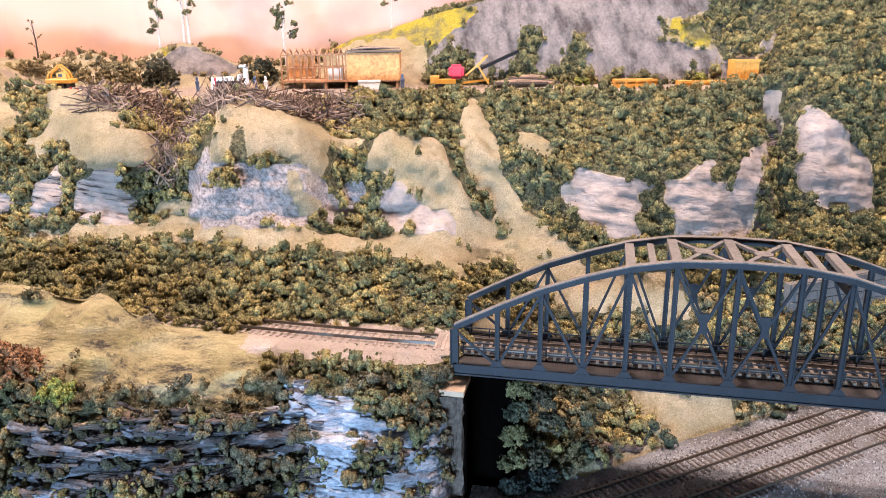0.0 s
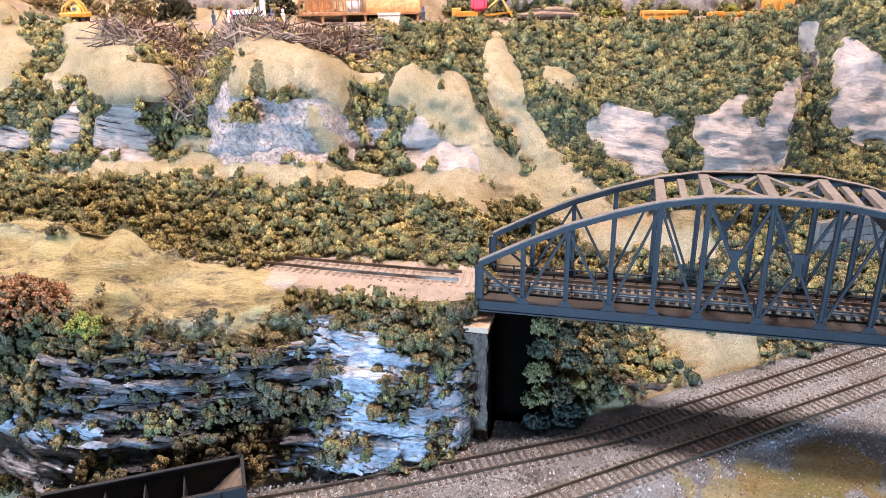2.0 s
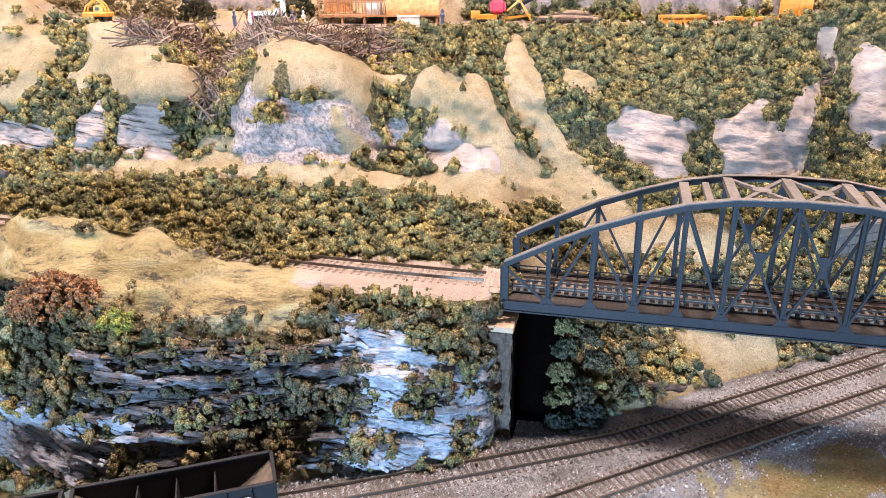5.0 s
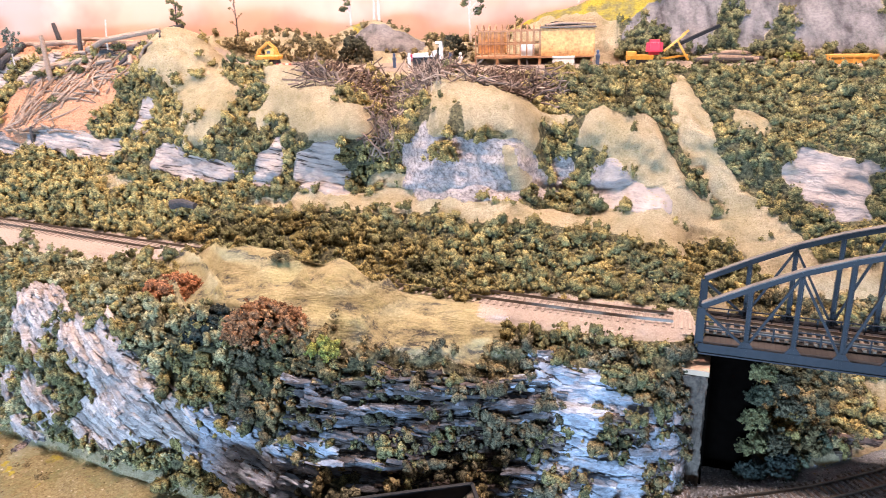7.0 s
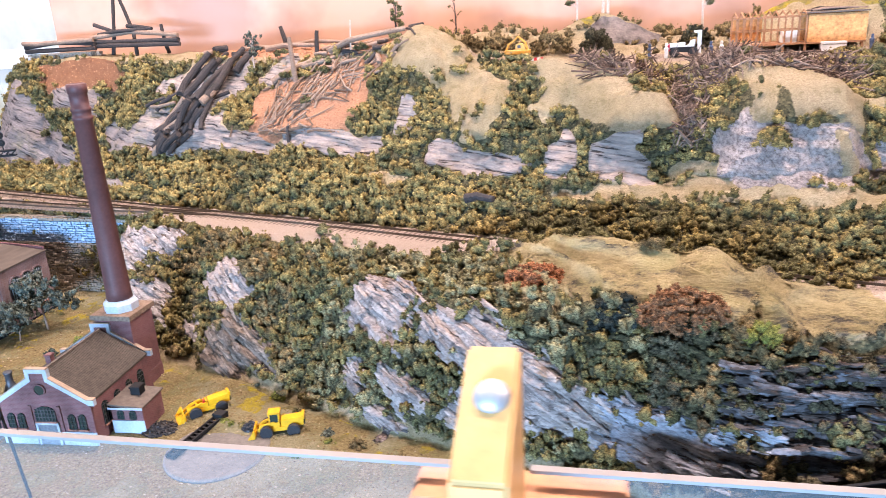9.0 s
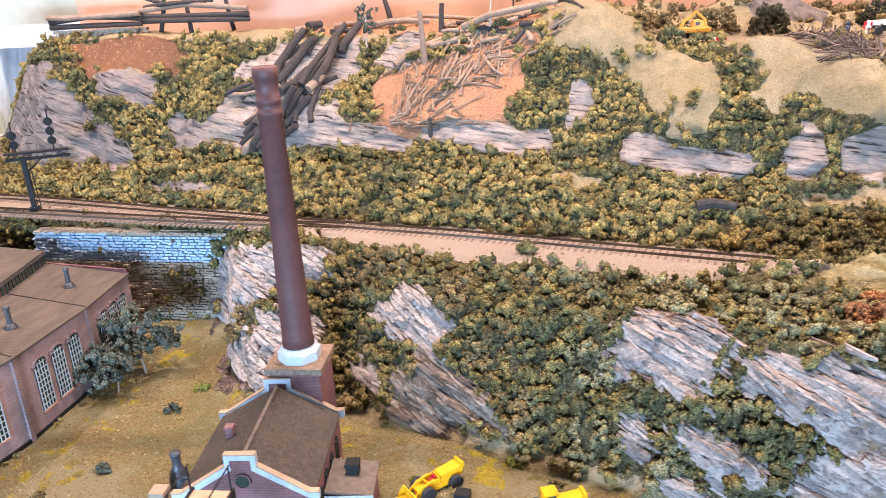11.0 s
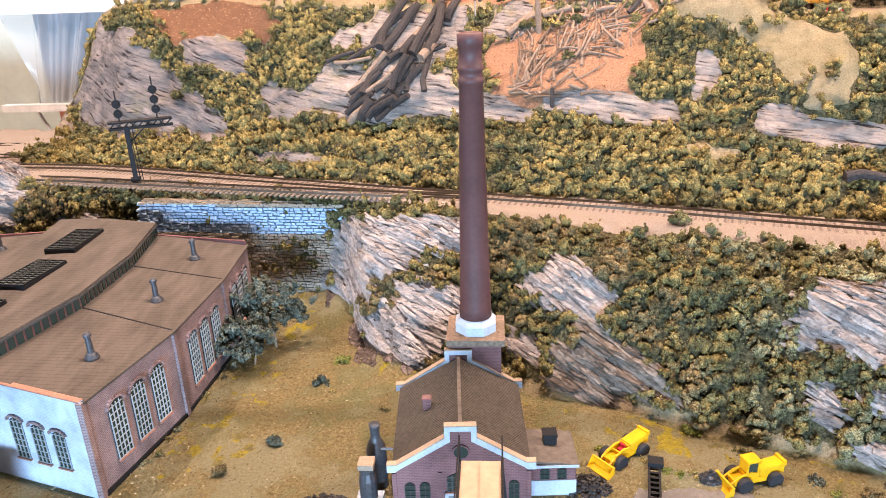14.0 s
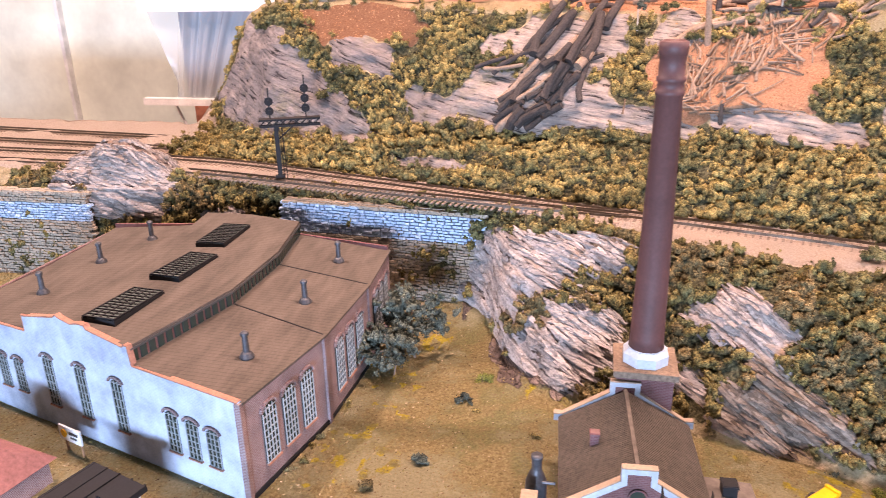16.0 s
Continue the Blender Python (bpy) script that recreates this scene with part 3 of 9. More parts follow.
def guide(pts):
    xs = [p[0] for p in pts]
    return np.stack([smooth_line(np.interp(GX, xs, [p[i] for p in pts]), 4) for i in (1, 2)])


valley = np.clip((GX - 0.015) / 0.02, 0, 1)
ty = smooth_line(track_y(GX), 6)
lines = []
for k, g in enumerate(GUIDES):
    if g is None:
        y = ty + (-0.022 if k == 4 else 0.02)
        z = np.full(NX, 0.1475)
        lift = np.stack([np.interp(GX, [0.04, 0.27, 0.45, 0.9], v) for v in (([0.70, 0.715, 0.78, 0.99], [0.14, 0.155, 0.155, 0.155]) if k == 4 else ([0.72, 0.73, 0.795, 1.0], [0.158, 0.172, 0.172, 0.172]))])
        lines.append(np.stack([y, z]) * (1 - valley) + lift * valley)
    else:
        lines.append(guide(g))
STEPS = [70, 54, 44, 18, 6, 20, 10, 34, 38, 10, 20, 8]
rows, vs = [], []
for k, n in enumerate(STEPS):
    for i in range(n):
        f = i / n
        rows.append(lines[k] * (1 - f) + lines[k + 1] * f)
        vs.append(k + f)
rows.append(lines[-1])
vs.append(len(STEPS))
NV = len(vs)
VV = np.array(vs)
YZ = np.stack(rows)
# the slope beyond the cut runs on without creases
knead = np.exp(-0.5 * (np.arange(-12, 13) / 4.5) ** 2)
knead /= knead.sum()
east = np.clip((GX - 0.06) / 0.04, 0, 1) * np.clip((VV[:, None] - 1.6) / 0.4, 0, 1) * np.clip((8.6 - VV[:, None]) / 0.4, 0, 1)
for c in (0, 1):
    pad = np.pad(YZ[:, c, :], ((12, 12), (0, 0)), mode="edge")
    even = sum(k * pad[i:i + NV] for i, k in enumerate(knead))
    YZ[:, c, :] = YZ[:, c, :] * (1 - east) + even * east
YS, ZS = YZ[:, 0, :], YZ[:, 1, :]


def field3(x, y, z, scale, octaves=3, seed=0.0):
    """Fractal noise on arrays, about -1 to 1."""
    out = np.empty(x.size)
    flat = zip(x.ravel() * scale + seed, y.ravel() * scale - seed, z.ravel() * scale + 0.5 * seed)
    for i, p in enumerate(flat):
        out[i] = noise.fractal(p, 0.9, 2.1, octaves)
    return out.reshape(x.shape)


XX = np.broadcast_to(GX, YS.shape).copy()
VG = np.broadcast_to(VV[:, None], YS.shape).copy()
N_BIG = field3(XX, YS, ZS, 14.0, 2, 3.0)
N_MID = field3(XX, YS, ZS, 55.0, 3, 9.0)


def span(lo, hi, soft, v):
    return np.clip((v - lo) / soft + 0.5, 0, 1) * np.clip((hi - v) / soft + 0.5, 0, 1)


def blur(m, times):
    for _ in range(times):
        p = np.pad(m, 1, mode="edge")
        m = (p[1:-1, 1:-1] * 2 + p[:-2, 1:-1] + p[2:, 1:-1] + p[1:-1, :-2] + p[1:-1, 2:]) / 6
    return m


EDGE_X = XX + 0.006 * N_MID
EDGE_V = VG + 0.10 * field3(XX, YS, ZS, 60.0, 2, 21.0)
rock, plaster, sand, soil, moss, bare, stain, slate, knoll, gold, bushy, front, shrub = (np.zeros(XX.shape) for _ in range(13))


def region(mask, *corners):
    """Marks one stretch of the slope: corners in x and in guide lines counted from the yard."""
    inside = np.zeros(XX.shape, bool)
    for (x0, v0), (x1, v1) in zip(corners, corners[1:] + corners[:1]):
        if v0 != v1:
            inside ^= ((v0 > EDGE_V) != (v1 > EDGE_V)) & (EDGE_X < (x1 - x0) * (EDGE_V - v0) / (v1 - v0) + x0)
    mask[inside] = 1.0


# bare ground, rock, soil and bushes, stretch by stretch
region(bare, (-0.243, 7.97), (-0.234, 8.03), (-0.252, 8.79), (-0.241, 8.92), (-0.187, 8.03), (-0.143, 8), (-0.134, 8), (-0.13, 7.68), (-0.15, 7.76), (-0.166, 7.97), (-0.201, 8), (-0.222, 8))
region(bare, (-0.078, 8.03), (-0.021, 8), (0.003, 8), (0.017, 7.82), (0.03, 7.41), (0.045, 6.9), (0.057, 6.5), (0.06, 5.35), (0.037, 5.45), (0.013, 5.95), (-0.004, 6.3), (-0.033, 7.12), (-0.048, 7.44), (-0.07, 7.71), (-0.08, 7.94))
region(bare, (-0.123, 8.24), (-0.088, 8.21), (-0.09, 7.85), (-0.113, 7.88))
region(bare, (0.041, 8.76), (0.053, 8.53), (0.064, 8.18), (0.065, 7.62), (0.082, 7.09), (0.113, 6.4), (0.115, 5.85), (0.09, 5.35), (0.063, 5.35), (0.051, 6.6), (0.04, 7.35), (0.034, 7.79), (0.029, 8.26))
region(bare, (0.085, 8.47), (0.123, 8.39), (0.128, 8.18), (0.103, 8.13), (0.088, 8.18))
region(bare, (-0.46, 6.3), (-0.395, 6.2), (-0.324, 6.2), (-0.232, 6), (-0.138, 6.2), (-0.056, 6.2), (0.002, 5.95), (0.037, 6.1), (0.06, 5.35), (0.018, 5.75), (-0.021, 5.85), (-0.089, 5.95), (-0.168, 5.8), (-0.229, 5.85), (-0.318, 5.9), (-0.39, 5.9), (-0.456, 6))
region(bare, (-0.322, 6.3), (-0.323, 7.12), (-0.303, 7.26), (-0.276, 7.24), (-0.268, 6.3))
region(knoll, (-0.269, 7.09), (-0.26, 8), (-0.257, 8.92), (-0.142, 8.05), (-0.12, 7.71), (-0.135, 6.5), (-0.201, 6))
region(knoll, (-0.078, 8.03), (-0.021, 8), (0.003, 8), (0.027, 7.5), (0.045, 6.9), (0.019, 6.1), (-0.058, 6.6), (-0.064, 7.44))
region(plaster, (-0.463, 6.9), (-0.464, 7.47), (-0.448, 7.91), (-0.435, 8.08), (-0.427, 7.15), (-0.435, 6.8), (-0.455, 6.8))
region(plaster, (-0.408, 6.8), (-0.407, 7.41), (-0.383, 7.56), (-0.358, 7.91), (-0.351, 7.88), (-0.355, 7.47), (-0.344, 6.9), (-0.331, 6.5), (-0.358, 6.5), (-0.38, 6.6))
region(plaster, (-0.273, 7.15), (-0.273, 7.53), (-0.262, 7.88), (-0.23, 7.97), (-0.189, 7.91), (-0.15, 7.76), (-0.131, 7.5), (-0.115, 7.18), (-0.101, 7.18), (-0.091, 7.38), (-0.083, 7.24), (-0.098, 7.06), (-0.134, 6.4), (-0.185, 6.1), (-0.219, 6), (-0.255, 6.3))
region(stain, (-0.171, 7.76), (-0.147, 7.65), (-0.125, 6.8), (-0.14, 6.4), (-0.16, 7.44))
region(plaster, (-0.064, 7.21), (-0.051, 7.26), (-0.033, 7.12), (-0.004, 6.2), (0.002, 6.1), (-0.039, 6.3), (-0.066, 6.8))
region(plaster, (0.128, 7.74), (0.148, 8.11), (0.162, 8.05), (0.208, 7.85), (0.225, 7.76), (0.219, 7.26), (0.209, 6), (0.166, 5.95), (0.156, 6.9), (0.139, 7.32))
region(plaster, (0.236, 7.71), (0.253, 7.74), (0.279, 8.05), (0.293, 7.97), (0.282, 7.65), (0.307, 7.65), (0.328, 8), (0.357, 8.18), (0.352, 7.85), (0.339, 7.26), (0.332, 5.35), (0.24, 5.7), (0.236, 7.29))
region(sand, (0.387, 9), (0.406, 8.87), (0.403, 8.74), (0.392, 8.47), (0.349, 7.85), (0.329, 7.76), (0.333, 8.05), (0.355, 8.24), (0.395, 8.76))
region(plaster, (0.418, 8.53), (0.436, 8.45), (0.444, 8.26), (0.486, 8.03), (0.507, 7.5), (0.505, 5.6), (0.467, 6.1), (0.43, 7), (0.409, 7.38), (0.411, 8.21))
region(slate, (0.024, 10.75), (0.111, 10.65), (0.109, 10.35), (0.085, 10.1), (0.062, 10.15), (0.035, 10.35), (0.019, 10.5))
region(slate, (0.128, 10.15), (0.145, 10.5), (0.165, 10.6), (0.187, 10.55), (0.186, 10.4), (0.161, 10.1))
region(slate, (0.196, 10.25), (0.225, 10.5), (0.255, 10.55), (0.45, 10), (0.43, 9.8), (0.406, 10.05), (0.378, 10.05), (0.205, 10.05))
region(slate, (-0.422, 10.65), (-0.394, 10.95), (-0.304, 10.95), (-0.324, 10.35), (-0.406, 10.3))
region(gold, (-0.297, 7.18), (-0.298, 7.82), (-0.27, 8.42), (-0.231, 8.03), (-0.234, 7.97), (-0.263, 7.85), (-0.275, 7.21))
region(gold, (-0.35, 8.24), (-0.348, 8.92), (-0.316, 8.84), (-0.325, 8.53))
region(bare, (-0.695, 8.63), (-0.678, 8.92), (-0.667, 9), (-0.587, 10.5), (-0.582, 8.84), (-0.602, 8.53), (-0.622, 8.39), (-0.642, 8.5))
region(bare, (-0.575, 8.34), (-0.549, 8.45), (-0.511, 8.58), (-0.52, 8.24), (-0.52, 8.16), (-0.545, 7.97), (-0.566, 7.71), (-0.584, 7.82), (-0.575, 8.05), (-0.581, 8.18))
region(bare, (-0.582, 8.5), (-0.509, 8.74), (-0.429, 9.4), (-0.426, 8.42), (-0.422, 8.29), (-0.435, 8.26), (-0.482, 8.32), (-0.478, 8.66), (-0.511, 8.53), (-0.575, 8.34))
region(bare, (-0.42, 8.16), (-0.402, 8.24), (-0.387, 8.21), (-0.36, 8), (-0.352, 7.97), (-0.357, 7.88), (-0.382, 8), (-0.408, 8.08), (-0.42, 8.16))
region(bare, (-0.704, 6.4), (-0.671, 6.6), (-0.625, 6.5), (-0.65, 6.2), (-0.69, 6.1))
region(plaster, (-0.606, 7.06), (-0.6, 7.44), (-0.594, 7.79), (-0.581, 7.71), (-0.569, 7.56), (-0.547, 7.44), (-0.515, 7.53), (-0.488, 7.38), (-0.491, 7.03), (-0.527, 7), (-0.563, 6.9), (-0.59, 7.09))
region(plaster, (-0.837, 7.68), (-0.812, 7.85), (-0.755, 7.82), (-0.719, 7.65), (-0.692, 7.82), (-0.686, 7.38), (-0.697, 7.29), (-0.738, 7.06), (-0.774, 7.12), (-0.79, 7.5))
region(plaster, (-0.665, 7.53), (-0.663, 8), (-0.657, 8.26), (-0.646, 8.34), (-0.635, 8.16), (-0.649, 7.94), (-0.654, 7.47))
region(plaster, (-1.148, 7.65), (-1.139, 8.08), (-1.113, 8.29), (-1.064, 8.26), (-1.005, 8.24), (-0.98, 8.13), (-0.961, 8.21), (-0.945, 7.97), (-0.912, 7.97), (-0.894, 7.68), (-0.853, 7.41), (-0.865, 7.06), (-0.929, 7.29), (-0.99, 7.47), (-1.039, 7.12), (-1.078, 7.29), (-1.121, 7.38))
region(plaster, (-0.931, 8.92), (-0.938, 8.55), (-0.955, 8.47), (-0.958, 8.34), (-0.993, 8.16), (-1.044, 8.18), (-1.083, 8.58), (-1.066, 8.89))
region(plaster, (-0.862, 9.3), (-0.846, 8.61), (-0.885, 8.58), (-0.917, 8.63))
region(soil, (-0.909, 8.05), (-0.91, 8.5), (-0.876, 8.61), (-0.837, 8.42), (-0.796, 8.68), (-0.751, 8.79), (-0.719, 8.66), (-0.72, 8.39), (-0.728, 8.18), (-0.748, 8.08), (-0.733, 7.79), (-0.784, 7.76), (-0.821, 7.88), (-0.853, 7.5), (-0.874, 7.47))
region(soil, (-0.69, 8.92), (-0.72, 8.76), (-0.797, 8.74), (-0.843, 8.92))
region(gold, (-0.646, 7.21), (-0.642, 8.13), (-0.601, 8.37), (-0.581, 8.13), (-0.6, 7.76), (-0.619, 7.21))
region(gold, (-0.827, 6.7), (-0.737, 6.9), (-0.665, 6.7), (-0.637, 6.1), (-0.728, 5.65), (-0.832, 5.75))
region(gold, (-1.15, 7.03), (-1.039, 7), (-0.957, 6.5), (-0.98, 5.6), (-1.085, 5.85))
region(plaster, (-1.616, 7.85), (-1.509, 8.11), (-1.494, 8.45), (-1.438, 7.91), (-1.402, 7.76), (-1.372, 7.59), (-1.356, 7.41), (-1.369, 7.26), (-1.404, 7.03), (-1.445, 6.3), (-1.487, 7.18))
region(plaster, (-1.348, 7.91), (-1.319, 8.03), (-1.288, 8.21), (-1.26, 8.03), (-1.24, 7.88), (-1.267, 7.74), (-1.301, 7.79), (-1.331, 7.71))
region(plaster, (-1.324, 7.35), (-1.299, 7.5), (-1.273, 7.38), (-1.269, 6.8), (-1.298, 6.1), (-1.332, 7.03))
region(plaster, (-1.228, 7.38), (-1.231, 7.71), (-1.221, 7.88), (-1.192, 7.74), (-1.179, 7.29), (-1.201, 7.24))
region(plaster, (-1.227, 5.6), (-1.166, 5.8), (-1.132, 5.6), (-1.11, 5.55), (-1.131, 5.4), (-1.196, 5.5))
region(soil, (-1.421, 8.42), (-1.391, 8.29), (-1.328, 8.03), (-1.288, 8.29), (-1.225, 8.5), (-1.2, 8.68), (-1.229, 8.92), (-1.298, 8.87), (-1.343, 8.71))
region(rock, (-1.606, 1.83), (-1.588, 2.2), (-1.555, 2.8), (-1.634, 5.5), (-1.59, 5.35), (-1.505, 3.06), (-1.507, 2.02), (-1.526, 1.8), (-1.563, 1.78))
region(rock, (-1.469, 1.72), (-1.411, 1.85), (-1.385, 1.7), (-1.455, 1.67))
region(gold, (-1.193, 9), (-1.159, 9), (-1.175, 8.16), (-1.213, 7.91))
region(rock, (-1.113, 1.37), (-1.096, 1.72), (-1.08, 1.87), (-1.032, 2.07), (-0.98, 2.18), (-0.956, 2.43), (-0.931, 2.32), (-0.928, 1.94), (-0.966, 1.81), (-1.002, 1.67), (-1.027, 1.48), (-1.077, 1.07), (-1.102, 0.94), (-1.122, 1.06))
region(rock, (-1.072, 0.93), (-1.055, 1.15), (-1, 1.48), (-0.992, 1.59), (-0.971, 1.63), (-0.942, 1.63), (-0.927, 1.54), (-0.93, 1.37), (-0.941, 1.26), (-0.968, 1.15), (-0.984, 0.99), (-1.007, 0.96), (-1.034, 0.96), (-1.062, 0.91))
region(rock, (-0.875, 1.72), (-0.867, 1.83), (-0.854, 1.94), (-0.829, 2.07), (-0.816, 1.98), (-0.805, 1.85), (-0.793, 1.83), (-0.806, 1.72), (-0.804, 1.57), (-0.821, 1.56), (-0.84, 1.65), (-0.86, 1.67))
region(rock, (-0.856, 1.15), (-0.836, 1.37), (-0.821, 1.54), (-0.797, 1.56), (-0.781, 1.48), (-0.77, 1.39), (-0.748, 1.24), (-0.744, 1.15), (-0.771, 1.15), (-0.799, 1.07), (-0.827, 1.06))
region(rock, (-0.899, 1.41), (-0.865, 1.39), (-0.861, 1.26), (-0.886, 1.26))
region(rock, (-0.656, 1.63), (-0.643, 1.91), (-0.638, 2.02), (-0.629, 2.18), (-0.594, 2.14), (-0.574, 2), (-0.572, 1.94), (-0.59, 1.8), (-0.588, 1.63), (-0.597, 1.59), (-0.621, 1.65), (-0.642, 1.69))
region(rock, (-0.561, 1.78), (-0.555, 1.93), (-0.542, 1.94), (-0.52, 1.89), (-0.506, 1.98), (-0.477, 1.94), (-0.473, 1.85), (-0.456, 1.81), (-0.446, 1.74), (-0.424, 1.72), (-0.423, 1.59), (-0.427, 1.48), (-0.412, 1.35), (-0.493, 1.2), (-0.532, 1.19), (-0.536, 1.28), (-0.512, 1.44), (-0.506, 1.52), (-0.524, 1.59), (-0.548, 1.69))
region(rock, (-0.611, 1.37), (-0.599, 1.44), (-0.586, 1.37), (-0.57, 1.37), (-0.551, 1.39), (-0.553, 1.24), (-0.566, 1.15), (-0.592, 1.22))
region(rock, (-0.649, 1.26), (-0.641, 1.41), (-0.631, 1.37), (-0.636, 1.17))
region(rock, (-0.623, 1.17), (-0.592, 1.13), (-0.575, 1.04), (-0.601, 0.99), (-0.62, 1.07))
region(rock, (-0.351, 1.52), (-0.326, 1.5), (-0.292, 1.46), (-0.285, 1.39), (-0.276, 1.26), (-0.306, 1.19), (-0.358, 1.11))
region(rock, (-0.307, 1.91), (-0.222, 1.98), (-0.12, 1.94), (-0.113, 2.27), (-0.104, 2.14), (-0.06, 1.87), (-0.042, 1.78), (0.006, 1.57), (0.01, 0.9), (-0.061, 0.97), (-0.123, 1.09), (-0.154, 1.2), (-0.265, 1.31), (-0.281, 1.5), (-0.307, 1.59), (-0.296, 1.8))
region(bushy, (-0.132, 2.91), (-0.086, 2.89), (-0.061, 2.3), (-0.017, 2.66), (0.006, 1.93), (0.009, 1.61), (-0.017, 1.78), (-0.06, 1.89), (-0.086, 2), (-0.104, 2.14), (-0.126, 2.61))
region(bushy, (-0.078, 1.7), (-0.064, 1.8), (-0.043, 1.74), (-0.036, 1.63), (-0.022, 1.5), (-0.043, 1.5), (-0.06, 1.57), (-0.074, 1.61))
region(bushy, (-0.116, 1.67), (-0.098, 1.7), (-0.085, 1.5), (-0.095, 1.37), (-0.118, 1.35), (-0.124, 1.5))
region(bushy, (-0.077, 1.5), (-0.06, 1.57), (-0.043, 1.5), (-0.041, 1.39), (-0.06, 1.39))
region(bushy, (-0.039, 1.28), (-0.022, 1.37), (-0.009, 1.2), (-0.013, 1.04), (-0.031, 1.06), (-0.037, 1.17))
region(bushy, (-0.107, 1.28), (-0.086, 1.28), (-0.069, 1.2), (-0.085, 1.11), (-0.103, 1.15))
region(bushy, (-0.008, 1.63), (0.006, 1.44), (0.009, 1.02), (0.006, 1), (-0.004, 1.33))
region(bushy, (-0.166, 1.8), (-0.121, 1.7), (-0.118, 1.35), (-0.147, 1.37), (-0.163, 1.57))
region(bushy, (-0.354, 1.72), (-0.311, 1.74), (-0.268, 1.69), (-0.268, 1.61), (-0.283, 1.56), (-0.324, 1.57), (-0.352, 1.54))
region(bushy, (-0.327, 1.94), (-0.27, 2.16), (-0.235, 2.32), (-0.164, 2.23), (-0.155, 1.94), (-0.22, 1.96), (-0.303, 1.89))
region(bushy, (-0.247, 1.78), (-0.21, 1.85), (-0.178, 1.81), (-0.184, 1.7), (-0.198, 1.65), (-0.209, 1.76))
region(bushy, (-0.258, 1.65), (-0.225, 1.67), (-0.224, 1.56), (-0.254, 1.57))
region(bushy, (-0.243, 1.37), (-0.2, 1.39), (-0.155, 1.39), (-0.146, 1.19), (-0.222, 1.28))
region(bushy, (-0.277, 1.91), (-0.246, 1.91), (-0.246, 1.81), (-0.28, 1.81))
region(rock, (0.127, 1.33), (0.177, 1.26), (0.192, 1.09), (0.133, 1.06))
region(bare, (0.174, 1.87), (0.275, 1.57), (0.28, 1.06), (0.239, 1), (0.198, 1.13), (0.184, 1.37))
region(front, (0.125, 0.7), (0.174, 0.73), (0.246, 0.73), (0.325, 0.7), (0.29, 0.57))
region(rock, (-0.943, 2.41), (-0.929, 2.39), (-0.926, 1.94), (-0.954, 1.81))
region(bare, (-0.559, 8.66), (-0.553, 8.84), (-0.504, 8.71), (-0.485, 8.53), (-0.498, 8.34), (-0.501, 8.16), (-0.517, 8.13))
region(bare, (-0.5, 8.92), (-0.457, 9.5), (-0.362, 8.18), (-0.325, 8.13), (-0.314, 8.16), (-0.309, 7.71), (-0.328, 7.85), (-0.347, 7.97), (-0.387, 8), (-0.431, 8.26), (-0.477, 8.53))
region(knoll, (-0.493, 8.87), (-0.437, 9.2), (-0.314, 8.16), (-0.309, 7.71), (-0.361, 7.91), (-0.448, 8.32))
region(bare, (-0.537, 8.42), (-0.521, 8.58), (-0.49, 8.74), (-0.488, 8.47), (-0.507, 8.34), (-0.506, 8.16), (-0.519, 8.11))
region(bare, (-0.482, 8.84), (-0.451, 9.3), (-0.367, 8.37), (-0.343, 8.03), (-0.322, 8.24), (-0.307, 7.97), (-0.351, 7.88), (-0.362, 7.97), (-0.398, 8), (-0.431, 8.24), (-0.483, 8.47), (-0.49, 8.74))
region(bare, (-0.257, 8.03), (-0.263, 8.58), (-0.251, 8.92), (-0.193, 8.21), (-0.187, 8.03), (-0.144, 8), (-0.131, 7.97), (-0.126, 7.59), (-0.135, 7.53), (-0.155, 7.82), (-0.162, 7.94), (-0.192, 7.97), (-0.216, 8))
region(bare, (-0.085, 7.71), (-0.075, 8), (-0.053, 8), (-0.014, 8), (-0.014, 6.4), (-0.038, 7.32), (-0.054, 7.53), (-0.072, 7.59))
region(bare, (-0.327, 6.3), (-0.319, 7.18), (-0.289, 7.29), (-0.262, 7.12), (-0.26, 6.1))
region(bare, (-0.427, 6.3), (-0.369, 6.4), (-0.317, 6.4), (-0.233, 5.95), (-0.192, 5.95), (-0.143, 6.1), (-0.115, 6.1), (-0.014, 5.95), (-0.014, 5.75), (-0.075, 5.9), (-0.131, 5.85), (-0.171, 5.85), (-0.19, 5.8), (-0.232, 5.9), (-0.282, 5.9), (-0.338, 5.85), (-0.409, 6))
region(bare, (-0.011, 8), (-0, 7.94), (0.012, 7.56), (0.028, 7.24), (0.048, 6.9), (0.064, 6.4), (0.065, 5.35), (-0.012, 5.75))
region(bare, (0.034, 9.1), (0.054, 8.58), (0.066, 8.26), (0.058, 7.94), (0.074, 7.62), (0.093, 7.12), (0.119, 6.5), (0.13, 5.7), (0.066, 5.65), (0.056, 6.6), (0.045, 7.26), (0.033, 7.53), (0.025, 7.82), (0.022, 8.37))
region(plaster, (-0.465, 7.68), (-0.44, 8.08), (-0.432, 8.05), (-0.427, 7.32), (-0.435, 6.8), (-0.456, 6.8))
region(plaster, (-0.406, 7.79), (-0.353, 7.94), (-0.355, 7.56), (-0.338, 7), (-0.354, 6.5), (-0.387, 6.5), (-0.409, 7.15))
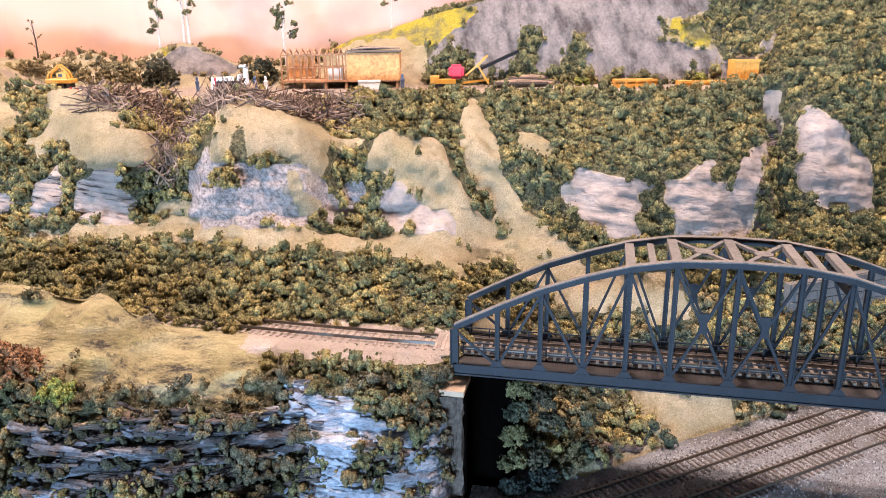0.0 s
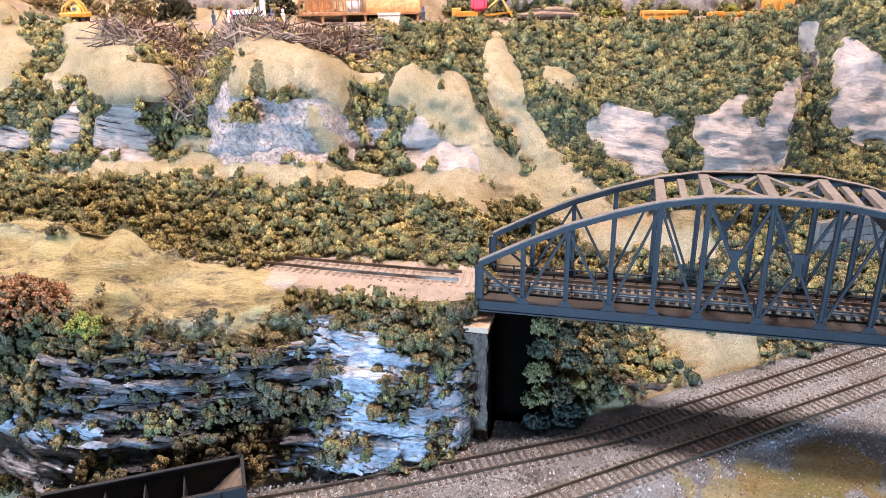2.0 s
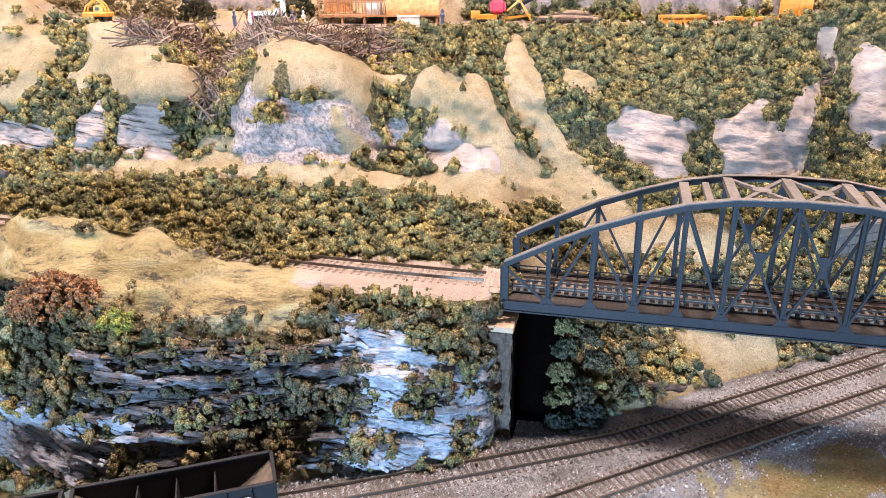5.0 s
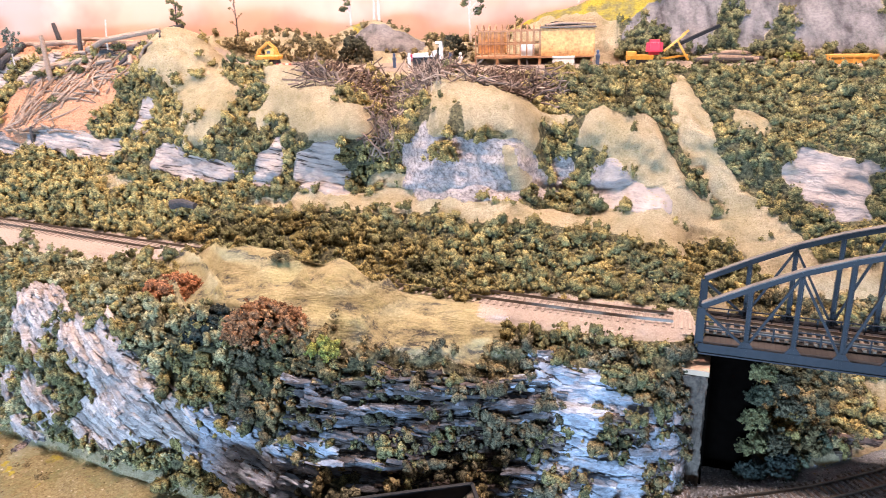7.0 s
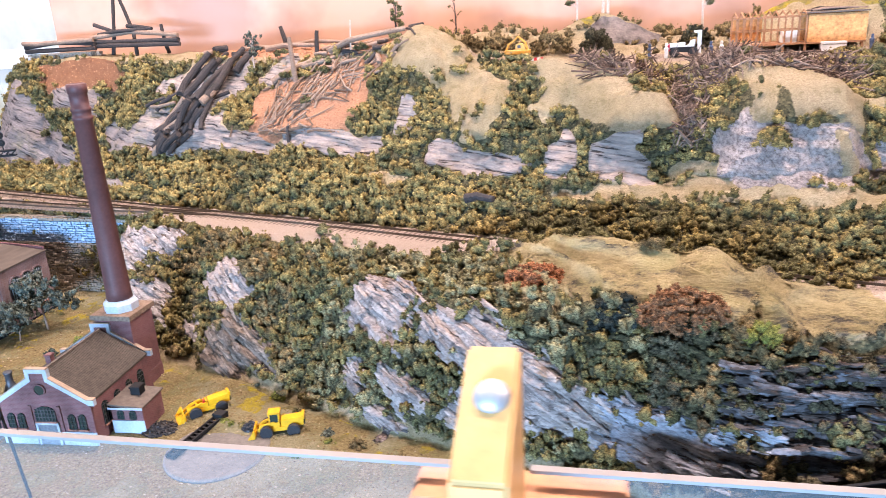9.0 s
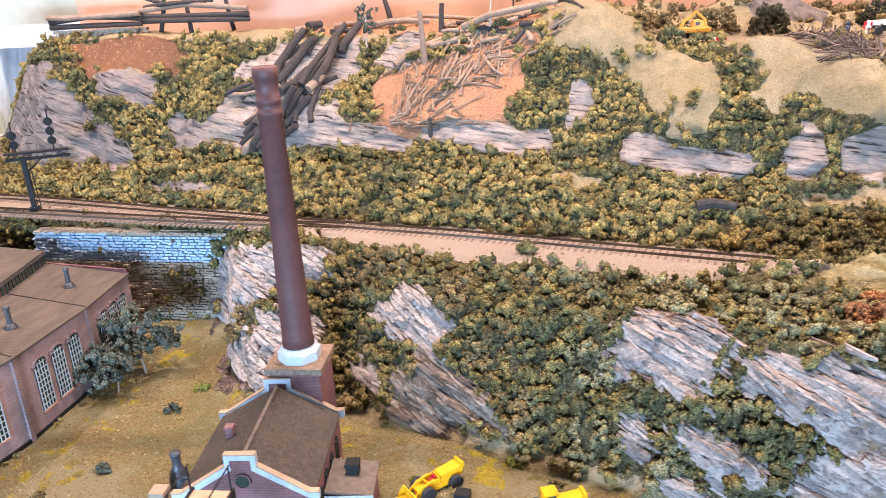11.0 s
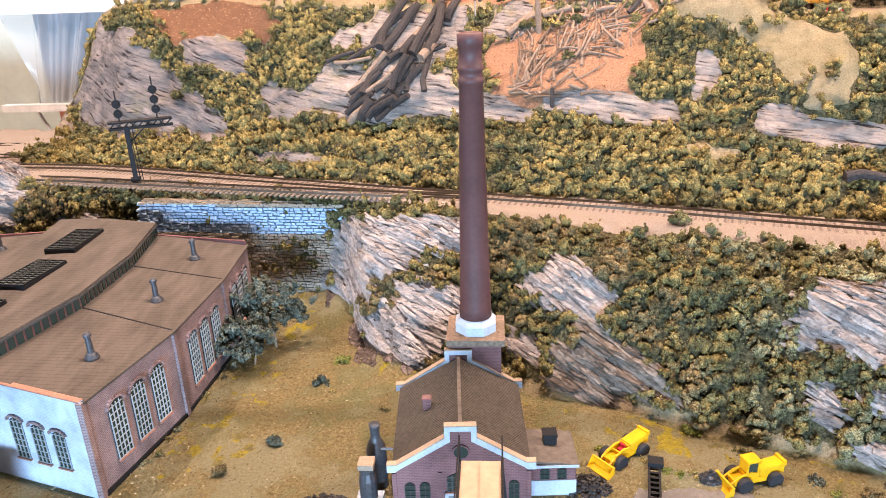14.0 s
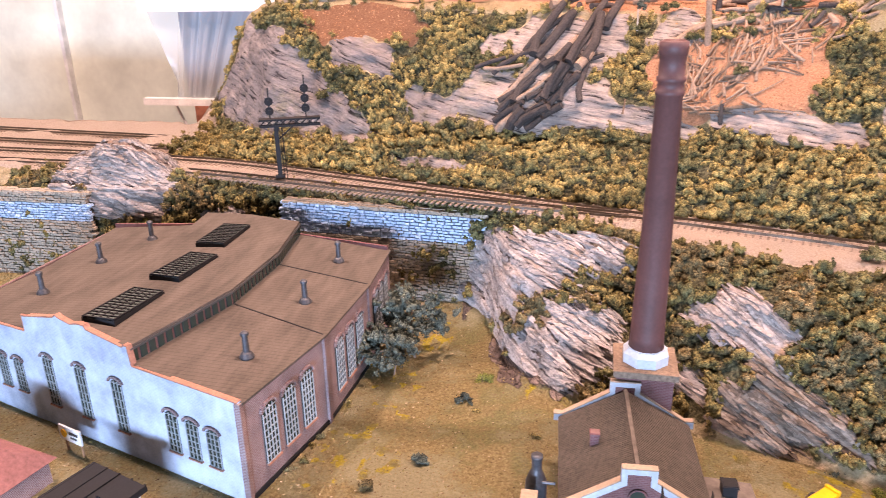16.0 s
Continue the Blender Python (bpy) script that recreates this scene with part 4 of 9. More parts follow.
region(plaster, (-0.274, 7.71), (-0.255, 7.97), (-0.232, 7.97), (-0.197, 7.85), (-0.171, 7.79), (-0.155, 7.82), (-0.141, 7.62), (-0.122, 7.24), (-0.099, 7.12), (-0.118, 7.06), (-0.128, 6.8), (-0.141, 6.4), (-0.194, 6.1), (-0.252, 6.1), (-0.267, 7.18))
region(plaster, (-0.111, 7.47), (-0.088, 7.47), (-0.09, 7.29), (-0.107, 7.24))
region(shrub, (-0.302, 7.97), (-0.297, 8.63), (-0.262, 8.55), (-0.241, 8), (-0.255, 7.97), (-0.278, 7.68), (-0.284, 7.32), (-0.3, 7.35))
region(gold, (-0.302, 7.97), (-0.297, 8.63), (-0.262, 8.55), (-0.241, 8), (-0.255, 7.97), (-0.278, 7.68), (-0.284, 7.32), (-0.3, 7.35))
region(gold, (-0.353, 8.26), (-0.35, 8.79), (-0.313, 8.84), (-0.313, 8.55), (-0.328, 8.11))
region(shrub, (-0.353, 8.26), (-0.35, 8.79), (-0.313, 8.84), (-0.313, 8.55), (-0.328, 8.11))
region(shrub, (-0.35, 7.85), (-0.323, 7.88), (-0.305, 7.71), (-0.303, 7.26), (-0.336, 7.03), (-0.346, 7.26))
region(shrub, (-0.25, 7.97), (-0.216, 8), (-0.192, 7.97), (-0.16, 7.91), (-0.163, 7.79), (-0.193, 7.88), (-0.233, 7.94))
region(shrub, (-0.128, 8), (-0.08, 8.08), (-0.084, 7.71), (-0.099, 7.53), (-0.121, 7.56))
region(shrub, (0.004, 7.97), (0.025, 7.82), (0.032, 7.47), (0.061, 7.03), (0.048, 6.9), (0.028, 7.24), (0.012, 7.62))
region(shrub, (0.212, 7.62), (0.235, 7.59), (0.242, 7.18), (0.244, 5.85), (0.209, 5.9))
# gully face set to dark rock in place of the shade there
region(rock, (0.401, 8.71), (0.406, 8.63), (0.396, 8.16), (0.359, 5.45), (0.336, 5.65), (0.345, 7.62))
region(rock, (-0.424, 1.59), (-0.382, 1.59), (-0.331, 1.5), (-0.29, 1.39), (-0.29, 1.28), (-0.339, 1.2), (-0.391, 1.26), (-0.435, 1.35))
region(rock, (-0.351, 1.52), (-0.322, 1.5), (-0.291, 1.43), (-0.28, 1.35), (-0.279, 1.24), (-0.356, 1.15))
region(plaster, (-1.227, 7.79), (-1.218, 7.88), (-1.165, 7.76), (-1.133, 8.24), (-1.079, 8.29), (-1.06, 8.16), (-1.086, 7.53), (-1.142, 7.47), (-1.17, 7.38), (-1.187, 7.21), (-1.219, 7.44))
region(plaster, (-1.029, 7.71), (-1.002, 8.11), (-0.952, 8.18), (-0.952, 7.21), (-0.979, 7.32), (-1.013, 7.44))
region(plaster, (-1.126, 8.58), (-1.111, 8.71), (-1.079, 8.76), (-1.078, 8.58), (-1.119, 8.42))
region(plaster, (-0.977, 8.71), (-0.948, 8.89), (-0.947, 8.45), (-0.981, 8.42))
region(plaster, (-1.495, 8.5), (-1.419, 7.91), (-1.403, 7.71), (-1.366, 7.44), (-1.349, 7.06), (-1.371, 6.4), (-1.484, 7.06), (-1.578, 7.41))
region(plaster, (-1.351, 8), (-1.293, 8.26), (-1.252, 8.29), (-1.247, 7.85), (-1.301, 7.74), (-1.33, 7.79))
region(plaster, (-1.331, 7.47), (-1.301, 7.47), (-1.273, 6.9), (-1.291, 6), (-1.334, 7.03))
region(plaster, (-1.22, 5.75), (-1.15, 5.75), (-1.108, 5.55), (-1.148, 5.45), (-1.216, 5.6))
region(soil, (-1.415, 8.79), (-1.228, 9.2), (-1.233, 8.76), (-1.258, 8.42), (-1.294, 8.32), (-1.351, 8), (-1.384, 8.16))
region(shrub, (-1.51, 9.2), (-1.415, 8.79), (-1.384, 8.16), (-1.35, 7.82), (-1.3, 7.71), (-1.238, 7.85), (-1.219, 7.32), (-1.275, 7.09), (-1.301, 7.47), (-1.338, 7.5), (-1.377, 7.79), (-1.413, 7.91), (-1.495, 8.55))
region(shrub, (-1.242, 8.34), (-1.139, 8.74), (-1.119, 8.42), (-1.165, 7.82), (-1.218, 7.91), (-1.238, 7.94))
region(plaster, (-0.922, 7.82), (-0.883, 7.91), (-0.874, 7.26), (-0.897, 7.12), (-0.922, 7.21))
region(plaster, (-0.845, 7.91), (-0.808, 7.94), (-0.764, 7.82), (-0.73, 7.62), (-0.699, 7.68), (-0.7, 7.35), (-0.732, 7.09), (-0.774, 7.12), (-0.839, 7.35))
region(plaster, (-0.666, 8.26), (-0.652, 8.32), (-0.643, 8.18), (-0.655, 7.91), (-0.674, 7.44), (-0.678, 7.68))
region(plaster, (-0.607, 7.71), (-0.589, 7.79), (-0.559, 7.53), (-0.506, 7.47), (-0.493, 7.18), (-0.525, 7.09), (-0.576, 7.12), (-0.622, 7.03))
region(soil, (-0.915, 8.37), (-0.872, 8.58), (-0.802, 8.76), (-0.748, 8.68), (-0.721, 8.34), (-0.751, 8.05), (-0.764, 7.85), (-0.808, 7.94), (-0.852, 8), (-0.906, 7.94))
region(bare, (-0.659, 8.63), (-0.603, 8.76), (-0.593, 8.61), (-0.518, 8.66), (-0.468, 8.97), (-0.45, 8.79), (-0.47, 8.32), (-0.491, 8.34), (-0.49, 8.68), (-0.521, 8.5), (-0.527, 8.16), (-0.556, 7.79), (-0.568, 7.74), (-0.57, 8.03), (-0.591, 8.11), (-0.59, 8.29), (-0.62, 8.45), (-0.659, 8.53))
region(shrub, (-0.698, 8.47), (-0.659, 8.5), (-0.62, 8.45), (-0.59, 8.29), (-0.593, 8.11), (-0.611, 7.65), (-0.632, 7.06), (-0.684, 7.06), (-0.681, 7.41), (-0.653, 7.91), (-0.641, 8.18), (-0.651, 8.34), (-0.668, 8.26))
region(gold, (-0.641, 8.24), (-0.62, 8.42), (-0.59, 8.29), (-0.607, 7.74), (-0.632, 7.06), (-0.671, 6.9), (-0.657, 7.71))
region(shrub, (-0.593, 8.05), (-0.569, 8), (-0.571, 7.82), (-0.589, 7.76))
region(shrub, (-0.562, 7.68), (-0.538, 8.03), (-0.523, 8.21), (-0.493, 8.29), (-0.473, 8.24), (-0.484, 7.68), (-0.556, 7.62))
region(bare, (-0.649, 8.92), (-0.647, 9), (-0.597, 9.5), (-0.558, 8.87), (-0.516, 8.63), (-0.493, 8.95), (-0.463, 9.3), (-0.421, 8.97), (-0.388, 8.26), (-0.363, 8.11), (-0.324, 8.03), (-0.319, 7.97), (-0.357, 7.91), (-0.388, 8.03), (-0.448, 8.29), (-0.487, 8.42), (-0.49, 8.24), (-0.511, 8.16), (-0.539, 8.05), (-0.553, 8.29), (-0.595, 8.47), (-0.629, 8.55), (-0.642, 8.71))
region(shrub, (-0.574, 9), (-0.554, 9.4), (-0.483, 9.8), (-0.45, 9.2), (-0.493, 8.95), (-0.515, 8.61), (-0.544, 8.66))
region(shrub, (-0.5, 8.61), (-0.492, 8.84), (-0.47, 8.55), (-0.486, 8.39), (-0.502, 8.37))
region(gold, (-0.629, 8.42), (-0.598, 8.53), (-0.55, 8.26), (-0.559, 7.91), (-0.588, 7.26), (-0.633, 7.26), (-0.632, 8.03))
region(plaster, (-0.579, 7.32), (-0.565, 7.68), (-0.531, 7.59), (-0.492, 7.56), (-0.48, 7.21), (-0.565, 7.03))
region(plaster, (-0.463, 7.18), (-0.461, 7.62), (-0.437, 8.05), (-0.43, 7.97), (-0.428, 7.21))
region(plaster, (-0.404, 7.71), (-0.366, 7.91), (-0.355, 7.85), (-0.354, 7.56), (-0.35, 7.21), (-0.404, 7.21))
region(plaster, (-0.656, 7.85), (-0.649, 8.32), (-0.636, 8.32), (-0.63, 8.11), (-0.639, 7.5))
region(bare, (-0.551, 8.55), (-0.489, 8.95), (-0.457, 9.4), (-0.391, 8.47), (-0.443, 8.34), (-0.478, 8.13), (-0.519, 8.08))
region(shrub, (-0.513, 8.53), (-0.49, 8.84), (-0.478, 8.66), (-0.488, 8.34), (-0.502, 8.16), (-0.519, 8.16))
region(shrub, (-0.488, 8.42), (-0.509, 8.89), (-0.491, 8.84), (-0.472, 8.53), (-0.47, 8.26))
region(plaster, (-1.535, 8.92), (-1.396, 7.88), (-1.362, 7.71), (-1.327, 7.5), (-1.31, 7.09), (-1.373, 7), (-1.486, 7), (-1.579, 7.12))
region(plaster, (-1.311, 8), (-1.26, 8.18), (-1.239, 8.08), (-1.31, 7.76))
region(plaster, (-1.315, 7.44), (-1.269, 7.5), (-1.256, 7.06), (-1.305, 6.8))
region(bare, (-0.25, 8.02), (-0.264, 8.5), (-0.245, 8.85), (-0.20, 8.75), (-0.15, 8.5), (-0.122, 8.1), (-0.125, 7.8), (-0.16, 7.97), (-0.2, 8.03))
region(plaster, (-0.066, 7.3), (-0.045, 7.45), (-0.01, 6.9), (0.012, 6.4), (0.02, 6.1), (-0.03, 6.15), (-0.06, 6.4), (-0.072, 6.8))
# moss and far slopes
region(moss, (-0.477, 11.67), (-0.442, 11.75), (-0.369, 11.5), (-0.308, 11.17), (-0.334, 11.25), (-0.399, 11.25), (-0.412, 10.69))
region(moss, (-0.2, 10.88), (-0.157, 11.25), (-0.07, 11.33), (0.06, 10.94), (0.034, 10.69), (-0.018, 10.56), (-0.066, 10.81), (-0.118, 10.88), (-0.187, 10.81))
region(moss, (0.311, 10.44), (0.324, 10.56), (0.38, 10.31), (0.463, 10.12), (0.372, 10.25), (0.341, 10.25))
region(bare, (0.059, 6.4), (0.131, 5.83), (0.159, 4.5), (0.199, 4.33), (0.199, 2.96), (0.127, 3.22), (0.083, 4.17))
region(bare, (0.203, 4.0), (0.247, 4.0), (0.247, 2.73), (0.203, 2.69))
region(rock, (-1.68, 1.7), (-1.66, 3.3), (-1.60, 3.4), (-1.53, 3.2), (-1.50, 2.2), (-1.52, 1.7))
region(slate, (-0.02, 10.2), (0.0, 11.2), (0.05, 11.9), (0.45, 11.9), (0.42, 11.0), (0.36, 10.5), (0.22, 10.4), (0.12, 10.6), (0.03, 10.7))
plaster *= (1 - stain) * (1 - shrub)
bare *= 1 - shrub
bare[:] = np.maximum(bare, stain)
for m_ in (rock, plaster, sand, soil, moss, bare, slate, gold, bushy, front):
    m_[:] = blur(m_, 2)
N_RAG = field3(XX, YS, ZS, 55.0, 3, 29.0)
for m_ in (bare, plaster):  # ragged edges between grass, rock and bushes on the upper slope
    torn = np.clip(0.5 + (blur(m_, 5) - 0.40 + 0.16 * N_RAG) / 0.16, 0, 1)
    m_[:] = np.where((VG > 5.2) & (VG < 9.2) & (XX > -0.72) & (XX < 0.16), torn * (blur(m_, 6) > 0.03), m_)
left = XX < 0.012
ballast = span(-1, 1.02, 0.1, VG) * np.clip((XX + 0.36 + 0.02 * N_BIG) / 0.06, 0, 1) * (1 - front)
sand[:] = np.maximum(sand, span(2.85, 5.04, 0.25, VG) * left * (1 - span(-0.48, -0.17, 0.03, XX)))
sand[:] = np.maximum(sand, span(3.6, 13, 0.3, VG) * np.clip((-1.56 - XX) / 0.06, 0, 1))
ROAD = np.maximum(span(9.28, 10.0, 0.25, VG) * (XX > -0.60) * (XX < 0.41), 0)
SLATE = slate * (1 - moss)
soil[:] = np.maximum(soil, span(9.0, 10.6, 0.4, VG) * span(-1.05, -0.70, 0.06, XX))
yard = span(-1, 1.02, 0.2, VG)
moss[:] = np.maximum(moss, span(-1.205, -1.115, 0.03, XX + 0.03 * N_BIG) * span(0.50, 0.88, 0.04, YS) * (VG < 1) * np.clip(0.30 + 0.8 * N_MID, 0, 0.62))
foot_gap = lines[1][0][None, :] - YS
moss[:] = np.maximum(moss, span(-1.03, -0.50, 0.04, XX) * span(-0.01, 0.055, 0.02, foot_gap + 0.01 * N_MID) * (VG < 1.0) * np.clip(0.34 + 0.9 * N_MID, 0, 0.60))
FIELD = span(-0.49, -0.14, 0.06, XX) * span(2.15, 4.1, 0.3, VG)
bare[:] = np.maximum(bare, FIELD)

cover = span(1.1, np.where(XX > -0.12, 9.36, 8.95), 0.2, VG) * (XX < 0.40) + span(1.0, 12, 0.1, VG) * (XX >= 0.40)
cover = cover * (1 - np.clip(1.4 * np.maximum(np.maximum(rock, plaster), SLATE), 0, 1)) * (1 - ROAD) * (1 - sand) * (1 - soil) * (1 - bare) * (1 - ballast)
cover = np.clip(cover + span(9.95, 12, 0.1, VG) * (XX > -0.02) * (1 - plaster) * (1 - SLATE) * (1 - moss) * (XX < 0.40), 0, 1) * (XX > -1.75) * (XX < 0.62)
N_PATCH = field3(XX * 0.7, YS, ZS * 1.4, 26.0, 3, 17.0)
growth = rock * np.where((VG < 3) & (XX > -0.36) & (XX < 0.03) & ((XX > -0.265) | (VG > 1.52)), np.maximum(bushy, 0.9 * (N_PATCH > np.where(XX < -0.13, -0.12, 0.34))), np.where(XX > 0.05, 0.95 * (N_PATCH > -0.30), 0.8 * (N_PATCH > 0.62)))
cover[(XX > 0.012) & (XX < 0.062) & (VG < 3.2)] = 0
cover = np.clip(cover + 0.30 * span(10.1, 11.9, 0.2, VG) * span(-0.64, -0.16, 0.03, XX) * (1 - moss) * (1 - SLATE) * (N_MID > -0.15), 0, 1)
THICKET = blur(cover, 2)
cover = np.maximum(cover, 0.5 * bare * (N_PATCH > 0.42) * (VG > 5.2) * (XX < 0.12))
cover = np.maximum(cover, growth)

# relief: rolling ground everywhere, broken ledges on the rock
DISP = 0.006 * N_BIG + 0.0018 * N_MID


def swell(x, v, sx, sv, h):
    """A rounded knoll (or, below zero, a gully) on the slope."""
    return h * np.exp(-((XX - x) / sx) ** 2 - ((VG - v) / sv) ** 2)


for hump in (
    (-0.53, 8.3, 0.045, 0.6, 0.016), (-0.635, 9.0, 0.04, 0.6, 0.018),
    (-0.665, 9.2, 0.05, 0.8, 0.016), (-0.44, 7.3, 0.02, 0.5, 0.008), (-0.37, 7.3, 0.025, 0.5, 0.010),
    (-0.305, 8.2, 0.018, 0.8, -0.022), (-0.108, 8.0, 0.020, 0.7, -0.014), (0.055, 7.4, 0.022, 1.1, -0.014), (-0.325, 7.2, 0.014, 0.6, -0.010), (0.392, 7.4, 0.020, 1.9, -0.050),
    (-1.0, 8.0, 0.07, 0.6, 0.016), (-0.82, 8.2, 0.06, 0.6, 0.010), (-1.21, 7.9, 0.035, 0.8, -0.022), (-1.32, 7.8, 0.04, 0.8, 0.014), (-1.43, 7.8, 0.05, 0.9, 0.020), (-0.70, 7.8, 0.02, 0.7, -0.012),
    (-0.60, 1.8, 0.05, 0.5, 0.012), (-0.48, 1.7, 0.05, 0.5, 0.014), (-0.70, 1.7, 0.05, 0.6, -0.012), (-0.81, 1.7, 0.04, 0.6, 0.010), (-0.90, 1.6, 0.03, 0.6, -0.012), (-1.0, 1.5, 0.05, 0.6, 0.012),
    (-1.585, 2.9, 0.06, 0.6, 0.045), (-0.06, 1.5, 0.05, 0.5, 0.010), (-0.125, 1.5, 0.018, 0.6, -0.010), (-0.22, 1.5, 0.06, 0.5, 0.006),
    (0.16, 7.2, 0.04, 0.8, 0.008), (0.28, 7.2, 0.05, 0.8, 0.010), (0.22, 7.2, 0.014, 0.8, -0.008), (0.46, 7.8, 0.04, 1.0, 0.012),
):
    DISP += swell(*hump)
DISP += 0.026 * blur(knoll, 70) + 0.010 * (blur(np.maximum(bare, knoll), 30) - 0.3) * span(6.6, 9.2, 0.6, VG) + 0.0028 * bare * N_MID * (VG > 5)
LOWLEFT = np.clip((-0.29 - XX) / 0.03, 0, 1) * (VG < 4)
ang = np.radians(6 + 17 * LOWLEFT + 4 * (VG >= 4))
ALONG, ACROSS = XX * np.cos(ang) - ZS * np.sin(ang), XX * np.sin(ang) + ZS * np.cos(ang)
ledge = field3(ALONG * 0.22, YS * 0.3, ACROSS * 1.7, 62.0, 4, 5.0)
ledge = np.sign(ledge) * np.abs(ledge) ** 0.65
crag = field3(ALONG * 0.5, YS * 0.5, ACROSS * 0.9, 26.0, 2, 8.0)
DISP += 0.004 * blur(rock, 7) + rock * (0.0052 * ledge + 0.008 * crag) + plaster * (0.0022 * ledge + 0.007 * crag + 0.0026 * N_MID)
DISP += 0.004 * blur(bare, 6) * (VG > 6.9) + 0.0032 * blur(bare, 3) * N_RAG * (VG > 5.2)
# layered ledges on the dry field and on the dark cliff below it
saw = ZS * 95 + 0.7 * N_BIG + 6 * XX
DISP += span(-0.49, -0.11, 0.06, XX) * span(1.9, 3.0, 0.3, VG) * 0.0215 * ((saw % 1.0) ** 2 - 0.4)
saw2 = ZS * 75 + 1.0 * N_BIG - 5 * XX
DISP += span(-0.32, 0.01, 0.04, XX) * span(1.05, 2.05, 0.2, VG) * 0.0126 * ((saw2 % 1.0) ** 2 - 0.4) * (1 - 0.7 * np.clip((XX + 0.13) / 0.03, 0, 1))
calm = np.maximum(np.maximum(span(3.6, 5.3, 0.5, VG) * (XX < 0.02), span(-1, 0.8, 0.3, VG)), span(8.9, 10.0, 0.3, VG) * (XX > -0.58))
DISP *= 1 - 0.93 * calm
dyv, dzv = np.gradient(YS, axis=0), np.gradient(ZS, axis=0)
ln = np.sqrt(dyv ** 2 + dzv ** 2) + 1e-9
NY, NZ = -dzv / ln, dyv / ln
PY, PZ = YS + NY * DISP, ZS + NZ * DISP
# low ballast banks that carry the two yard tracks


def yard_line(x):
    return np.interp(x, [-0.3, -0.1, 0.1, 0.25, 0.75], [0.385, 0.44, 0.500, 0.572, 0.81])


def second_line(x):
    return 0.50 + 0.475 * (x - 0.2)


for line, x0 in ((yard_line, -0.28), (second_line, -0.16)):
    bank = np.clip((0.026 - np.abs(PY - line(XX)) * 0.9) / 0.010, 0, 1) * np.clip((XX - x0) / 0.02, 0, 1) * (VG < 1.0)
    PZ = np.maximum(PZ, PZ * (1 - bank) + (0.0331 + 0.0004 * N_MID) * bank)


def grid_mesh(name, px, py, pz, material, masks):
    nv, nx = px.shape
    idx = np.arange(nv * nx).reshape(nv, nx)
    quads = np.stack([idx[:-1, :-1], idx[:-1, 1:], idx[1:, 1:], idx[1:, :-1]], -1).reshape(-1, 4)
    me = bpy.data.meshes.new(name)
    me.vertices.add(nv * nx)
    me.vertices.foreach_set("co", np.stack([px, py, pz], -1).ravel())
    me.loops.add(quads.size)
    me.loops.foreach_set("vertex_index", quads.ravel())
    me.polygons.add(len(quads))
    me.polygons.foreach_set("loop_start", np.arange(0, quads.size, 4))
    me.polygons.foreach_set("use_smooth", np.ones(len(quads), bool))
    me.update()
    for key, val in masks.items():
        me.attributes.new(key, "FLOAT", "POINT").data.foreach_set("value", val.ravel())
    me.materials.append(material)
    return new(name, me)


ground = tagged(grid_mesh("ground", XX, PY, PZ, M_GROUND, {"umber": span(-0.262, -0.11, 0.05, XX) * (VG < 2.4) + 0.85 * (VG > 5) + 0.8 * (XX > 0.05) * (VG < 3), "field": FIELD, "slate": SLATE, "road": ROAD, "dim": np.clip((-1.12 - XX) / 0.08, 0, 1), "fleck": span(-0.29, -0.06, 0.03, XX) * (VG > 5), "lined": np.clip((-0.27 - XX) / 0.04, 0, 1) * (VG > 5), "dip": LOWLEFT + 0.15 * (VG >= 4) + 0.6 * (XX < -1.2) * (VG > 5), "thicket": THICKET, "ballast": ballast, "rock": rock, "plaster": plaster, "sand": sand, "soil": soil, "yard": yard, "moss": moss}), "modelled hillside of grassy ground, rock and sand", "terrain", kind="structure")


# ---- room ----
bd = tagged(part("backdrop", boxes((-1.475, 1.30, 0.20, 2.0, 1.312, 1.2)), M_BACKDROP), "peach painted sky backdrop board", "backdrop", kind="structure")
tagged(part("wall_north", boxes((-4, 2.2, -1.05, 3, 2.3, 1.9)), M_WALLPAINT), "painted room wall, pale green where in view", "wall", kind="structure")
# unseen walls and the ceiling are dulled to bounce less light
tagged(part("wall_south", boxes((-4, -2.3, -1.05, 3, -2.2, -0.20), (-4, -2.3, 0.40, 3, -2.2, 1.9), (-4, -2.3, -0.20, -1.9, -2.2, 0.40), (0.0, -2.3, -0.20, 3, -2.2, 0.40)), M_DIMWALL), "dulled unseen wall with a low wide window opening", "wall", kind="structure")
tagged(part("wall_west", boxes((-4.1, -2.3, -1.05, -4, 2.3, 1.9)), M_DIMWALL), "painted room wall, pale green where in view", "wall", kind="structure")
tagged(part("wall_east", boxes((3, -2.3, -1.05, 3.1, 2.3, 1.9)), M_DIMWALL), "painted room wall, pale green where in view", "wall", kind="structure")
tagged(part("floor", boxes((-4, -2.2, -1.1, 3, 2.2, -1.05)), M_FLOOR), "dark room floor", "floor", kind="structure")
tagged(part("ceiling", boxes((-4, -2.2, 1.9, 3, 2.2, 1.95)), M_DIMWALL), "dulled unseen room ceiling", "ceiling", kind="structure")
tagged(part("fascia", boxes((-2.3, 0.1485, -0.35, 0.9, 0.160, 0.004)), M_WOODRED), "wooden fascia board along the layout edge", "fascia", kind="structure")
tagged(part("benchwork", boxes((-2.3, 0.30, -1.05, -2.2, 1.5, -0.03), (0.8, 0.30, -1.05, 0.9, 1.5, -0.03), (-0.75, 0.30, -1.05, -0.65, 1.5, -0.03), (-2.3, 0.161, -0.03, 0.9, 1.55, -0.001)), M_WOODRED), "wooden benchwork under the layout", "benchwork", kind="structure")

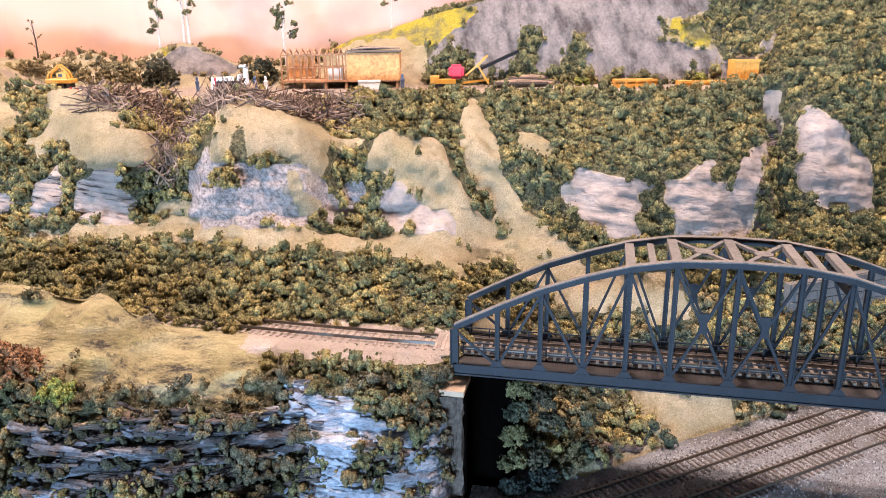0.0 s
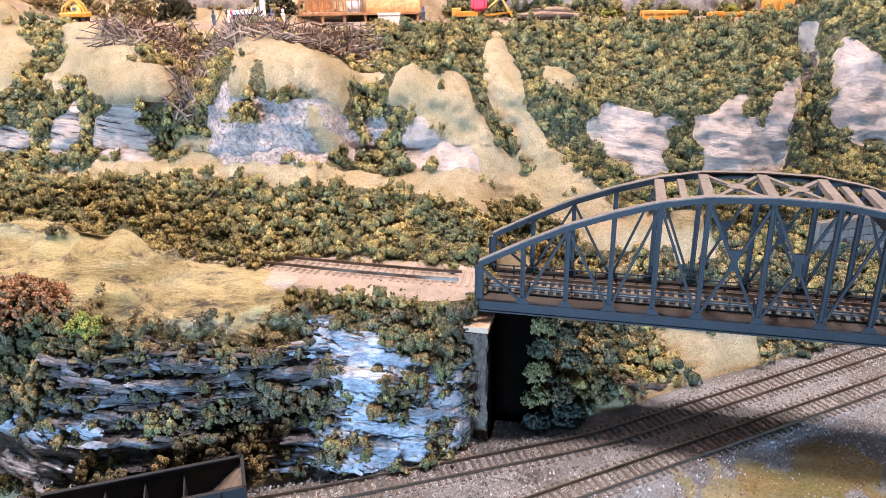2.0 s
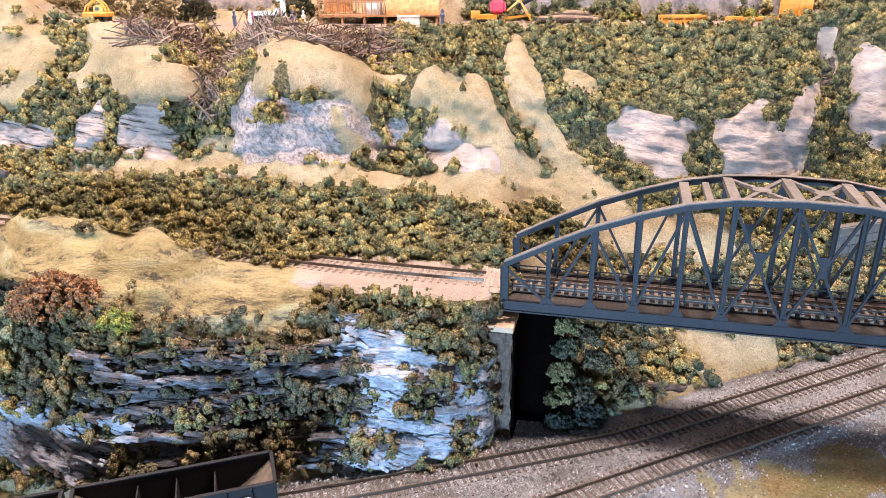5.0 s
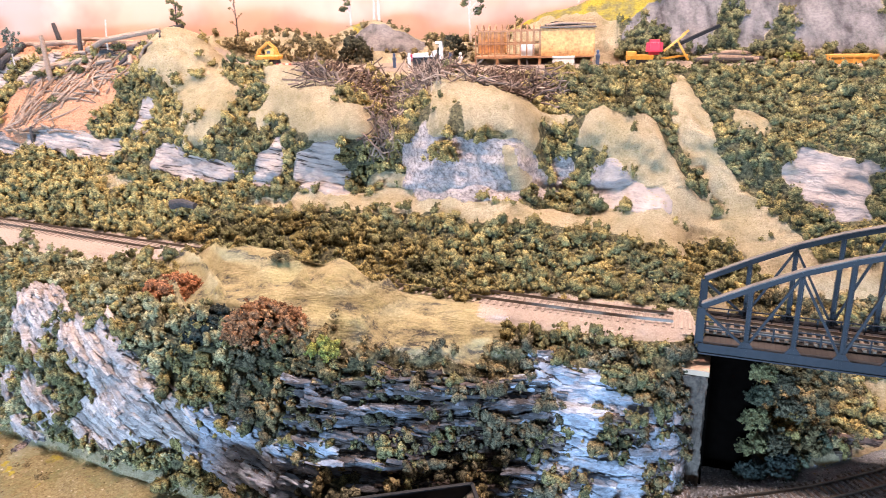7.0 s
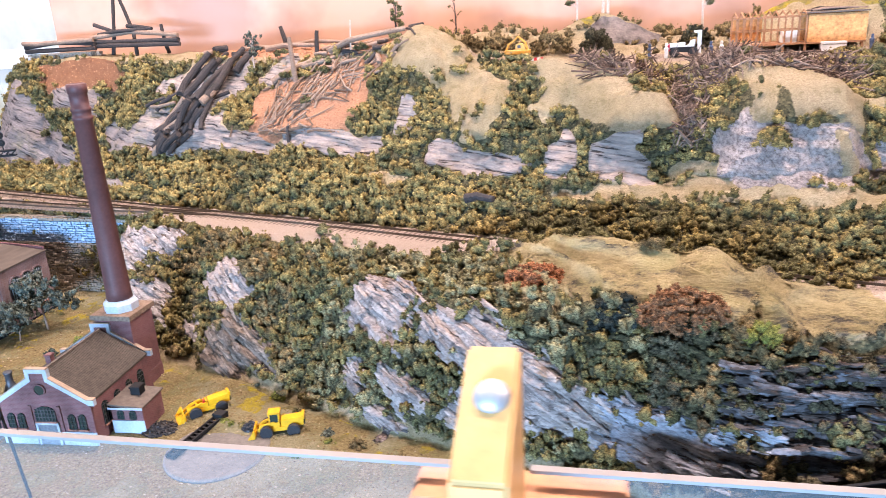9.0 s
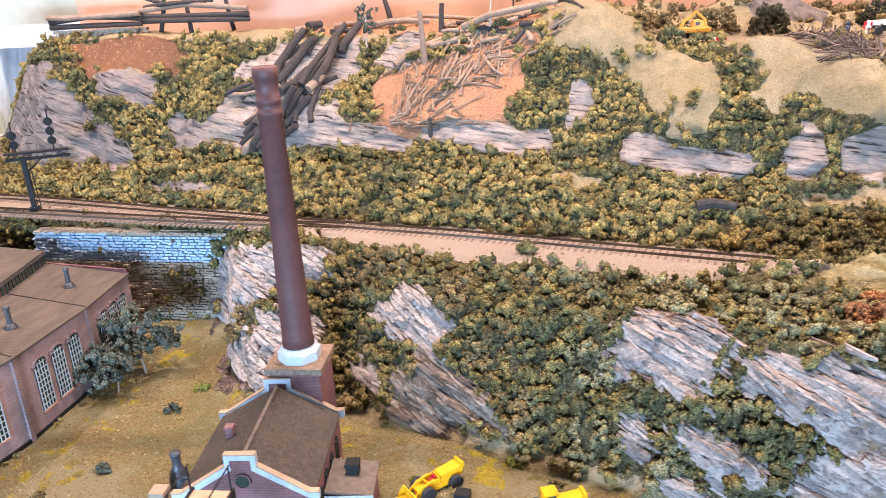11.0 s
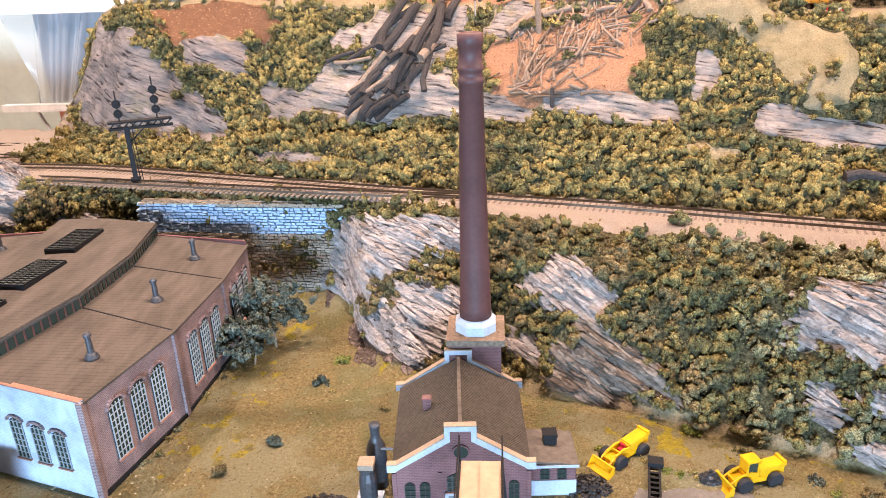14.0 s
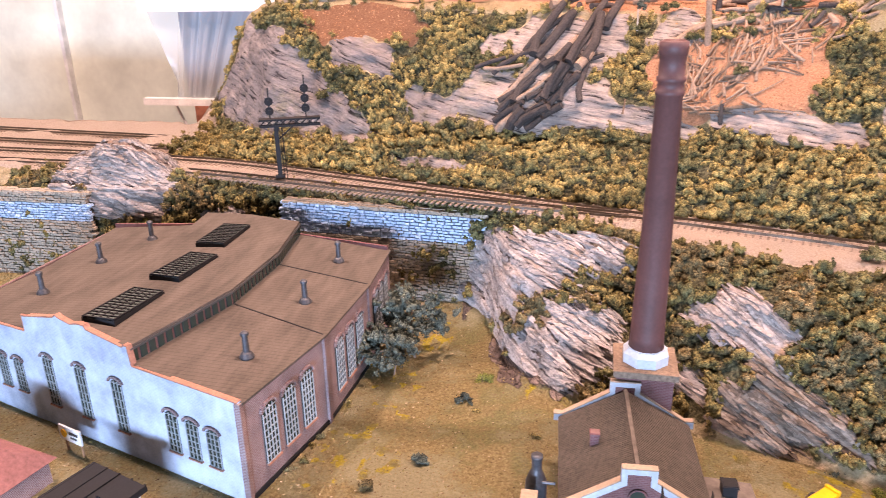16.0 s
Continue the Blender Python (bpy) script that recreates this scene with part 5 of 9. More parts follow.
# doorway with hanging plastic sheet past the end of the layout
dw = thing("plastic_curtain", "clear plastic sheet hanging in folds over a dim doorway", "curtain", at=(-1.96, 1.70, 0.10))
part("dim_opening", boxes((-0.012, 0.06, 0.010, 0.46, 0.07, 0.23)), M_DARKROOM, dw)
part("terracotta_panel", boxes((0.006, 0.05, -0.14, 0.46, 0.06, 0.002)), M_TERRACOTTA, dw)
prng = random.Random(6)
bm = bmesh.new()
prev = None
for i in range(91):
    u = i / 90
    fold = 0.012 * math.sin(i * 0.55) + 0.006 * math.sin(i * 1.3) + 0.003 * prng.uniform(-1, 1)
    ring = []
    for z in np.linspace(0.0, 0.22, 14):
        pinch = 1 - 0.35 * (1 - z / 0.22)
        ring.append(bm.verts.new((-0.075 + (0.075 + 0.40 * u) * pinch if u > 0 else -0.075 + 0.075 * (1 - z / 0.22), 0.02 + fold * (0.4 + z * 3), z + 0.006)))
    if prev:
        for a in range(13):
            bm.faces.new((prev[a], ring[a], ring[a + 1], prev[a + 1]))
    prev = ring
part("sheet", bm, M_PLASTIC, dw, smooth=True).visible_shadow = False
part("upper_rail", boxes((-0.072, -0.010, 0.213, 0.46, 0.012, 0.262)), M_WHITE, dw)
part("lower_rail", boxes((-0.095, -0.010, -0.004, 0.46, 0.012, 0.012)), M_WHITE, dw)
part("brace_strip", beam(bmesh.new(), (-0.03, 0.02, 0.0), (0.03, 0.02, -0.14), 0.006, 0.004), M_WHITE, dw)
tagged(part("cover_strip", beam(bmesh.new(), (-2.636, 2.192, -0.3), (-2.637, 2.192, 1.9), 0.030, 0.012), M_WHITE), "white cover strip on the wall joint", "trim", kind="structure")

# ---- foliage clumps ----
def clump_proto(seed, lumps=4, crumbs=6):
    """A bush of ground foam: a ragged core, lumps on it and crumbs on those, about one unit in radius."""
    rnd = random.Random(seed)
    vv, ff = [], []

    def lump(c, r, rough, octa):
        bm = bmesh.new()
        if octa:
            bmesh.ops.create_uvsphere(bm, u_segments=4, v_segments=2, radius=1.0)
        else:
            bmesh.ops.create_icosphere(bm, subdivisions=1, radius=1.0)
        b = len(vv)
        vv.extend(c + v.co * r * rnd.uniform(1 - rough, 1 + rough) for v in bm.verts)
        ff.extend([v.index + b for v in f.verts] for f in bm.faces)
        bm.free()

    lump(Vector((0, 0, 0)), 0.60, 0.35, False)
    for _ in range(lumps):
        d = Vector((rnd.gauss(0, 1), rnd.gauss(0, 1), rnd.gauss(0.2, 0.8))).normalized()
        lump(d * rnd.uniform(0.45, 0.85), rnd.uniform(0.26, 0.44), 0.45, False)
    for _ in range(crumbs):
        d = Vector((rnd.gauss(0, 1), rnd.gauss(0, 1), rnd.gauss(0.3, 0.9))).normalized()
        lump(d * rnd.uniform(0.75, 1.12), rnd.uniform(0.13, 0.24), 0.4, True)
    return np.array([tuple(v) for v in vv]), np.array(ff)


PROTOS = [clump_proto(s) for s in range(10)]


def clump_mesh(name, pts, radii, seed=1):
    """Many clumps joined into one mesh."""
    rng = np.random.default_rng(seed)
    vs_, fs_, base = [], [], 0
    for p, r in zip(pts, radii):
        pv, pf = PROTOS[rng.integers(len(PROTOS))]
        a = rng.uniform(0, 2 * math.pi)
        ca, sa = math.cos(a), math.sin(a)
        q = pv * (r * rng.uniform(0.8, 1.2, 3) * (1, 1, 1.2))
        fl = -1 if rng.random() < 0.5 else 1
        q = np.stack([q[:, 0] * ca - q[:, 1] * sa, q[:, 0] * sa + q[:, 1] * ca, q[:, 2] * fl], 1) + p
        vs_.append(q)
        fs_.append((pf if fl > 0 else pf[:, ::-1]) + base)
        base += len(pv)
    v, f = np.concatenate(vs_), np.concatenate(fs_)
    me = bpy.data.meshes.new(name)
    me.vertices.add(len(v))
    me.vertices.foreach_set("co", v.ravel())
    me.loops.add(f.size)
    me.loops.foreach_set("vertex_index", f.ravel())
    me.polygons.add(len(f))
    me.polygons.foreach_set("loop_start", np.arange(0, f.size, 3))
    me.update()
    return me


rng = np.random.default_rng(7)
cell_area = np.abs(np.gradient(GX)[None, :] * ln)
bush = cover.copy()
bush = np.where((N_BIG * 0.5 + N_MID * 0.5 > -0.33) | (VG < 7), bush, bush * 0.35)
weight = (bush * cell_area).ravel()
COUNT = int(weight.sum() / 0.000066)
# cells in an order that keeps neighbours together, so that even steps through it strew the bushes evenly
gi, gj = np.unravel_index(np.arange(weight.size), bush.shape)
code = np.zeros(weight.size, np.int64)
for bit in range(11):
    code |= ((gi >> bit) & 1).astype(np.int64) << (2 * bit) | ((gj >> bit) & 1).astype(np.int64) << (2 * bit + 1)
order = np.argsort(code, kind="stable")
steps = np.cumsum(weight[order])
pick = order[np.searchsorted(steps, (np.arange(COUNT) + rng.random(COUNT)) * steps[-1] / COUNT).clip(0, weight.size - 1)]
bx, by, bz = (a.ravel()[pick] + rng.uniform(-0.002, 0.002, COUNT) for a in (XX, PY, PZ))
bn = np.stack([NY.ravel()[pick], NZ.ravel()[pick]], 1)
br = 0.0038 + 0.0054 * rng.random(COUNT) ** 1.5
bl = br * (0.15 + 0.95 * rng.random(COUNT) ** 1.5)
bpts = np.stack([bx, by + bn[:, 0] * bl, bz + bn[:, 1] * bl], 1)
bv = VG.ravel()[pick]
tone = field3(bpts[:, 0], bpts[:, 1], bpts[:, 2], 22.0, 2, 40.0) + rng.normal(0, 0.045, COUNT)
kind = np.where(tone > 0.05, 1, 0)


def kinds(where, *steps):
    """Sets the kind of bush on one stretch of slope by rising tone."""
    for k, lo in steps:
        kind[where & (tone > lo)] = k


kinds((bv > 5) & (bx < -0.45), (1, -9), (0, -0.26), (2, -0.04))
kinds((bv > 5) & (bx >= -0.45) & (bx < -0.08), (1, -9), (0, -0.28), (2, 0.14))
kinds((bv > 6.2) & (bx >= -0.08), (0, -9), (1, -0.2))
kinds((bv > 4.5) & (bv < 6.1) & (bx > -0.5), (1, -9), (0, -0.22), (2, 0.34))
kinds((bv < 4) & (bx <= -0.36), (1, -9), (0, -0.22), (5, 0.12))
kinds((bv < 4) & (bx <= -0.72), (1, -9), (0, -0.25), (3, 0.10))
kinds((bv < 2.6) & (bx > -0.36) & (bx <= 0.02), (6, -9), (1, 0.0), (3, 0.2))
kinds((bv < 3.5) & (bx > 0.02), (4, -9), (3, -0.12), (2, 0.25))
kinds(gold.ravel()[pick] > 0.5, (2, -9), (0, 0.5))
kinds((bv > 10) & (bx < -0.1), (3, -9))
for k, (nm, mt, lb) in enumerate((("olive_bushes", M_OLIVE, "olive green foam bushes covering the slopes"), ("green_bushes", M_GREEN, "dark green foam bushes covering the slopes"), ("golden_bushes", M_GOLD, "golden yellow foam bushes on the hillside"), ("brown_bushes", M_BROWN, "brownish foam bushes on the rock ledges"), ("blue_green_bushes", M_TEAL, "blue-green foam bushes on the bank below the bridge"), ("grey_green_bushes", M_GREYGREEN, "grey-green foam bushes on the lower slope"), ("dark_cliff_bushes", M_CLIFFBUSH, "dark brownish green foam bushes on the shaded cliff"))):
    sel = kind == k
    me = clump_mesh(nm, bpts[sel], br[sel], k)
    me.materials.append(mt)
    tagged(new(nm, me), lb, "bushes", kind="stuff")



# ---- splintered rock ----
def splinters(name, where, dip, count, length, height, proud, mat, seed, label):
    """Long broken slabs bedded at a dip in the slope, their lower edges standing out."""
    rg = np.random.default_rng(seed)
    w_ = (where * cell_area).ravel()
    at = rg.choice(w_.size, count, p=w_ / w_.sum())
    flat_y, flat_z = blur(PY, 6), blur(PZ, 6)
    gx = np.stack([np.gradient(XX, axis=1), np.gradient(flat_y, axis=1), np.gradient(flat_z, axis=1)], -1).reshape(-1, 3)[at]
    gv = np.stack([np.zeros(XX.shape), np.gradient(flat_y, axis=0), np.gradient(flat_z, axis=0)], -1).reshape(-1, 3)[at]
    gx /= np.linalg.norm(gx, axis=1)[:, None]
    gv /= np.linalg.norm(gv, axis=1)[:, None] + 1e-9
    up = np.cross(gx, gv)
    up /= np.linalg.norm(up, axis=1)[:, None]
    lean = np.radians(dip.ravel()[at] + 7 * N_BIG.ravel()[at] + rg.normal(0, 8, count))[:, None]
    d, e = gx * np.cos(lean) - gv * np.sin(lean), gx * np.sin(lean) + gv * np.cos(lean)
    big = rg.random(count) ** 1.7
    ln_ = (length[0] + (length[1] - length[0]) * big) * rg.uniform(0.8, 1.2, count)
    hg = (height[0] + (height[1] - height[0]) * rg.random(count))
    th = (proud[0] + (proud[1] - proud[0]) * rg.random(count))
    c = np.stack([XX.ravel()[at], PY.ravel()[at], PZ.ravel()[at]], 1) + up * (rg.uniform(-0.35, 0.15, count) * th)[:, None]
    rings = []
    for s_, k in ((-0.5, 0.66), (-0.2, 1.0), (0.18, 0.95), (0.5, 0.58)):
        k = k * rg.uniform(0.75, 1.25, count)
        mid = c + d * (ln_ * (s_ + rg.uniform(-0.06, 0.06, count)))[:, None] + e * (hg * rg.uniform(-0.18, 0.18, count))[:, None]
        for a_, b_ in ((-0.5, -0.9), (-0.42, 0.75), (0.15, 0.55), (0.5, -0.1), (0.5, -0.9)):
            rings.append(mid + e * (hg * k * (a_ + rg.uniform(-0.08, 0.08, count)))[:, None] + up * (th * np.sqrt(k) * (b_ + rg.uniform(-0.15, 0.15, count)))[:, None])
    v = np.stack(rings, 1)
    quads = [(r * 5 + i, r * 5 + (i + 1) % 5, (r + 1) * 5 + (i + 1) % 5, (r + 1) * 5 + i) for r in range(3) for i in range(5)]
    tris = [t_ for q in quads for t_ in ((q[0], q[2], q[1]), (q[0], q[3], q[2]))] + [(0, 1, 2), (0, 2, 3), (0, 3, 4), (15, 17, 16), (15, 18, 17), (15, 19, 18)]
    f = np.array(tris)[None] + 20 * np.arange(count)[:, None, None]
    me = bpy.data.meshes.new(name)
    me.from_pydata(v.reshape(-1, 3).tolist(), [], f.reshape(-1, 3).tolist())
    me.materials.append(mat)
    return tagged(new(name, me), label, "rock", kind="stuff")


def crag_material(name, stops, dark, own=0.30):
    n = Nodes(name, 0.9, 0, 0.2)
    c = n.ramp(n.math("ADD", n.math("MULTIPLY", n.noise(34, 5, 0.65), 1.05 - own), n.math("MULTIPLY", n.island(), own)), stops)
    c = n.mix(0.8, c, n.ramp(n.noise(420, 5, 0.7, stretch=(0.4, 1, 1)), [(0.32, (0.42, 0.40, 0.39)), (0.52, (1, 1, 1)), (0.7, (1.2, 1.19, 1.17))]), "MULTIPLY")
    c = n.mix(n.ramp(n.noise(48, 5, 0.7), [(0.56, (0, 0, 0)), (0.70, (0.75, 0.75, 0.75))]), c, dark)
    n.colour(c)
    n.bump(n.noise(500, 5, 0.7), 0.7, 0.0014)
    return n.m


M_CRAG = crag_material("splintered_rock", [(0.30, (0.116, 0.0972, 0.0896)), (0.45, (0.213, 0.18, 0.164)), (0.60, (0.329, 0.277, 0.247)), (0.8, (0.436, 0.371, 0.332))], (0.252, 0.164, 0.103))
# dark brown ledge rock, the shaded cliff's shade put into its colour too
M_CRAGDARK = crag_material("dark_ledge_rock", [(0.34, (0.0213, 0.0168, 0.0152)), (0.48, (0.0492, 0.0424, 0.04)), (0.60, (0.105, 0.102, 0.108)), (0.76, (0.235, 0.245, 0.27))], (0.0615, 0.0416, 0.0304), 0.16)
M_CRAGBLUE = crag_material("blue_grey_rock", [(0.32, (0.12, 0.115, 0.12)), (0.45, (0.21, 0.215, 0.235)), (0.60, (0.29, 0.305, 0.335)), (0.8, (0.38, 0.40, 0.435))], (0.14, 0.11, 0.085), 0.22)
M_CRAGPALE = crag_material("pale_grey_rock", [(0.30, (0.146, 0.128, 0.122)), (0.45, (0.258, 0.23, 0.217)), (0.60, (0.361, 0.321, 0.302)), (0.8, (0.447, 0.404, 0.382))], (0.206, 0.145, 0.101))
M_CRAGBROWN = crag_material("brown_shaded_rock", [(0.30, (0.05, 0.037, 0.028)), (0.45, (0.11, 0.083, 0.064)), (0.60, (0.19, 0.148, 0.117)), (0.8, (0.30, 0.245, 0.20))], (0.10, 0.066, 0.04))
bare_rock = rock * (1 - np.clip(1.3 * growth, 0, 1)) * (VG > 1.04)
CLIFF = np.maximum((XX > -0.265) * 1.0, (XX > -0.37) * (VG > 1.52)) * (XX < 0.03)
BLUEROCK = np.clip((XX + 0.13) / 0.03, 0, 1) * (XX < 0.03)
# lower face turned from the lamps: its shade goes into a browner rock colour
LOWSHADE = span(-0.865, -0.735, 0.02, XX) * (VG < 1.60)
LOWBLUE = span(-0.40, -0.24, 0.02, XX) * (VG < 1.56) * (1 - CLIFF)
splinters("pale_rock_splinters", bare_rock * (XX < -0.925) * (XX > -1.25) * (VG < 4), np.full(XX.shape, 14.0), 1900, (0.009, 0.030), (0.0022, 0.0058), (0.0009, 0.0026), M_CRAGPALE, 74, "pale grey splintered rock slabs beside the chimney")
splinters("brown_rock_splinters", bare_rock * LOWSHADE, np.full(XX.shape, 27.0), 620, (0.009, 0.030), (0.0022, 0.0056), (0.0010, 0.0030), M_CRAGBROWN, 75, "brown rock slabs darkened for shade at the slope foot")
splinters("low_rock_ledges", bare_rock * LOWBLUE, np.full(XX.shape, 16.0), 700, (0.006, 0.022), (0.0016, 0.0046), (0.0004, 0.0014), M_CRAGBLUE, 76, "blue-grey layered rock at the foot of the cliff")
splinters("rock_splinters", bare_rock * (1 - CLIFF) * (1 - LOWSHADE) * (1 - LOWBLUE) * ((XX >= -0.925) | (XX <= -1.25)) * (VG < 4) * (XX < 0.03), 27.0 - 13.0 * np.clip((-0.90 - XX) / 0.06, 0, 1), 5000, (0.009, 0.034), (0.0024, 0.0062), (0.0010, 0.0030), M_CRAG, 71, "pale splintered rock slabs dipping into the lower slope")
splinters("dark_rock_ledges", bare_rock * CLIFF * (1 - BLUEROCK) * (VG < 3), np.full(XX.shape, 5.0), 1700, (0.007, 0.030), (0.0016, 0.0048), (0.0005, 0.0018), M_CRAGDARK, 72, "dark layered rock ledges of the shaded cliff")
splinters("blue_rock_ledges", bare_rock * BLUEROCK * (VG < 3), np.full(XX.shape, 13.0), 2600, (0.006, 0.028), (0.0018, 0.0058), (0.0004, 0.0014), M_CRAGBLUE, 73, "pale weathered rock ledges beside the bridge abutment")


# ---- loose gravel and litter ----
def grit(name, mask, count, size, mat, seed, label, category):
    rg = np.random.default_rng(seed)
    w_ = (mask * cell_area).ravel()
    at = rg.choice(w_.size, count, p=w_ / w_.sum())
    dx, dy = (rg.uniform(-0.5, 0.5, count) * 0.004 for _ in range(2))
    gx, gy, gz = XX.ravel()[at] + dx, PY.ravel()[at] + rg.uniform(-0.5, 0.5, count) * 0.010 * (VG.ravel()[at] < 1), PZ.ravel()[at]
    tet = np.array([(1, 1, 1), (-1, -1, 1), (-1, 1, -1), (1, -1, -1)]) * 0.75
    s = rg.uniform(*size, count)
    q = tet[None] * s[:, None, None] * rg.uniform(0.6, 1.3, (count, 4, 3)) + np.stack([gx, gy, gz], 1)[:, None, :]
    fc = np.array([(0, 2, 1), (0, 1, 3), (0, 3, 2), (1, 2, 3)])[None] + 4 * np.arange(count)[:, None, None]
    me = bpy.data.meshes.new(name)
    me.from_pydata(q.reshape(-1, 3).tolist(), [], fc.reshape(-1, 3).tolist())
    me.materials.append(mat)
    return tagged(new(name, me), label, category, kind="stuff")


def litter_material(name, stops):
    n = Nodes(name, 0.9, 0, 0.25)
    n.colour(n.ramp(n.island(), stops))
    return n.m


M_GRAVEL = litter_material("mixed_gravel", [(0.0, (0.075, 0.0728, 0.0729)), (0.55, (0.275, 0.27, 0.275)), (1.0, (0.55, 0.546, 0.563))])
M_LITTER = litter_material("ground_litter", [(0.0, (0.10, 0.065, 0.03)), (0.4, (0.34, 0.235, 0.12)), (0.7, (0.24, 0.21, 0.075)), (1.0, (0.56, 0.43, 0.28))])
M_SANDGRAIN = litter_material("pale_grit", [(0.0, (0.28, 0.20, 0.14)), (0.6, (0.52, 0.41, 0.31)), (1.0, (0.66, 0.56, 0.46))])
M_FLOCK = litter_material("grass_flock", [(0.0, (0.22, 0.17, 0.08)), (0.5, (0.40, 0.32, 0.17)), (0.8, (0.30, 0.25, 0.12)), (1.0, (0.48, 0.39, 0.22))])
near_yard = (YS > 0.40) * (XX > -1.62)
grit("ballast_gravel", ballast * (VG < 1) * (YS > 0.36) * (XX < 0.62), 46000, (0.0005, 0.0012), M_GRAVEL, 61, "grey loose ballast gravel between the lower tracks", "gravel")
grit("yard_litter", yard * (1 - ballast) * near_yard, 20000, (0.0004, 0.0011), M_LITTER, 62, "tan and olive scatter on the yard ground", "ground scatter")
grit("ledge_grit", np.maximum(sand, ROAD) * (XX > -1.55) * (XX < 0.45), 2600, (0.0003, 0.0007), M_SANDGRAIN, 63, "pale sandy grit along the track ledge and road", "grit")
grit("grass_flock", np.clip(bare * (1 - 0.85 * (VG < 4)) + 0.15 * cover, 0, 1) * (VG > 1.5) * (XX > -1.2) * (XX < 0.4), 16000, (0.0003, 0.0007), M_FLOCK, 64, "dry tan grass flock on the bare slopes", "grass")
grit("soil_crumbs", soil, 4000, (0.0004, 0.0012), litter_material("soil_crumb", [(0.0, (0.20, 0.08, 0.035)), (0.6, (0.46, 0.21, 0.10)), (1.0, (0.58, 0.34, 0.20))]), 65, "crumbly orange soil on the cleared slope", "soil")
# ---- truss bridge ----
def bridge():
    root = thing("truss_bridge", "blue-grey steel arched truss railway bridge spanning the cut", "bridge", at=(0.008, 0.531, 0.138))
    root.rotation_euler = (0, 0, math.atan2(-0.222, 1))
    half = [(0.0, 0.0415), (0.034, 0.0595), (0.067, 0.0755), (0.0995, 0.0875), (0.131, 0.0970), (0.163, 0.1025)]
    posts = half + [(0.205, 0.1040)] + [(0.41 - s, h) for s, h in half[::-1]]
    L, W = 0.41, 0.063
    n = len(posts)
    for y, out in ((0.0, -1), (W, 1)):
        part("bottom_chord", boxes((0, y - 0.0018, 0.0007, L, y + 0.0018, 0.0074)), M_STEEL, root)
        part("bottom_flange", boxes((-0.001, y - 0.0034, -0.0006, L + 0.001, y + 0.0034, 0.0006)), M_STEEL, root)
        part("upper_flange", boxes((0, y - 0.0026, 0.0075, L, y + 0.0026, 0.0083)), M_STEEL, root)
        for (s0, h0), (s1, h1) in zip(posts, posts[1:]):
            bm = bmesh.new()
            beam(bm, (s0, y, h0 - 0.0026), (s1, y, h1 - 0.0026), 0.0036, 0.0044)
            part("top_chord", bm, M_STEEL, root)
            bm = bmesh.new()
            beam(bm, (s0, y, h0), (s1, y, h1), 0.0056, 0.0008)
            part("top_plate", bm, M_STEEL_TOP, root, "dusty top plate")
        for i, (s, h) in enumerate(posts):
            wide = 0.0055 if i in (0, n - 1) else 0.0027
            bm = boxes((s - wide / 2, y - 0.0007, 0.0075, s + wide / 2, y + 0.0007, h - 0.004))
            for k in (-1, 1):
                box(bm, s + k * wide / 2 - 0.0004, y - 0.0021, 0.001, s + k * wide / 2 + 0.0004, y + 0.0021, h - 0.004)
            part("post", bm, M_STEEL, root)
            if 0 < i < n - 1:
                bm = prism(bmesh.new(), [(s - 0.0065, 0.0074), (s + 0.0065, 0.0074), (s + 0.0022, 0.0135), (s - 0.0022, 0.0135)], y + out * 0.0016 - 0.0004, y + out * 0.0016 + 0.0004)
                part("gusset", bm, M_STEEL, root)
        for i in range(n - 1):
            (s0, h0), (s1, h1) = posts[i], posts[i + 1]
            pairs = [((s0, h0 - 0.005), (s1, 0.0085))] if i % 2 == 0 else [((s1, h1 - 0.005), (s0, 0.0085))]
            if i in (5, 6):
                pairs = [((s0, h0 - 0.006), (s1, 0.0085)), ((s1, h1 - 0.006), (s0, 0.0085))]
            for a, b in pairs:
                bm = bmesh.new()
                beam(bm, (a[0], y, a[1]), (b[0], y, b[1]), 0.0017, 0.0019)
                part("diagonal", bm, M_STEEL, root)
            if i in (5, 6):
                c, z = (s0 + s1) / 2, 0.056
                bm = prism(bmesh.new(), [(c - 0.0034, z - 0.008), (c + 0.0034, z - 0.008), (c + 0.0022, z), (c + 0.0034, z + 0.008), (c - 0.0034, z + 0.008), (c - 0.0022, z)], y - 0.001, y + 0.001)
                part("centre_plate", bm, M_STEEL, root)
        # walkway with its hand rail
        yy = y - out * 0.010
        part("walkway", boxes((0, yy - 0.006, 0.0064, L, yy + 0.006, 0.0074)), M_DECK, root, "brown plank walkway")
        rail_y = yy - out * 0.0065
        for z in (0.0125, 0.0185):
            part("hand_rail", boxes((0.002, rail_y - 0.0004, z, L - 0.002, rail_y + 0.0004, z + 0.0009)), M_STEEL, root)
        for i in range(25):
            s = 0.004 + i * 0.0167
            part("rail_post", boxes((s - 0.0006, rail_y - 0.0006, 0.0072, s + 0.0006, rail_y + 0.0006, 0.0195)), M_STEEL, root)
    for i, (s, h) in enumerate(posts):
        part("floor_beam", boxes((s - 0.002, 0.002, 0.001, s + 0.002, W - 0.002, 0.0075)), M_STEEL, root)
    part("stringer", boxes((0, W / 2 - 0.010, 0.003, L, W / 2 - 0.007, 0.0088)), M_STEEL, root)
    part("stringer", boxes((0, W / 2 + 0.007, 0.003, L, W / 2 + 0.010, 0.0088)), M_STEEL, root)
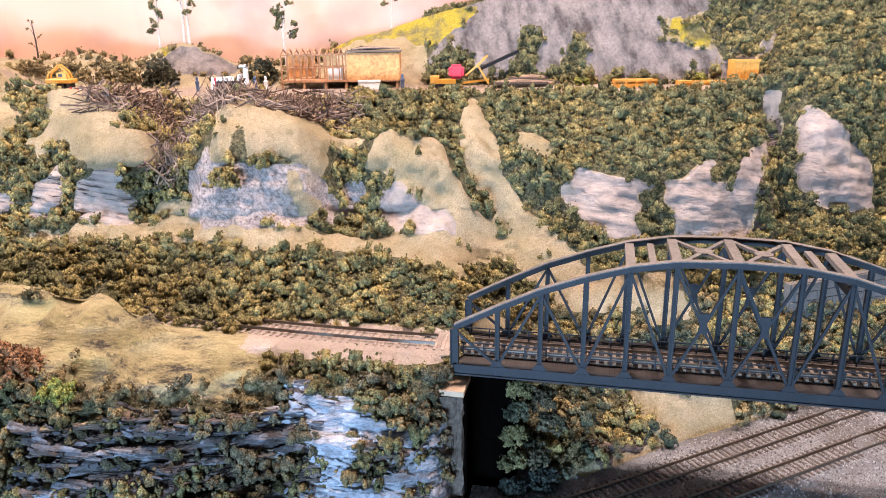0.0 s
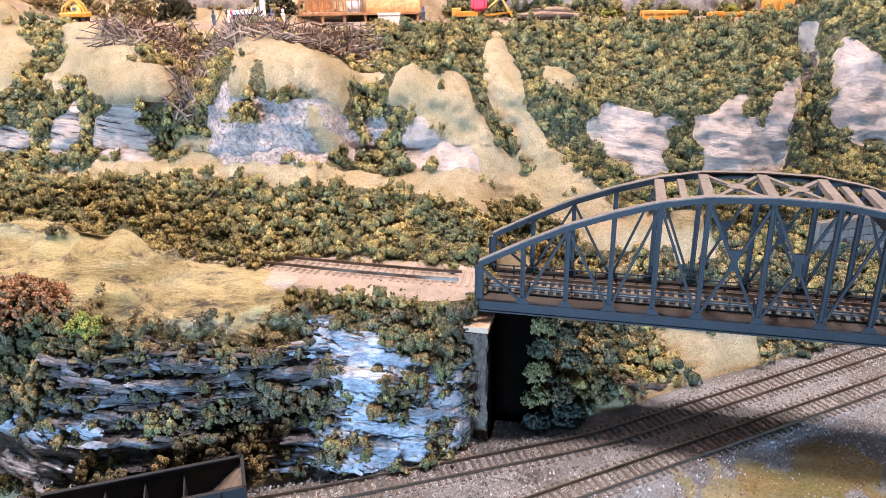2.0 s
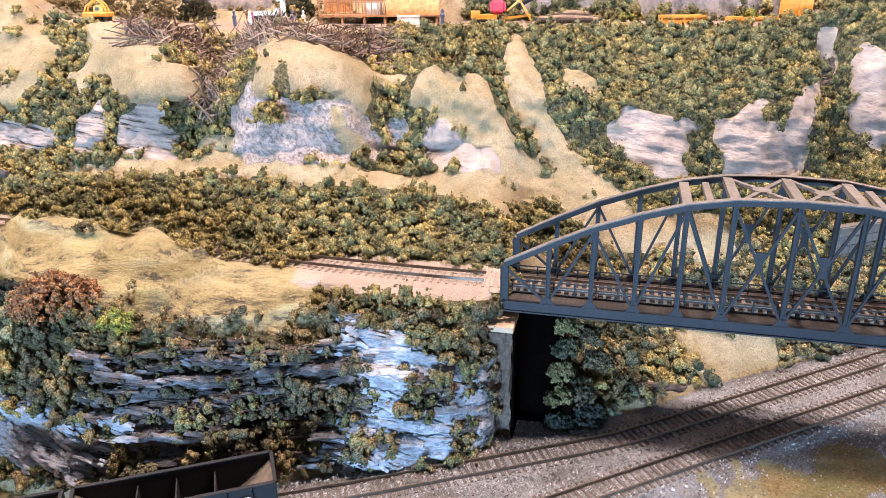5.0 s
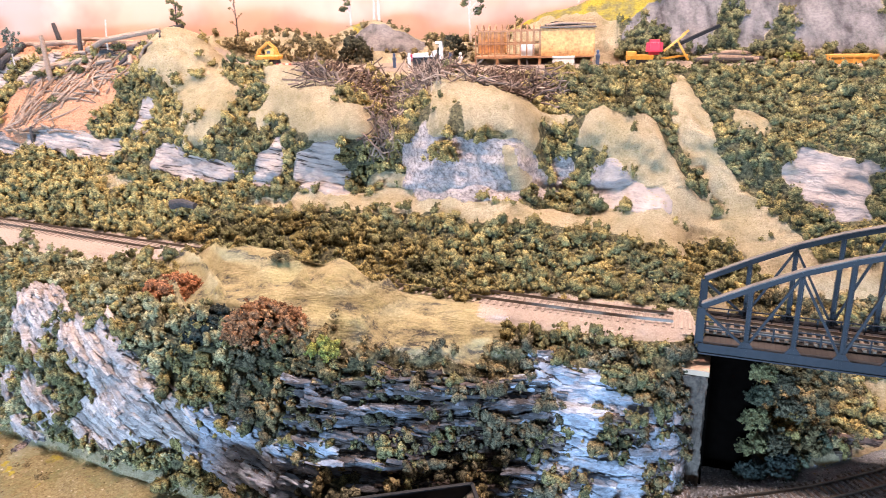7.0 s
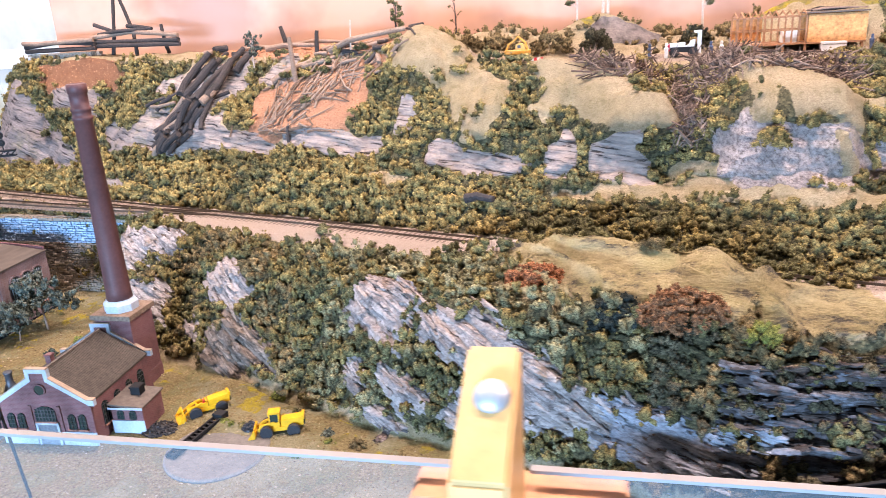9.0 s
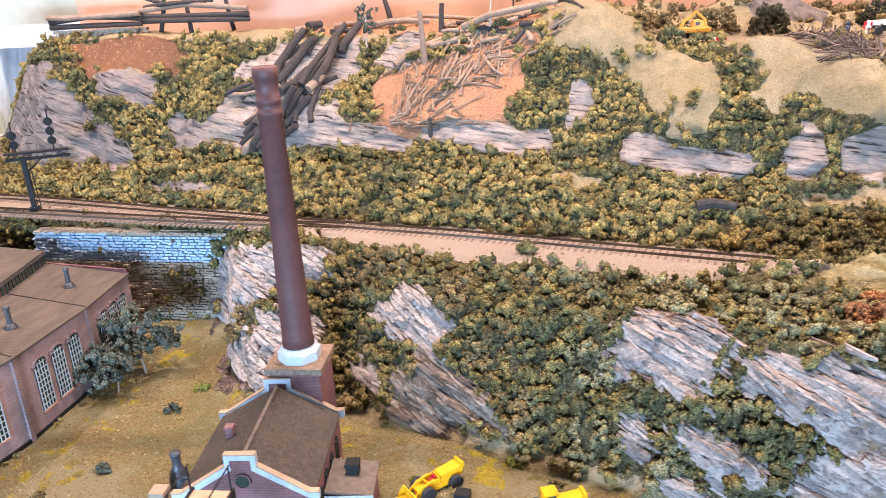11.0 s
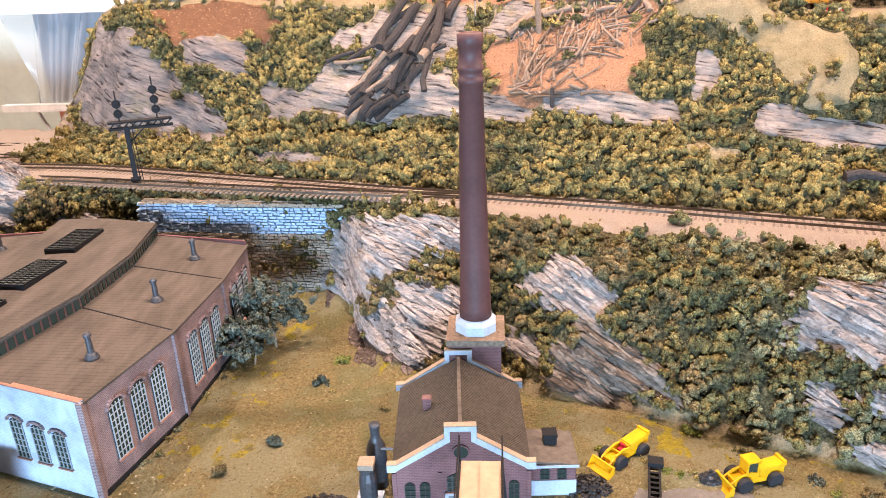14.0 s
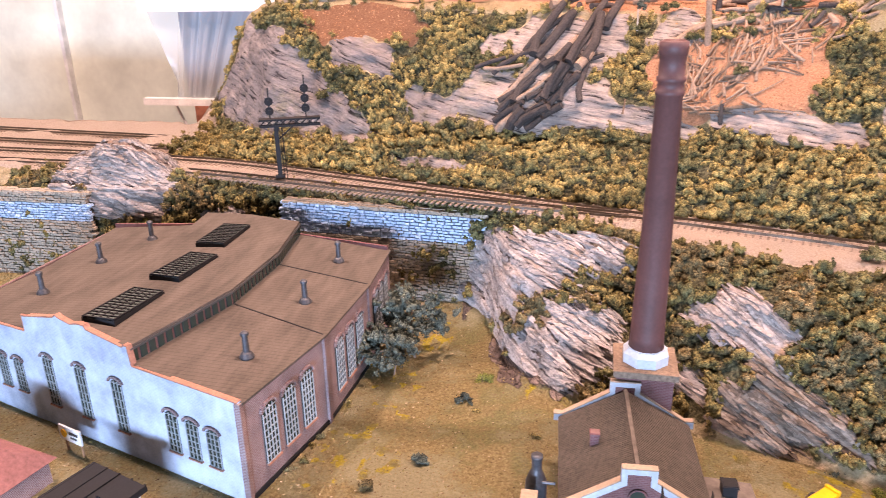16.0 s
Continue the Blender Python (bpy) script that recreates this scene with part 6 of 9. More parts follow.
    part("deck", boxes((0, 0.016, 0.0078, L, W - 0.016, 0.0085)), M_DECK, root, "dark brown deck under the ties")
    # overhead bracing between the two arches
    for i in range(4, n - 4):
        s, h = posts[i]
        part("top_strut", boxes((s - 0.0035, 0.0025, h - 0.005, s + 0.0035, W - 0.0025, h - 0.001)), M_STEEL_TOP, root)
    for i in range(4, n - 5):
        (s0, h0), (s1, h1) = posts[i], posts[i + 1]
        c, hc = (s0 + s1) / 2, (h0 + h1) / 2 - 0.003
        if i in (5, 6):
            for a, b in (((s0 + 0.003, 0.003, h0 - 0.003), (s1 - 0.003, W - 0.003, h1 - 0.003)), ((s0 + 0.003, W - 0.003, h0 - 0.003), (s1 - 0.003, 0.003, h1 - 0.003))):
                bm = bmesh.new()
                beam(bm, a, b, 0.0034, 0.002)
                part("sway_brace", bm, M_STEEL_TOP, root)
            bm = lathe(bmesh.new(), [(0.007, hc - 0.001), (0.007, hc + 0.0012)], c, W / 2, 8)
            part("brace_plate", bm, M_STEEL_TOP, root)
        else:
            part("top_strut", boxes((c - 0.0025, 0.0025, hc - 0.003, c + 0.0025, W - 0.0025, hc)), M_STEEL_TOP, root)
    for k in (4, n - 5):
        s, h = posts[k]
        part("portal", boxes((s - 0.0012, 0.0025, h - 0.016, s + 0.0012, W - 0.0025, h - 0.010)), M_STEEL, root)
    return root


bridge()

# stone abutment under the near end
ab = thing("bridge_abutment", "weathered stone and plaster abutment under the bridge end", "abutment", at=(0.012, 0.553, 0.02))
ab.rotation_euler = (0, 0, math.atan2(-0.222, 1))
arng = random.Random(5)
bm = bmesh.new()
box(bm, -0.017, -0.038, 0.0, 0.010, 0.045, 0.104)
for _ in range(2):
    bmesh.ops.subdivide_edges(bm, edges=bm.edges[:], cuts=3, use_grid_fill=True)
for v in bm.verts:
    v.co += Vector((arng.uniform(-1, 1), arng.uniform(-1, 1), arng.uniform(-0.5, 0.5))) * 0.0011
part("pier", bm, M_PIER, ab)
part("bearing_shelf", boxes((-0.018, -0.038, 0.1045, 0.011, 0.047, 0.109)), M_BEIGE, ab, "pale plastered bearing shelf")
# black sheets stand in for the deep shade of the gap
part("cavity_shade", boxes((0.0105, -0.008, -0.01, 0.050, -0.005, 0.118)), M_VOIDSHADE, ab, "black sheet for the deep shade behind the abutment")
part("cavity_side_shade", boxes((0.0105, -0.034, -0.01, 0.0125, 0.074, 0.103)), M_VOIDSHADE, ab, "black sheet for the shade on the abutment side")
# ---- windows ----
def arch_outline(w, h, rise, k=5):
    pts = [(-w / 2, 0), (w / 2, 0), (w / 2, h - rise)]
    for i in range(1, k):
        a = math.pi * i / k
        pts.append((w / 2 * math.cos(a), h - rise + rise * math.sin(a)))
    pts.append((-w / 2, h - rise))
    return pts


def arched_window(parent, m, w, h, rise, cols, rows_, frame_mat, sill=True, hood=None):
    """A window with panes, glazing bars, sill and brick hood, facing -y of m."""
    pane = part("window", prism(bmesh.new(), arch_outline(w, h, rise), -0.0004, 0.0016, m), M_GLASS, parent, "dark green glass window")
    bm = bmesh.new()
    t = w * 0.045
    for i in range(cols + 1):
        x = -w / 2 + w * i / cols
        box(bm, x - t / 2, -0.0012, 0, x + t / 2, -0.0003, h - (rise if i in (0, cols) else rise * 0.25), m)
    for j in range(rows_ + 1):
        z = (h - rise * 0.6) * j / rows_
        box(bm, -w / 2, -0.0011, z - t / 2, w / 2, -0.0003, z + t / 2, m)
    part("frame", bm, frame_mat, pane)
    if sill:
        part("sill", boxes((-w / 2 - 0.001, -0.0022, -0.0016, w / 2 + 0.001, 0.0006, -0.0002, m)), M_BRICKTRIM, pane)
    if hood:
        outer = arch_outline(w + 0.0044, h + 0.0022, rise, 6)[2:]
        bm = bmesh.new()
        for (x0, z0), (x1, z1) in zip(outer, outer[1:]):
            steps = 2
            for q in range(steps):
                fa, fb = q / steps + 0.04, (q + 1) / steps - 0.04
                a = (x0 + (x1 - x0) * fa, -0.0008, z0 + (z1 - z0) * fa)
                b = (x0 + (x1 - x0) * fb, -0.0008, z0 + (z1 - z0) * fb)
                beam(bm, m @ Vector(a), m @ Vector(b), 0.0018, 0.0024, m.to_3x3() @ Vector((0, -1, 0)))
        part("brick_hood", bm, hood, pane)
    return pane


# ---- power house ----
ph = thing("power_house", "red brick power house with brown gable roof and pale stepped parapets", "building", at=(-0.930, 0.531, 0.010))
ph.rotation_euler = (0, 0, radians(3.5))
EV, RG = 0.047, 0.076
part("wall", prism(bmesh.new(), [(-0.049, 0), (0.049, 0), (0.049, EV), (0, RG - 0.002), (-0.049, EV)], -0.052, 0.052), M_BRICKRED, ph)
for s in (-1, 1):
    bm = bmesh.new()
    prism(bm, [(0, RG), (s * 0.0505, EV + 0.001), (s * 0.0505, EV + 0.003), (0, RG + 0.002)], -0.050, 0.050)
    sheet = part("roof", bm, M_SHEET, ph, "brown corrugated sheet roof slope")
    for i in range(46):
        y = -0.049 + i * 0.00215
        part("rib", beam(bmesh.new(), (0, y, RG + 0.0021), (s * 0.0503, y, EV + 0.0031), 0.0009, 0.0005), M_SHEET, sheet)
part("ridge_cap", boxes((-0.0014, -0.050, RG + 0.001, 0.0014, 0.050, RG + 0.0032)), M_ROOF, ph)
for y, tall in ((-0.0535, True), (0.0535, True)):
    outer = [(-0.054, EV - 0.001), (-0.054, EV + 0.005), (-0.047, EV + 0.005), (-0.0115, EV + 0.0275), (-0.0115, EV + 0.037), (0.0115, EV + 0.037), (0.0115, EV + 0.0275), (0.047, EV + 0.005), (0.054, EV + 0.005), (0.054, EV - 0.001)]
    inner = [(0.048, EV - 0.001), (0.0465, EV + 0.0005), (0.0075, EV + 0.0245), (0.0075, EV + 0.0330), (-0.0075, EV + 0.0330), (-0.0075, EV + 0.0245), (-0.0465, EV + 0.0005), (-0.048, EV - 0.001)]
    part("gable", prism(bmesh.new(), [(-0.0485, 0.0)] + [(0.0485, 0.0)] + inner, y - 0.0012, y + 0.0012), M_BRICKRED, ph)
    bm = bmesh.new()
    full = outer + inner
    prism(bm, full, y - 0.0022, y + 0.0024)
    part("parapet_trim", bm, M_TRIM, ph, "pale blue-grey stone coping")
    bm = bmesh.new()
    for (x0, z0), (x1, z1) in zip(outer[1:-1], outer[2:-1]):
        if abs(x1 - x0) > 0.003:
            beam(bm, (x0, y, z0 + 0.0006), (x1, y, z1 + 0.0006), 0.0052, 0.0010)
    part("coping_top", bm, M_SANDSTONE, ph, "sandy stone top of the coping")
FR = pose(0, -0.0550, 0)
part("base_course", boxes((-0.0505, -0.0562, 0, -0.014, -0.0548, 0.017)), M_TRIM, ph, "pale painted base course")
part("base_course", boxes((0.014, -0.0562, 0, 0.0505, -0.0548, 0.017)), M_TRIM, ph, "pale painted base course")
for x in (-0.049, -0.0155, 0.0155, 0.049):
    part("pilaster", boxes((x - 0.0016, -0.0560, 0.017, x + 0.0016, -0.0546, EV - 0.002)), M_BRICKRED, ph)
bm = lathe(bmesh.new(), [(0.0052, 0), (0.0052, 0.0012)], 0, 0, 18)
bm.transform(pose(0, -0.0546, EV + 0.0155, 90, 0, 0))
part("round_window", bm, M_GLASS, ph, "round dark attic window")
bm = bmesh.new()
tor = [(0.0052, 0.0004), (0.0064, 0.0004), (0.0064, 0.0016), (0.0052, 0.0016)]
rings = [[bm.verts.new((r * math.cos(a), r * math.sin(a), z)) for r, z in tor] for a in np.linspace(0, 2 * math.pi, 19)[:-1]]
for i in range(18):
    for k in range(4):
        bm.faces.new((rings[i][k], rings[(i + 1) % 18][k], rings[(i + 1) % 18][(k + 1) % 4], rings[i][(k + 1) % 4]))
bm.transform(pose(0, -0.0548, EV + 0.0155, 90, 0, 0))
part("round_window_rim", bm, M_BRICKRED, ph)
arched_window(ph, pose(0, -0.0552, 0.0285), 0.021, 0.016, 0.006, 6, 3, M_DARKFRAME, True)
part("door", boxes((-0.010, -0.0556, 0, 0.010, -0.0549, 0.0245)), M_GREYDOOR, ph, "grey double door")
part("door_surround", boxes((-0.0125, -0.0566, 0, -0.010, -0.0546, 0.027), (0.010, -0.0566, 0, 0.0125, -0.0546, 0.027), (-0.0125, -0.0566, 0.0245, 0.0125, -0.0546, 0.027)), M_TRIM, ph)
for x in (-0.038, -0.027, 0.027, 0.038):
    arched_window(ph, pose(x, -0.0552, 0.0205), 0.0075, 0.016, 0.0038, 2, 3, M_DARKFRAME, True)
for y in (-0.034, -0.012, 0.010, 0.032):
    arched_window(ph, pose(0.0492, y, 0.016, 0, 0, 90), 0.010, 0.024, 0.005, 3, 4, M_DARKFRAME, True)
bm = boxes((-0.0285, -0.004, 0.058, -0.0225, 0.002, 0.074))
box(bm, -0.0292, -0.0047, 0.072, -0.0218, 0.0027, 0.0735)
part("roof_chimney", bm, M_BRICKRED, ph)

annex = thing("annex", "low brick annex with flat brown roof and white lower wall", "building", at=(-0.859, 0.522, 0.010))
annex.rotation_euler = (0, 0, radians(3.5))
part("wall", boxes((-0.0165, -0.019, 0.0, 0.0165, 0.019, 0.031)), M_BRICKRED, annex)
part("painted_wall", boxes((-0.0172, -0.0198, 0.0, 0.0172, -0.0188, 0.017)), M_TRIM, annex, "white painted lower wall")
part("roof", prism(bmesh.new(), [(-0.0185, 0.034), (0.0185, 0.031), (0.0185, 0.0325), (-0.0185, 0.0358)], -0.021, 0.021), M_ROOF, annex)
part("eaves_trim", boxes((-0.0185, -0.0217, 0.0300, 0.0185, -0.0210, 0.0322)), M_TRIM, annex)
bm = boxes((-0.0055, 0.001, 0.033, 0.0045, 0.011, 0.0435), (-0.0062, 0.0003, 0.0415, 0.0052, 0.0117, 0.0430))
part("chimney_stub", bm, M_BLACK, annex, "square black chimney stub")
for x in (-0.007, 0.006):
    arched_window(annex, pose(x, -0.0190, 0.0185), 0.007, 0.010, 0.003, 2, 2, M_DARKFRAME, False)

ch = thing("chimney", "tall tapered dark red chimney on an octagonal stone base", "chimney", at=(-0.9185, 0.606, 0.010))
bm = boxes((-0.0215, -0.0205, 0, 0.0215, 0.0205, 0.088), (-0.0222, -0.0212, 0.0, 0.0222, 0.0212, 0.018))
part("plinth", bm, M_BRICKRED, ch)
part("plinth_cap", boxes((-0.0245, -0.0235, 0.088, 0.0245, 0.0235, 0.0935)), M_STAINEDSTONE, ch, "stained square stone cap")
part("base_ring", lathe(bmesh.new(), [(0.0185, 0.0935), (0.0185, 0.1015), (0.0150, 0.1050), (0.0150, 0.1060)], 0, 0, 8, math.pi / 8), M_TRIM, ch, "pale octagonal base ring")
part("flue", lathe(bmesh.new(), [(0.0138, 0.105), (0.0132, 0.115), (0.0092, 0.302), (0.0101, 0.3025), (0.0101, 0.3055), (0.0092, 0.306), (0.0091, 0.311), (0.0100, 0.3115), (0.0100, 0.3145), (0.0090, 0.315), (0.0089, 0.329), (0.0099, 0.3295), (0.0099, 0.338), (0.0078, 0.339), (0.0070, 0.336)], 0, 0, 28), M_CHIMNEY, ch, smooth=True)

tank = thing("air_tank", "grey bottle-shaped steel tank beside the power house", "tank", at=(-0.995, 0.512, 0.010))
part("vessel", lathe(bmesh.new(), [(0.0050, 0.0), (0.0078, 0.003), (0.0080, 0.030), (0.0077, 0.038), (0.0056, 0.044), (0.0036, 0.048), (0.0036, 0.057), (0.0043, 0.0575), (0.0043, 0.060)], 0, 0, 20), M_GREYSTEEL, tank, smooth=True)
part("outlet", tube(bmesh.new(), (0, -0.004, 0.040), (0.014, -0.004, 0.040), 0.0012, 0.0012, 8), M_GREYSTEEL, tank)
pump = thing("pump", "small grey pump block on a pale plinth", "pump", at=(-0.998, 0.486, 0.010))
part("plinth", boxes((-0.010, -0.010, 0, 0.010, 0.010, 0.010)), M_TRIM, pump)
part("casing", lathe(bmesh.new(), [(0.006, 0.010), (0.0068, 0.014), (0.0068, 0.030), (0.0050, 0.036), (0.0062, 0.038), (0.0062, 0.041)], 0, 0, 12), M_GREYSTEEL, pump)
part("cover", boxes((-0.0058, -0.0058, 0.041, 0.0058, 0.0058, 0.0455)), M_SANDSTONE, pump)

ramp = thing("conveyor_bridge", "raised beige coal conveyor deck on dark steel trestle legs", "conveyor", at=(-0.910, 0.40, 0.0))
part("deck", prism(bmesh.new(), [(-0.012, 0.1215), (0.012, 0.1215), (0.012, 0.124), (-0.012, 0.124)], -0.22, 0.0), M_BEIGE, ramp)
for x in (-0.0125, 0.0125):
    part("side_beam", boxes((x - 0.0008, -0.22, 0.118, x + 0.0008, 0.001, 0.1255)), M_BLACK, ramp)
    for y in (-0.002, -0.055, -0.11, -0.165):
        part("leg", beam(bmesh.new(), (x, y, 0.119), (x * 1.8, y, 0.008), 0.0018, 0.0018), M_BLACK, ramp)
    for y in (-0.002, -0.055, -0.11):
        part("leg_brace", beam(bmesh.new(), (x * 1.2, y, 0.095), (x * 1.7, y - 0.05, 0.02), 0.0011, 0.0011), M_BLACK, ramp)
        part("rail_post", tube(bmesh.new(), (x, y, 0.124), (x, y, 0.142), 0.0005, 0.0005, 6), M_BLACK, ramp)
    part("hand_rail", tube(bmesh.new(), (x, -0.21, 0.142), (x, 0.0, 0.142), 0.0005, 0.0005, 6), M_BLACK, ramp)

# ---- engine house ----
rh = thing("engine_house", "pink brick engine house with brown plank roof and arched windows", "building")
OUT = [(-1.2135, 0.494), (-1.190, 0.608), (-1.1845, 0.720), (-1.190, 0.818)]
FRONT_L, STEP_R, STEP_L = (-1.56, 0.598), (-1.322, 0.5265), (-1.452, 0.5655)
MON = [STEP_R, (-1.293, 0.645), (-1.290, 0.745), (-1.305, 0.842)]
MONL = [STEP_L, (-1.425, 0.655), (-1.420, 0.755), (-1.432, 0.858)]
Z0, ZE, ZM = 0.008, 0.0985, 0.117


def wall_run(name, pts, z0, z1, mat, parent, thick=0.004):
    for (x0, y0), (x1, y1) in zip(pts, pts[1:]):
        bm = bmesh.new()
        d = Vector((x1 - x0, y1 - y0, 0)).normalized()
        nrm = Vector((-d.y, d.x, 0)) * thick
        a, b = Vector((x0, y0, 0)), Vector((x1, y1, 0))
        vs_ = [bm.verts.new(p + Vector((0, 0, z))) for z in (z0, z1) for p in (a, b, b + nrm, a + nrm)]
        for f in ((0, 1, 5, 4), (1, 2, 6, 5), (2, 3, 7, 6), (3, 0, 4, 7), (4, 5, 6, 7), (3, 2, 1, 0)):
            bm.faces.new([vs_[i] for i in f])
        bmesh.ops.recalc_face_normals(bm, faces=bm.faces[:])
        part(name, bm, mat, parent)


wall_run("wall", OUT, Z0, ZE, M_BRICKPINK, rh)
wall_run("foundation", [(x + 0.0012, y - 0.0006) for x, y in OUT], Z0, Z0 + 0.006, M_BLACK, rh, 0.002)
wall_run("back_wall", [OUT[3], MON[3], MONL[3], (-1.55, 0.84)], Z0, ZE + 0.006, M_BRICKRED, rh, 0.003)
wall_run("side_wall", [(-1.55, 0.84), FRONT_L], Z0, ZE, M_BRICKPINK, rh, 0.003)
for x, y in OUT[:1] + OUT[1:3]:
    part("pilaster", boxes((x - 0.003, y - 0.003, Z0, x + 0.0018, y + 0.003, ZE + 0.001)), M_BRICKPINK, rh)
fdir = (Vector((*FRONT_L, 0)) - Vector((*OUT[0], 0)))
flen = fdir.length
FM = Matrix.Translation((*OUT[0], 0)) @ pose(0, 0, 0, 0, 0, math.degrees(math.atan2(fdir.y, fdir.x)) - 180)
s1 = (Vector((*STEP_R, 0)) - Vector((*OUT[0], 0))).length
s2 = (Vector((*STEP_L, 0)) - Vector((*OUT[0], 0))).length
sm = (s1 + s2) / 2
out_f = [(0, Z0), (0, ZE + 0.002), (-s1 + 0.002, ZE + 0.004), (-s1, ZM + 0.003), (-s1 - 0.004, ZM + 0.003), (-s1 - 0.006, ZM + 0.001), (-sm + 0.020, ZM + 0.007), (-sm + 0.018, ZM + 0.010), (-sm + 0.010, ZM + 0.010), (-sm, ZM + 0.0075), (-sm - 0.014, ZM + 0.010), (-sm - 0.018, ZM + 0.012), (-sm - 0.022, ZM + 0.009), (-s2 + 0.004, ZM + 0.001), (-s2, ZM + 0.001), (-s2, ZE + 0.004), (-flen, ZE + 0.001), (-flen, Z0)]
part("front_wall", prism(bmesh.new(), out_f, -0.002, 0.002, FM), M_LITBRICK, rh, "brick end wall, paled for the window light on it")
bm = bmesh.new()
for (x0, z0), (x1, z1) in zip(out_f[1:-1], out_f[2:-1]):
    beam(bm, FM @ Vector((x0, 0, z0)), FM @ Vector((x1, 0, z1)), 0.0052, 0.0012)
part("coping", bm, M_BRICKTRIM, rh, "red brick coping")


def strip_roof(name, a, b, za, zb, mat, label):
    for (p0, p1), (q0, q1) in zip(zip(a, a[1:]), zip(b, b[1:])):
        bm = bmesh.new()
        lo = [bm.verts.new((*p, z)) for p, z in ((p0, za), (p1, za), (q1, zb), (q0, zb))]
        hi = [bm.verts.new(v.co + Vector((0, 0, 0.002))) for v in lo]
        bm.faces.new(hi)
        bm.faces.new(lo[::-1])
        for i in range(4):
            bm.faces.new((lo[i], lo[(i + 1) % 4], hi[(i + 1) % 4], hi[i]))
        bmesh.ops.recalc_face_normals(bm, faces=bm.faces[:])
        part(name, bm, mat, rh, label)


LEFT = [FRONT_L, (-1.545, 0.69), (-1.545, 0.77), (-1.55, 0.84)]
OUTR = [(x + 0.003, y) for x, y in OUT]
strip_roof("roof", OUTR, [(x - 0.002, y) for x, y in MON], ZE - 0.0008, ZE + 0.0035, M_PLANK, "brown plank roof section")
strip_roof("monitor_roof", MON, [(sum(p) / 2, sum(q) / 2) for p, q in (((a[0], b[0]), (a[1], b[1])) for a, b in zip(MON, MONL))], ZM, ZM + 0.003, M_PLANK, "brown raised roof section")
strip_roof("monitor_roof", [(sum(p) / 2, sum(q) / 2) for p, q in (((a[0], b[0]), (a[1], b[1])) for a, b in zip(MON, MONL))], MONL, ZM + 0.003, ZM, M_PLANK, "brown raised roof section")
strip_roof("roof", MONL, LEFT, ZE + 0.0035, ZE - 0.001, M_PLANK, "brown plank roof section")
# clerestory windows under the raised roof
for (x0, y0), (x1, y1) in zip(MON, MON[1:]):
    d = Vector((x1 - x0, y1 - y0, 0))
    m = Matrix.Translation((x0, y0, ZE + 0.0035)) @ pose(0, 0, 0, 0, 0, math.degrees(math.atan2(d.y, d.x)))
    hgt = ZM - ZE - 0.0037
    part("clerestory_wall", boxes((0, 0.0005, 0, d.length, 0.002, hgt, m)), M_BRICKRED, rh)
    cl = part("clerestory_frame", boxes((0, -0.0012, 0.0, d.length, 0.0006, 0.002, m), (0, -0.0012, hgt - 0.002, d.length, 0.0006, hgt, m)), M_DARKFRAME, rh)
    nwin = 13
    for i in range(nwin):
        a = d.length * (i + 0.12) / nwin
        part("pane", boxes((a, -0.0006, 0.0022, a + d.length / nwin * 0.66, 0.0005, hgt - 0.0022, m)), M_GLASS, cl)
for (x0, y0), (x1, y1) in ((MONL[0], MONL[1]), (MONL[1], MONL[2]), (MONL[2], MONL[3])):
    d = Vector((x1 - x0, y1 - y0, 0))
    m = Matrix.Translation((x0, y0, ZE + 0.0035)) @ pose(0, 0, 0, 0, 0, math.degrees(math.atan2(d.y, d.x)))
    part("clerestory_wall", boxes((0, -0.002, 0, d.length, 0.0, ZM - ZE - 0.0037, m)), M_BRICKRED, rh)
# three tall windows in each bay of the curved wall
for (x0, y0), (x1, y1) in zip(OUT, OUT[1:]):
    d = Vector((x1 - x0, y1 - y0, 0))
    m0 = Matrix.Translation((x0, y0, 0)) @ pose(0, 0, 0, 0, 0, math.degrees(math.atan2(d.y, d.x)))
    for k in (0.27, 0.5, 0.73):
        arched_window(rh, m0 @ pose(d.length * k, -0.0008, 0.030), 0.0165, 0.052, 0.007, 4, 8, M_WHITEFRAME, True, M_BRICKPINK)
for s_, h, zb in ((0.030, 0.034, 0.034), (0.052, 0.036, 0.034), (0.074, 0.038, 0.034), (s1 + 0.022, 0.050, 0.034), (sm, 0.052, 0.034), (s2 - 0.024, 0.050, 0.034), (s2 + 0.022, 0.034, 0.036), (s2 + 0.046, 0.034, 0.036), (s2 + 0.07, 0.034, 0.036)):
    arched_window(rh, FM @ pose(-s_, -0.0022, zb), 0.0125, h, 0.005, 3, 6, M_WHITEFRAME, True, M_BRICKPINK)
for (p, q) in ((OUT[1], MON[1]), (OUT[2], MON[2])):
    part("roof_seam", beam(bmesh.new(), (p[0], p[1], ZE + 0.0014), (q[0], q[1], ZE + 0.0057), 0.0012, 0.0006), M_BLACK, rh)

SM = thing("roof_vent", "grey metal smoke vent on the engine house roof", "roof vent", "engine house vents", at=(-1.2365, 0.556, 0.1015))
part("skirt", lathe(bmesh.new(), [(0.0062, 0), (0.0062, 0.0012), (0.0046, 0.0042), (0.0030, 0.0055)], 0, 0, 16), M_GREYSTEEL, SM)
part("pipe", lathe(bmesh.new(), [(0.0028, 0.0050), (0.0024, 0.0200)], 0, 0, 12), M_GREYSTEEL, SM)
part("cowl", lathe(bmesh.new(), [(0.0024, 0.0200), (0.0036, 0.0204), (0.0034, 0.0225), (0.0016, 0.0240)], 0, 0, 12), M_GREYSTEEL, SM)
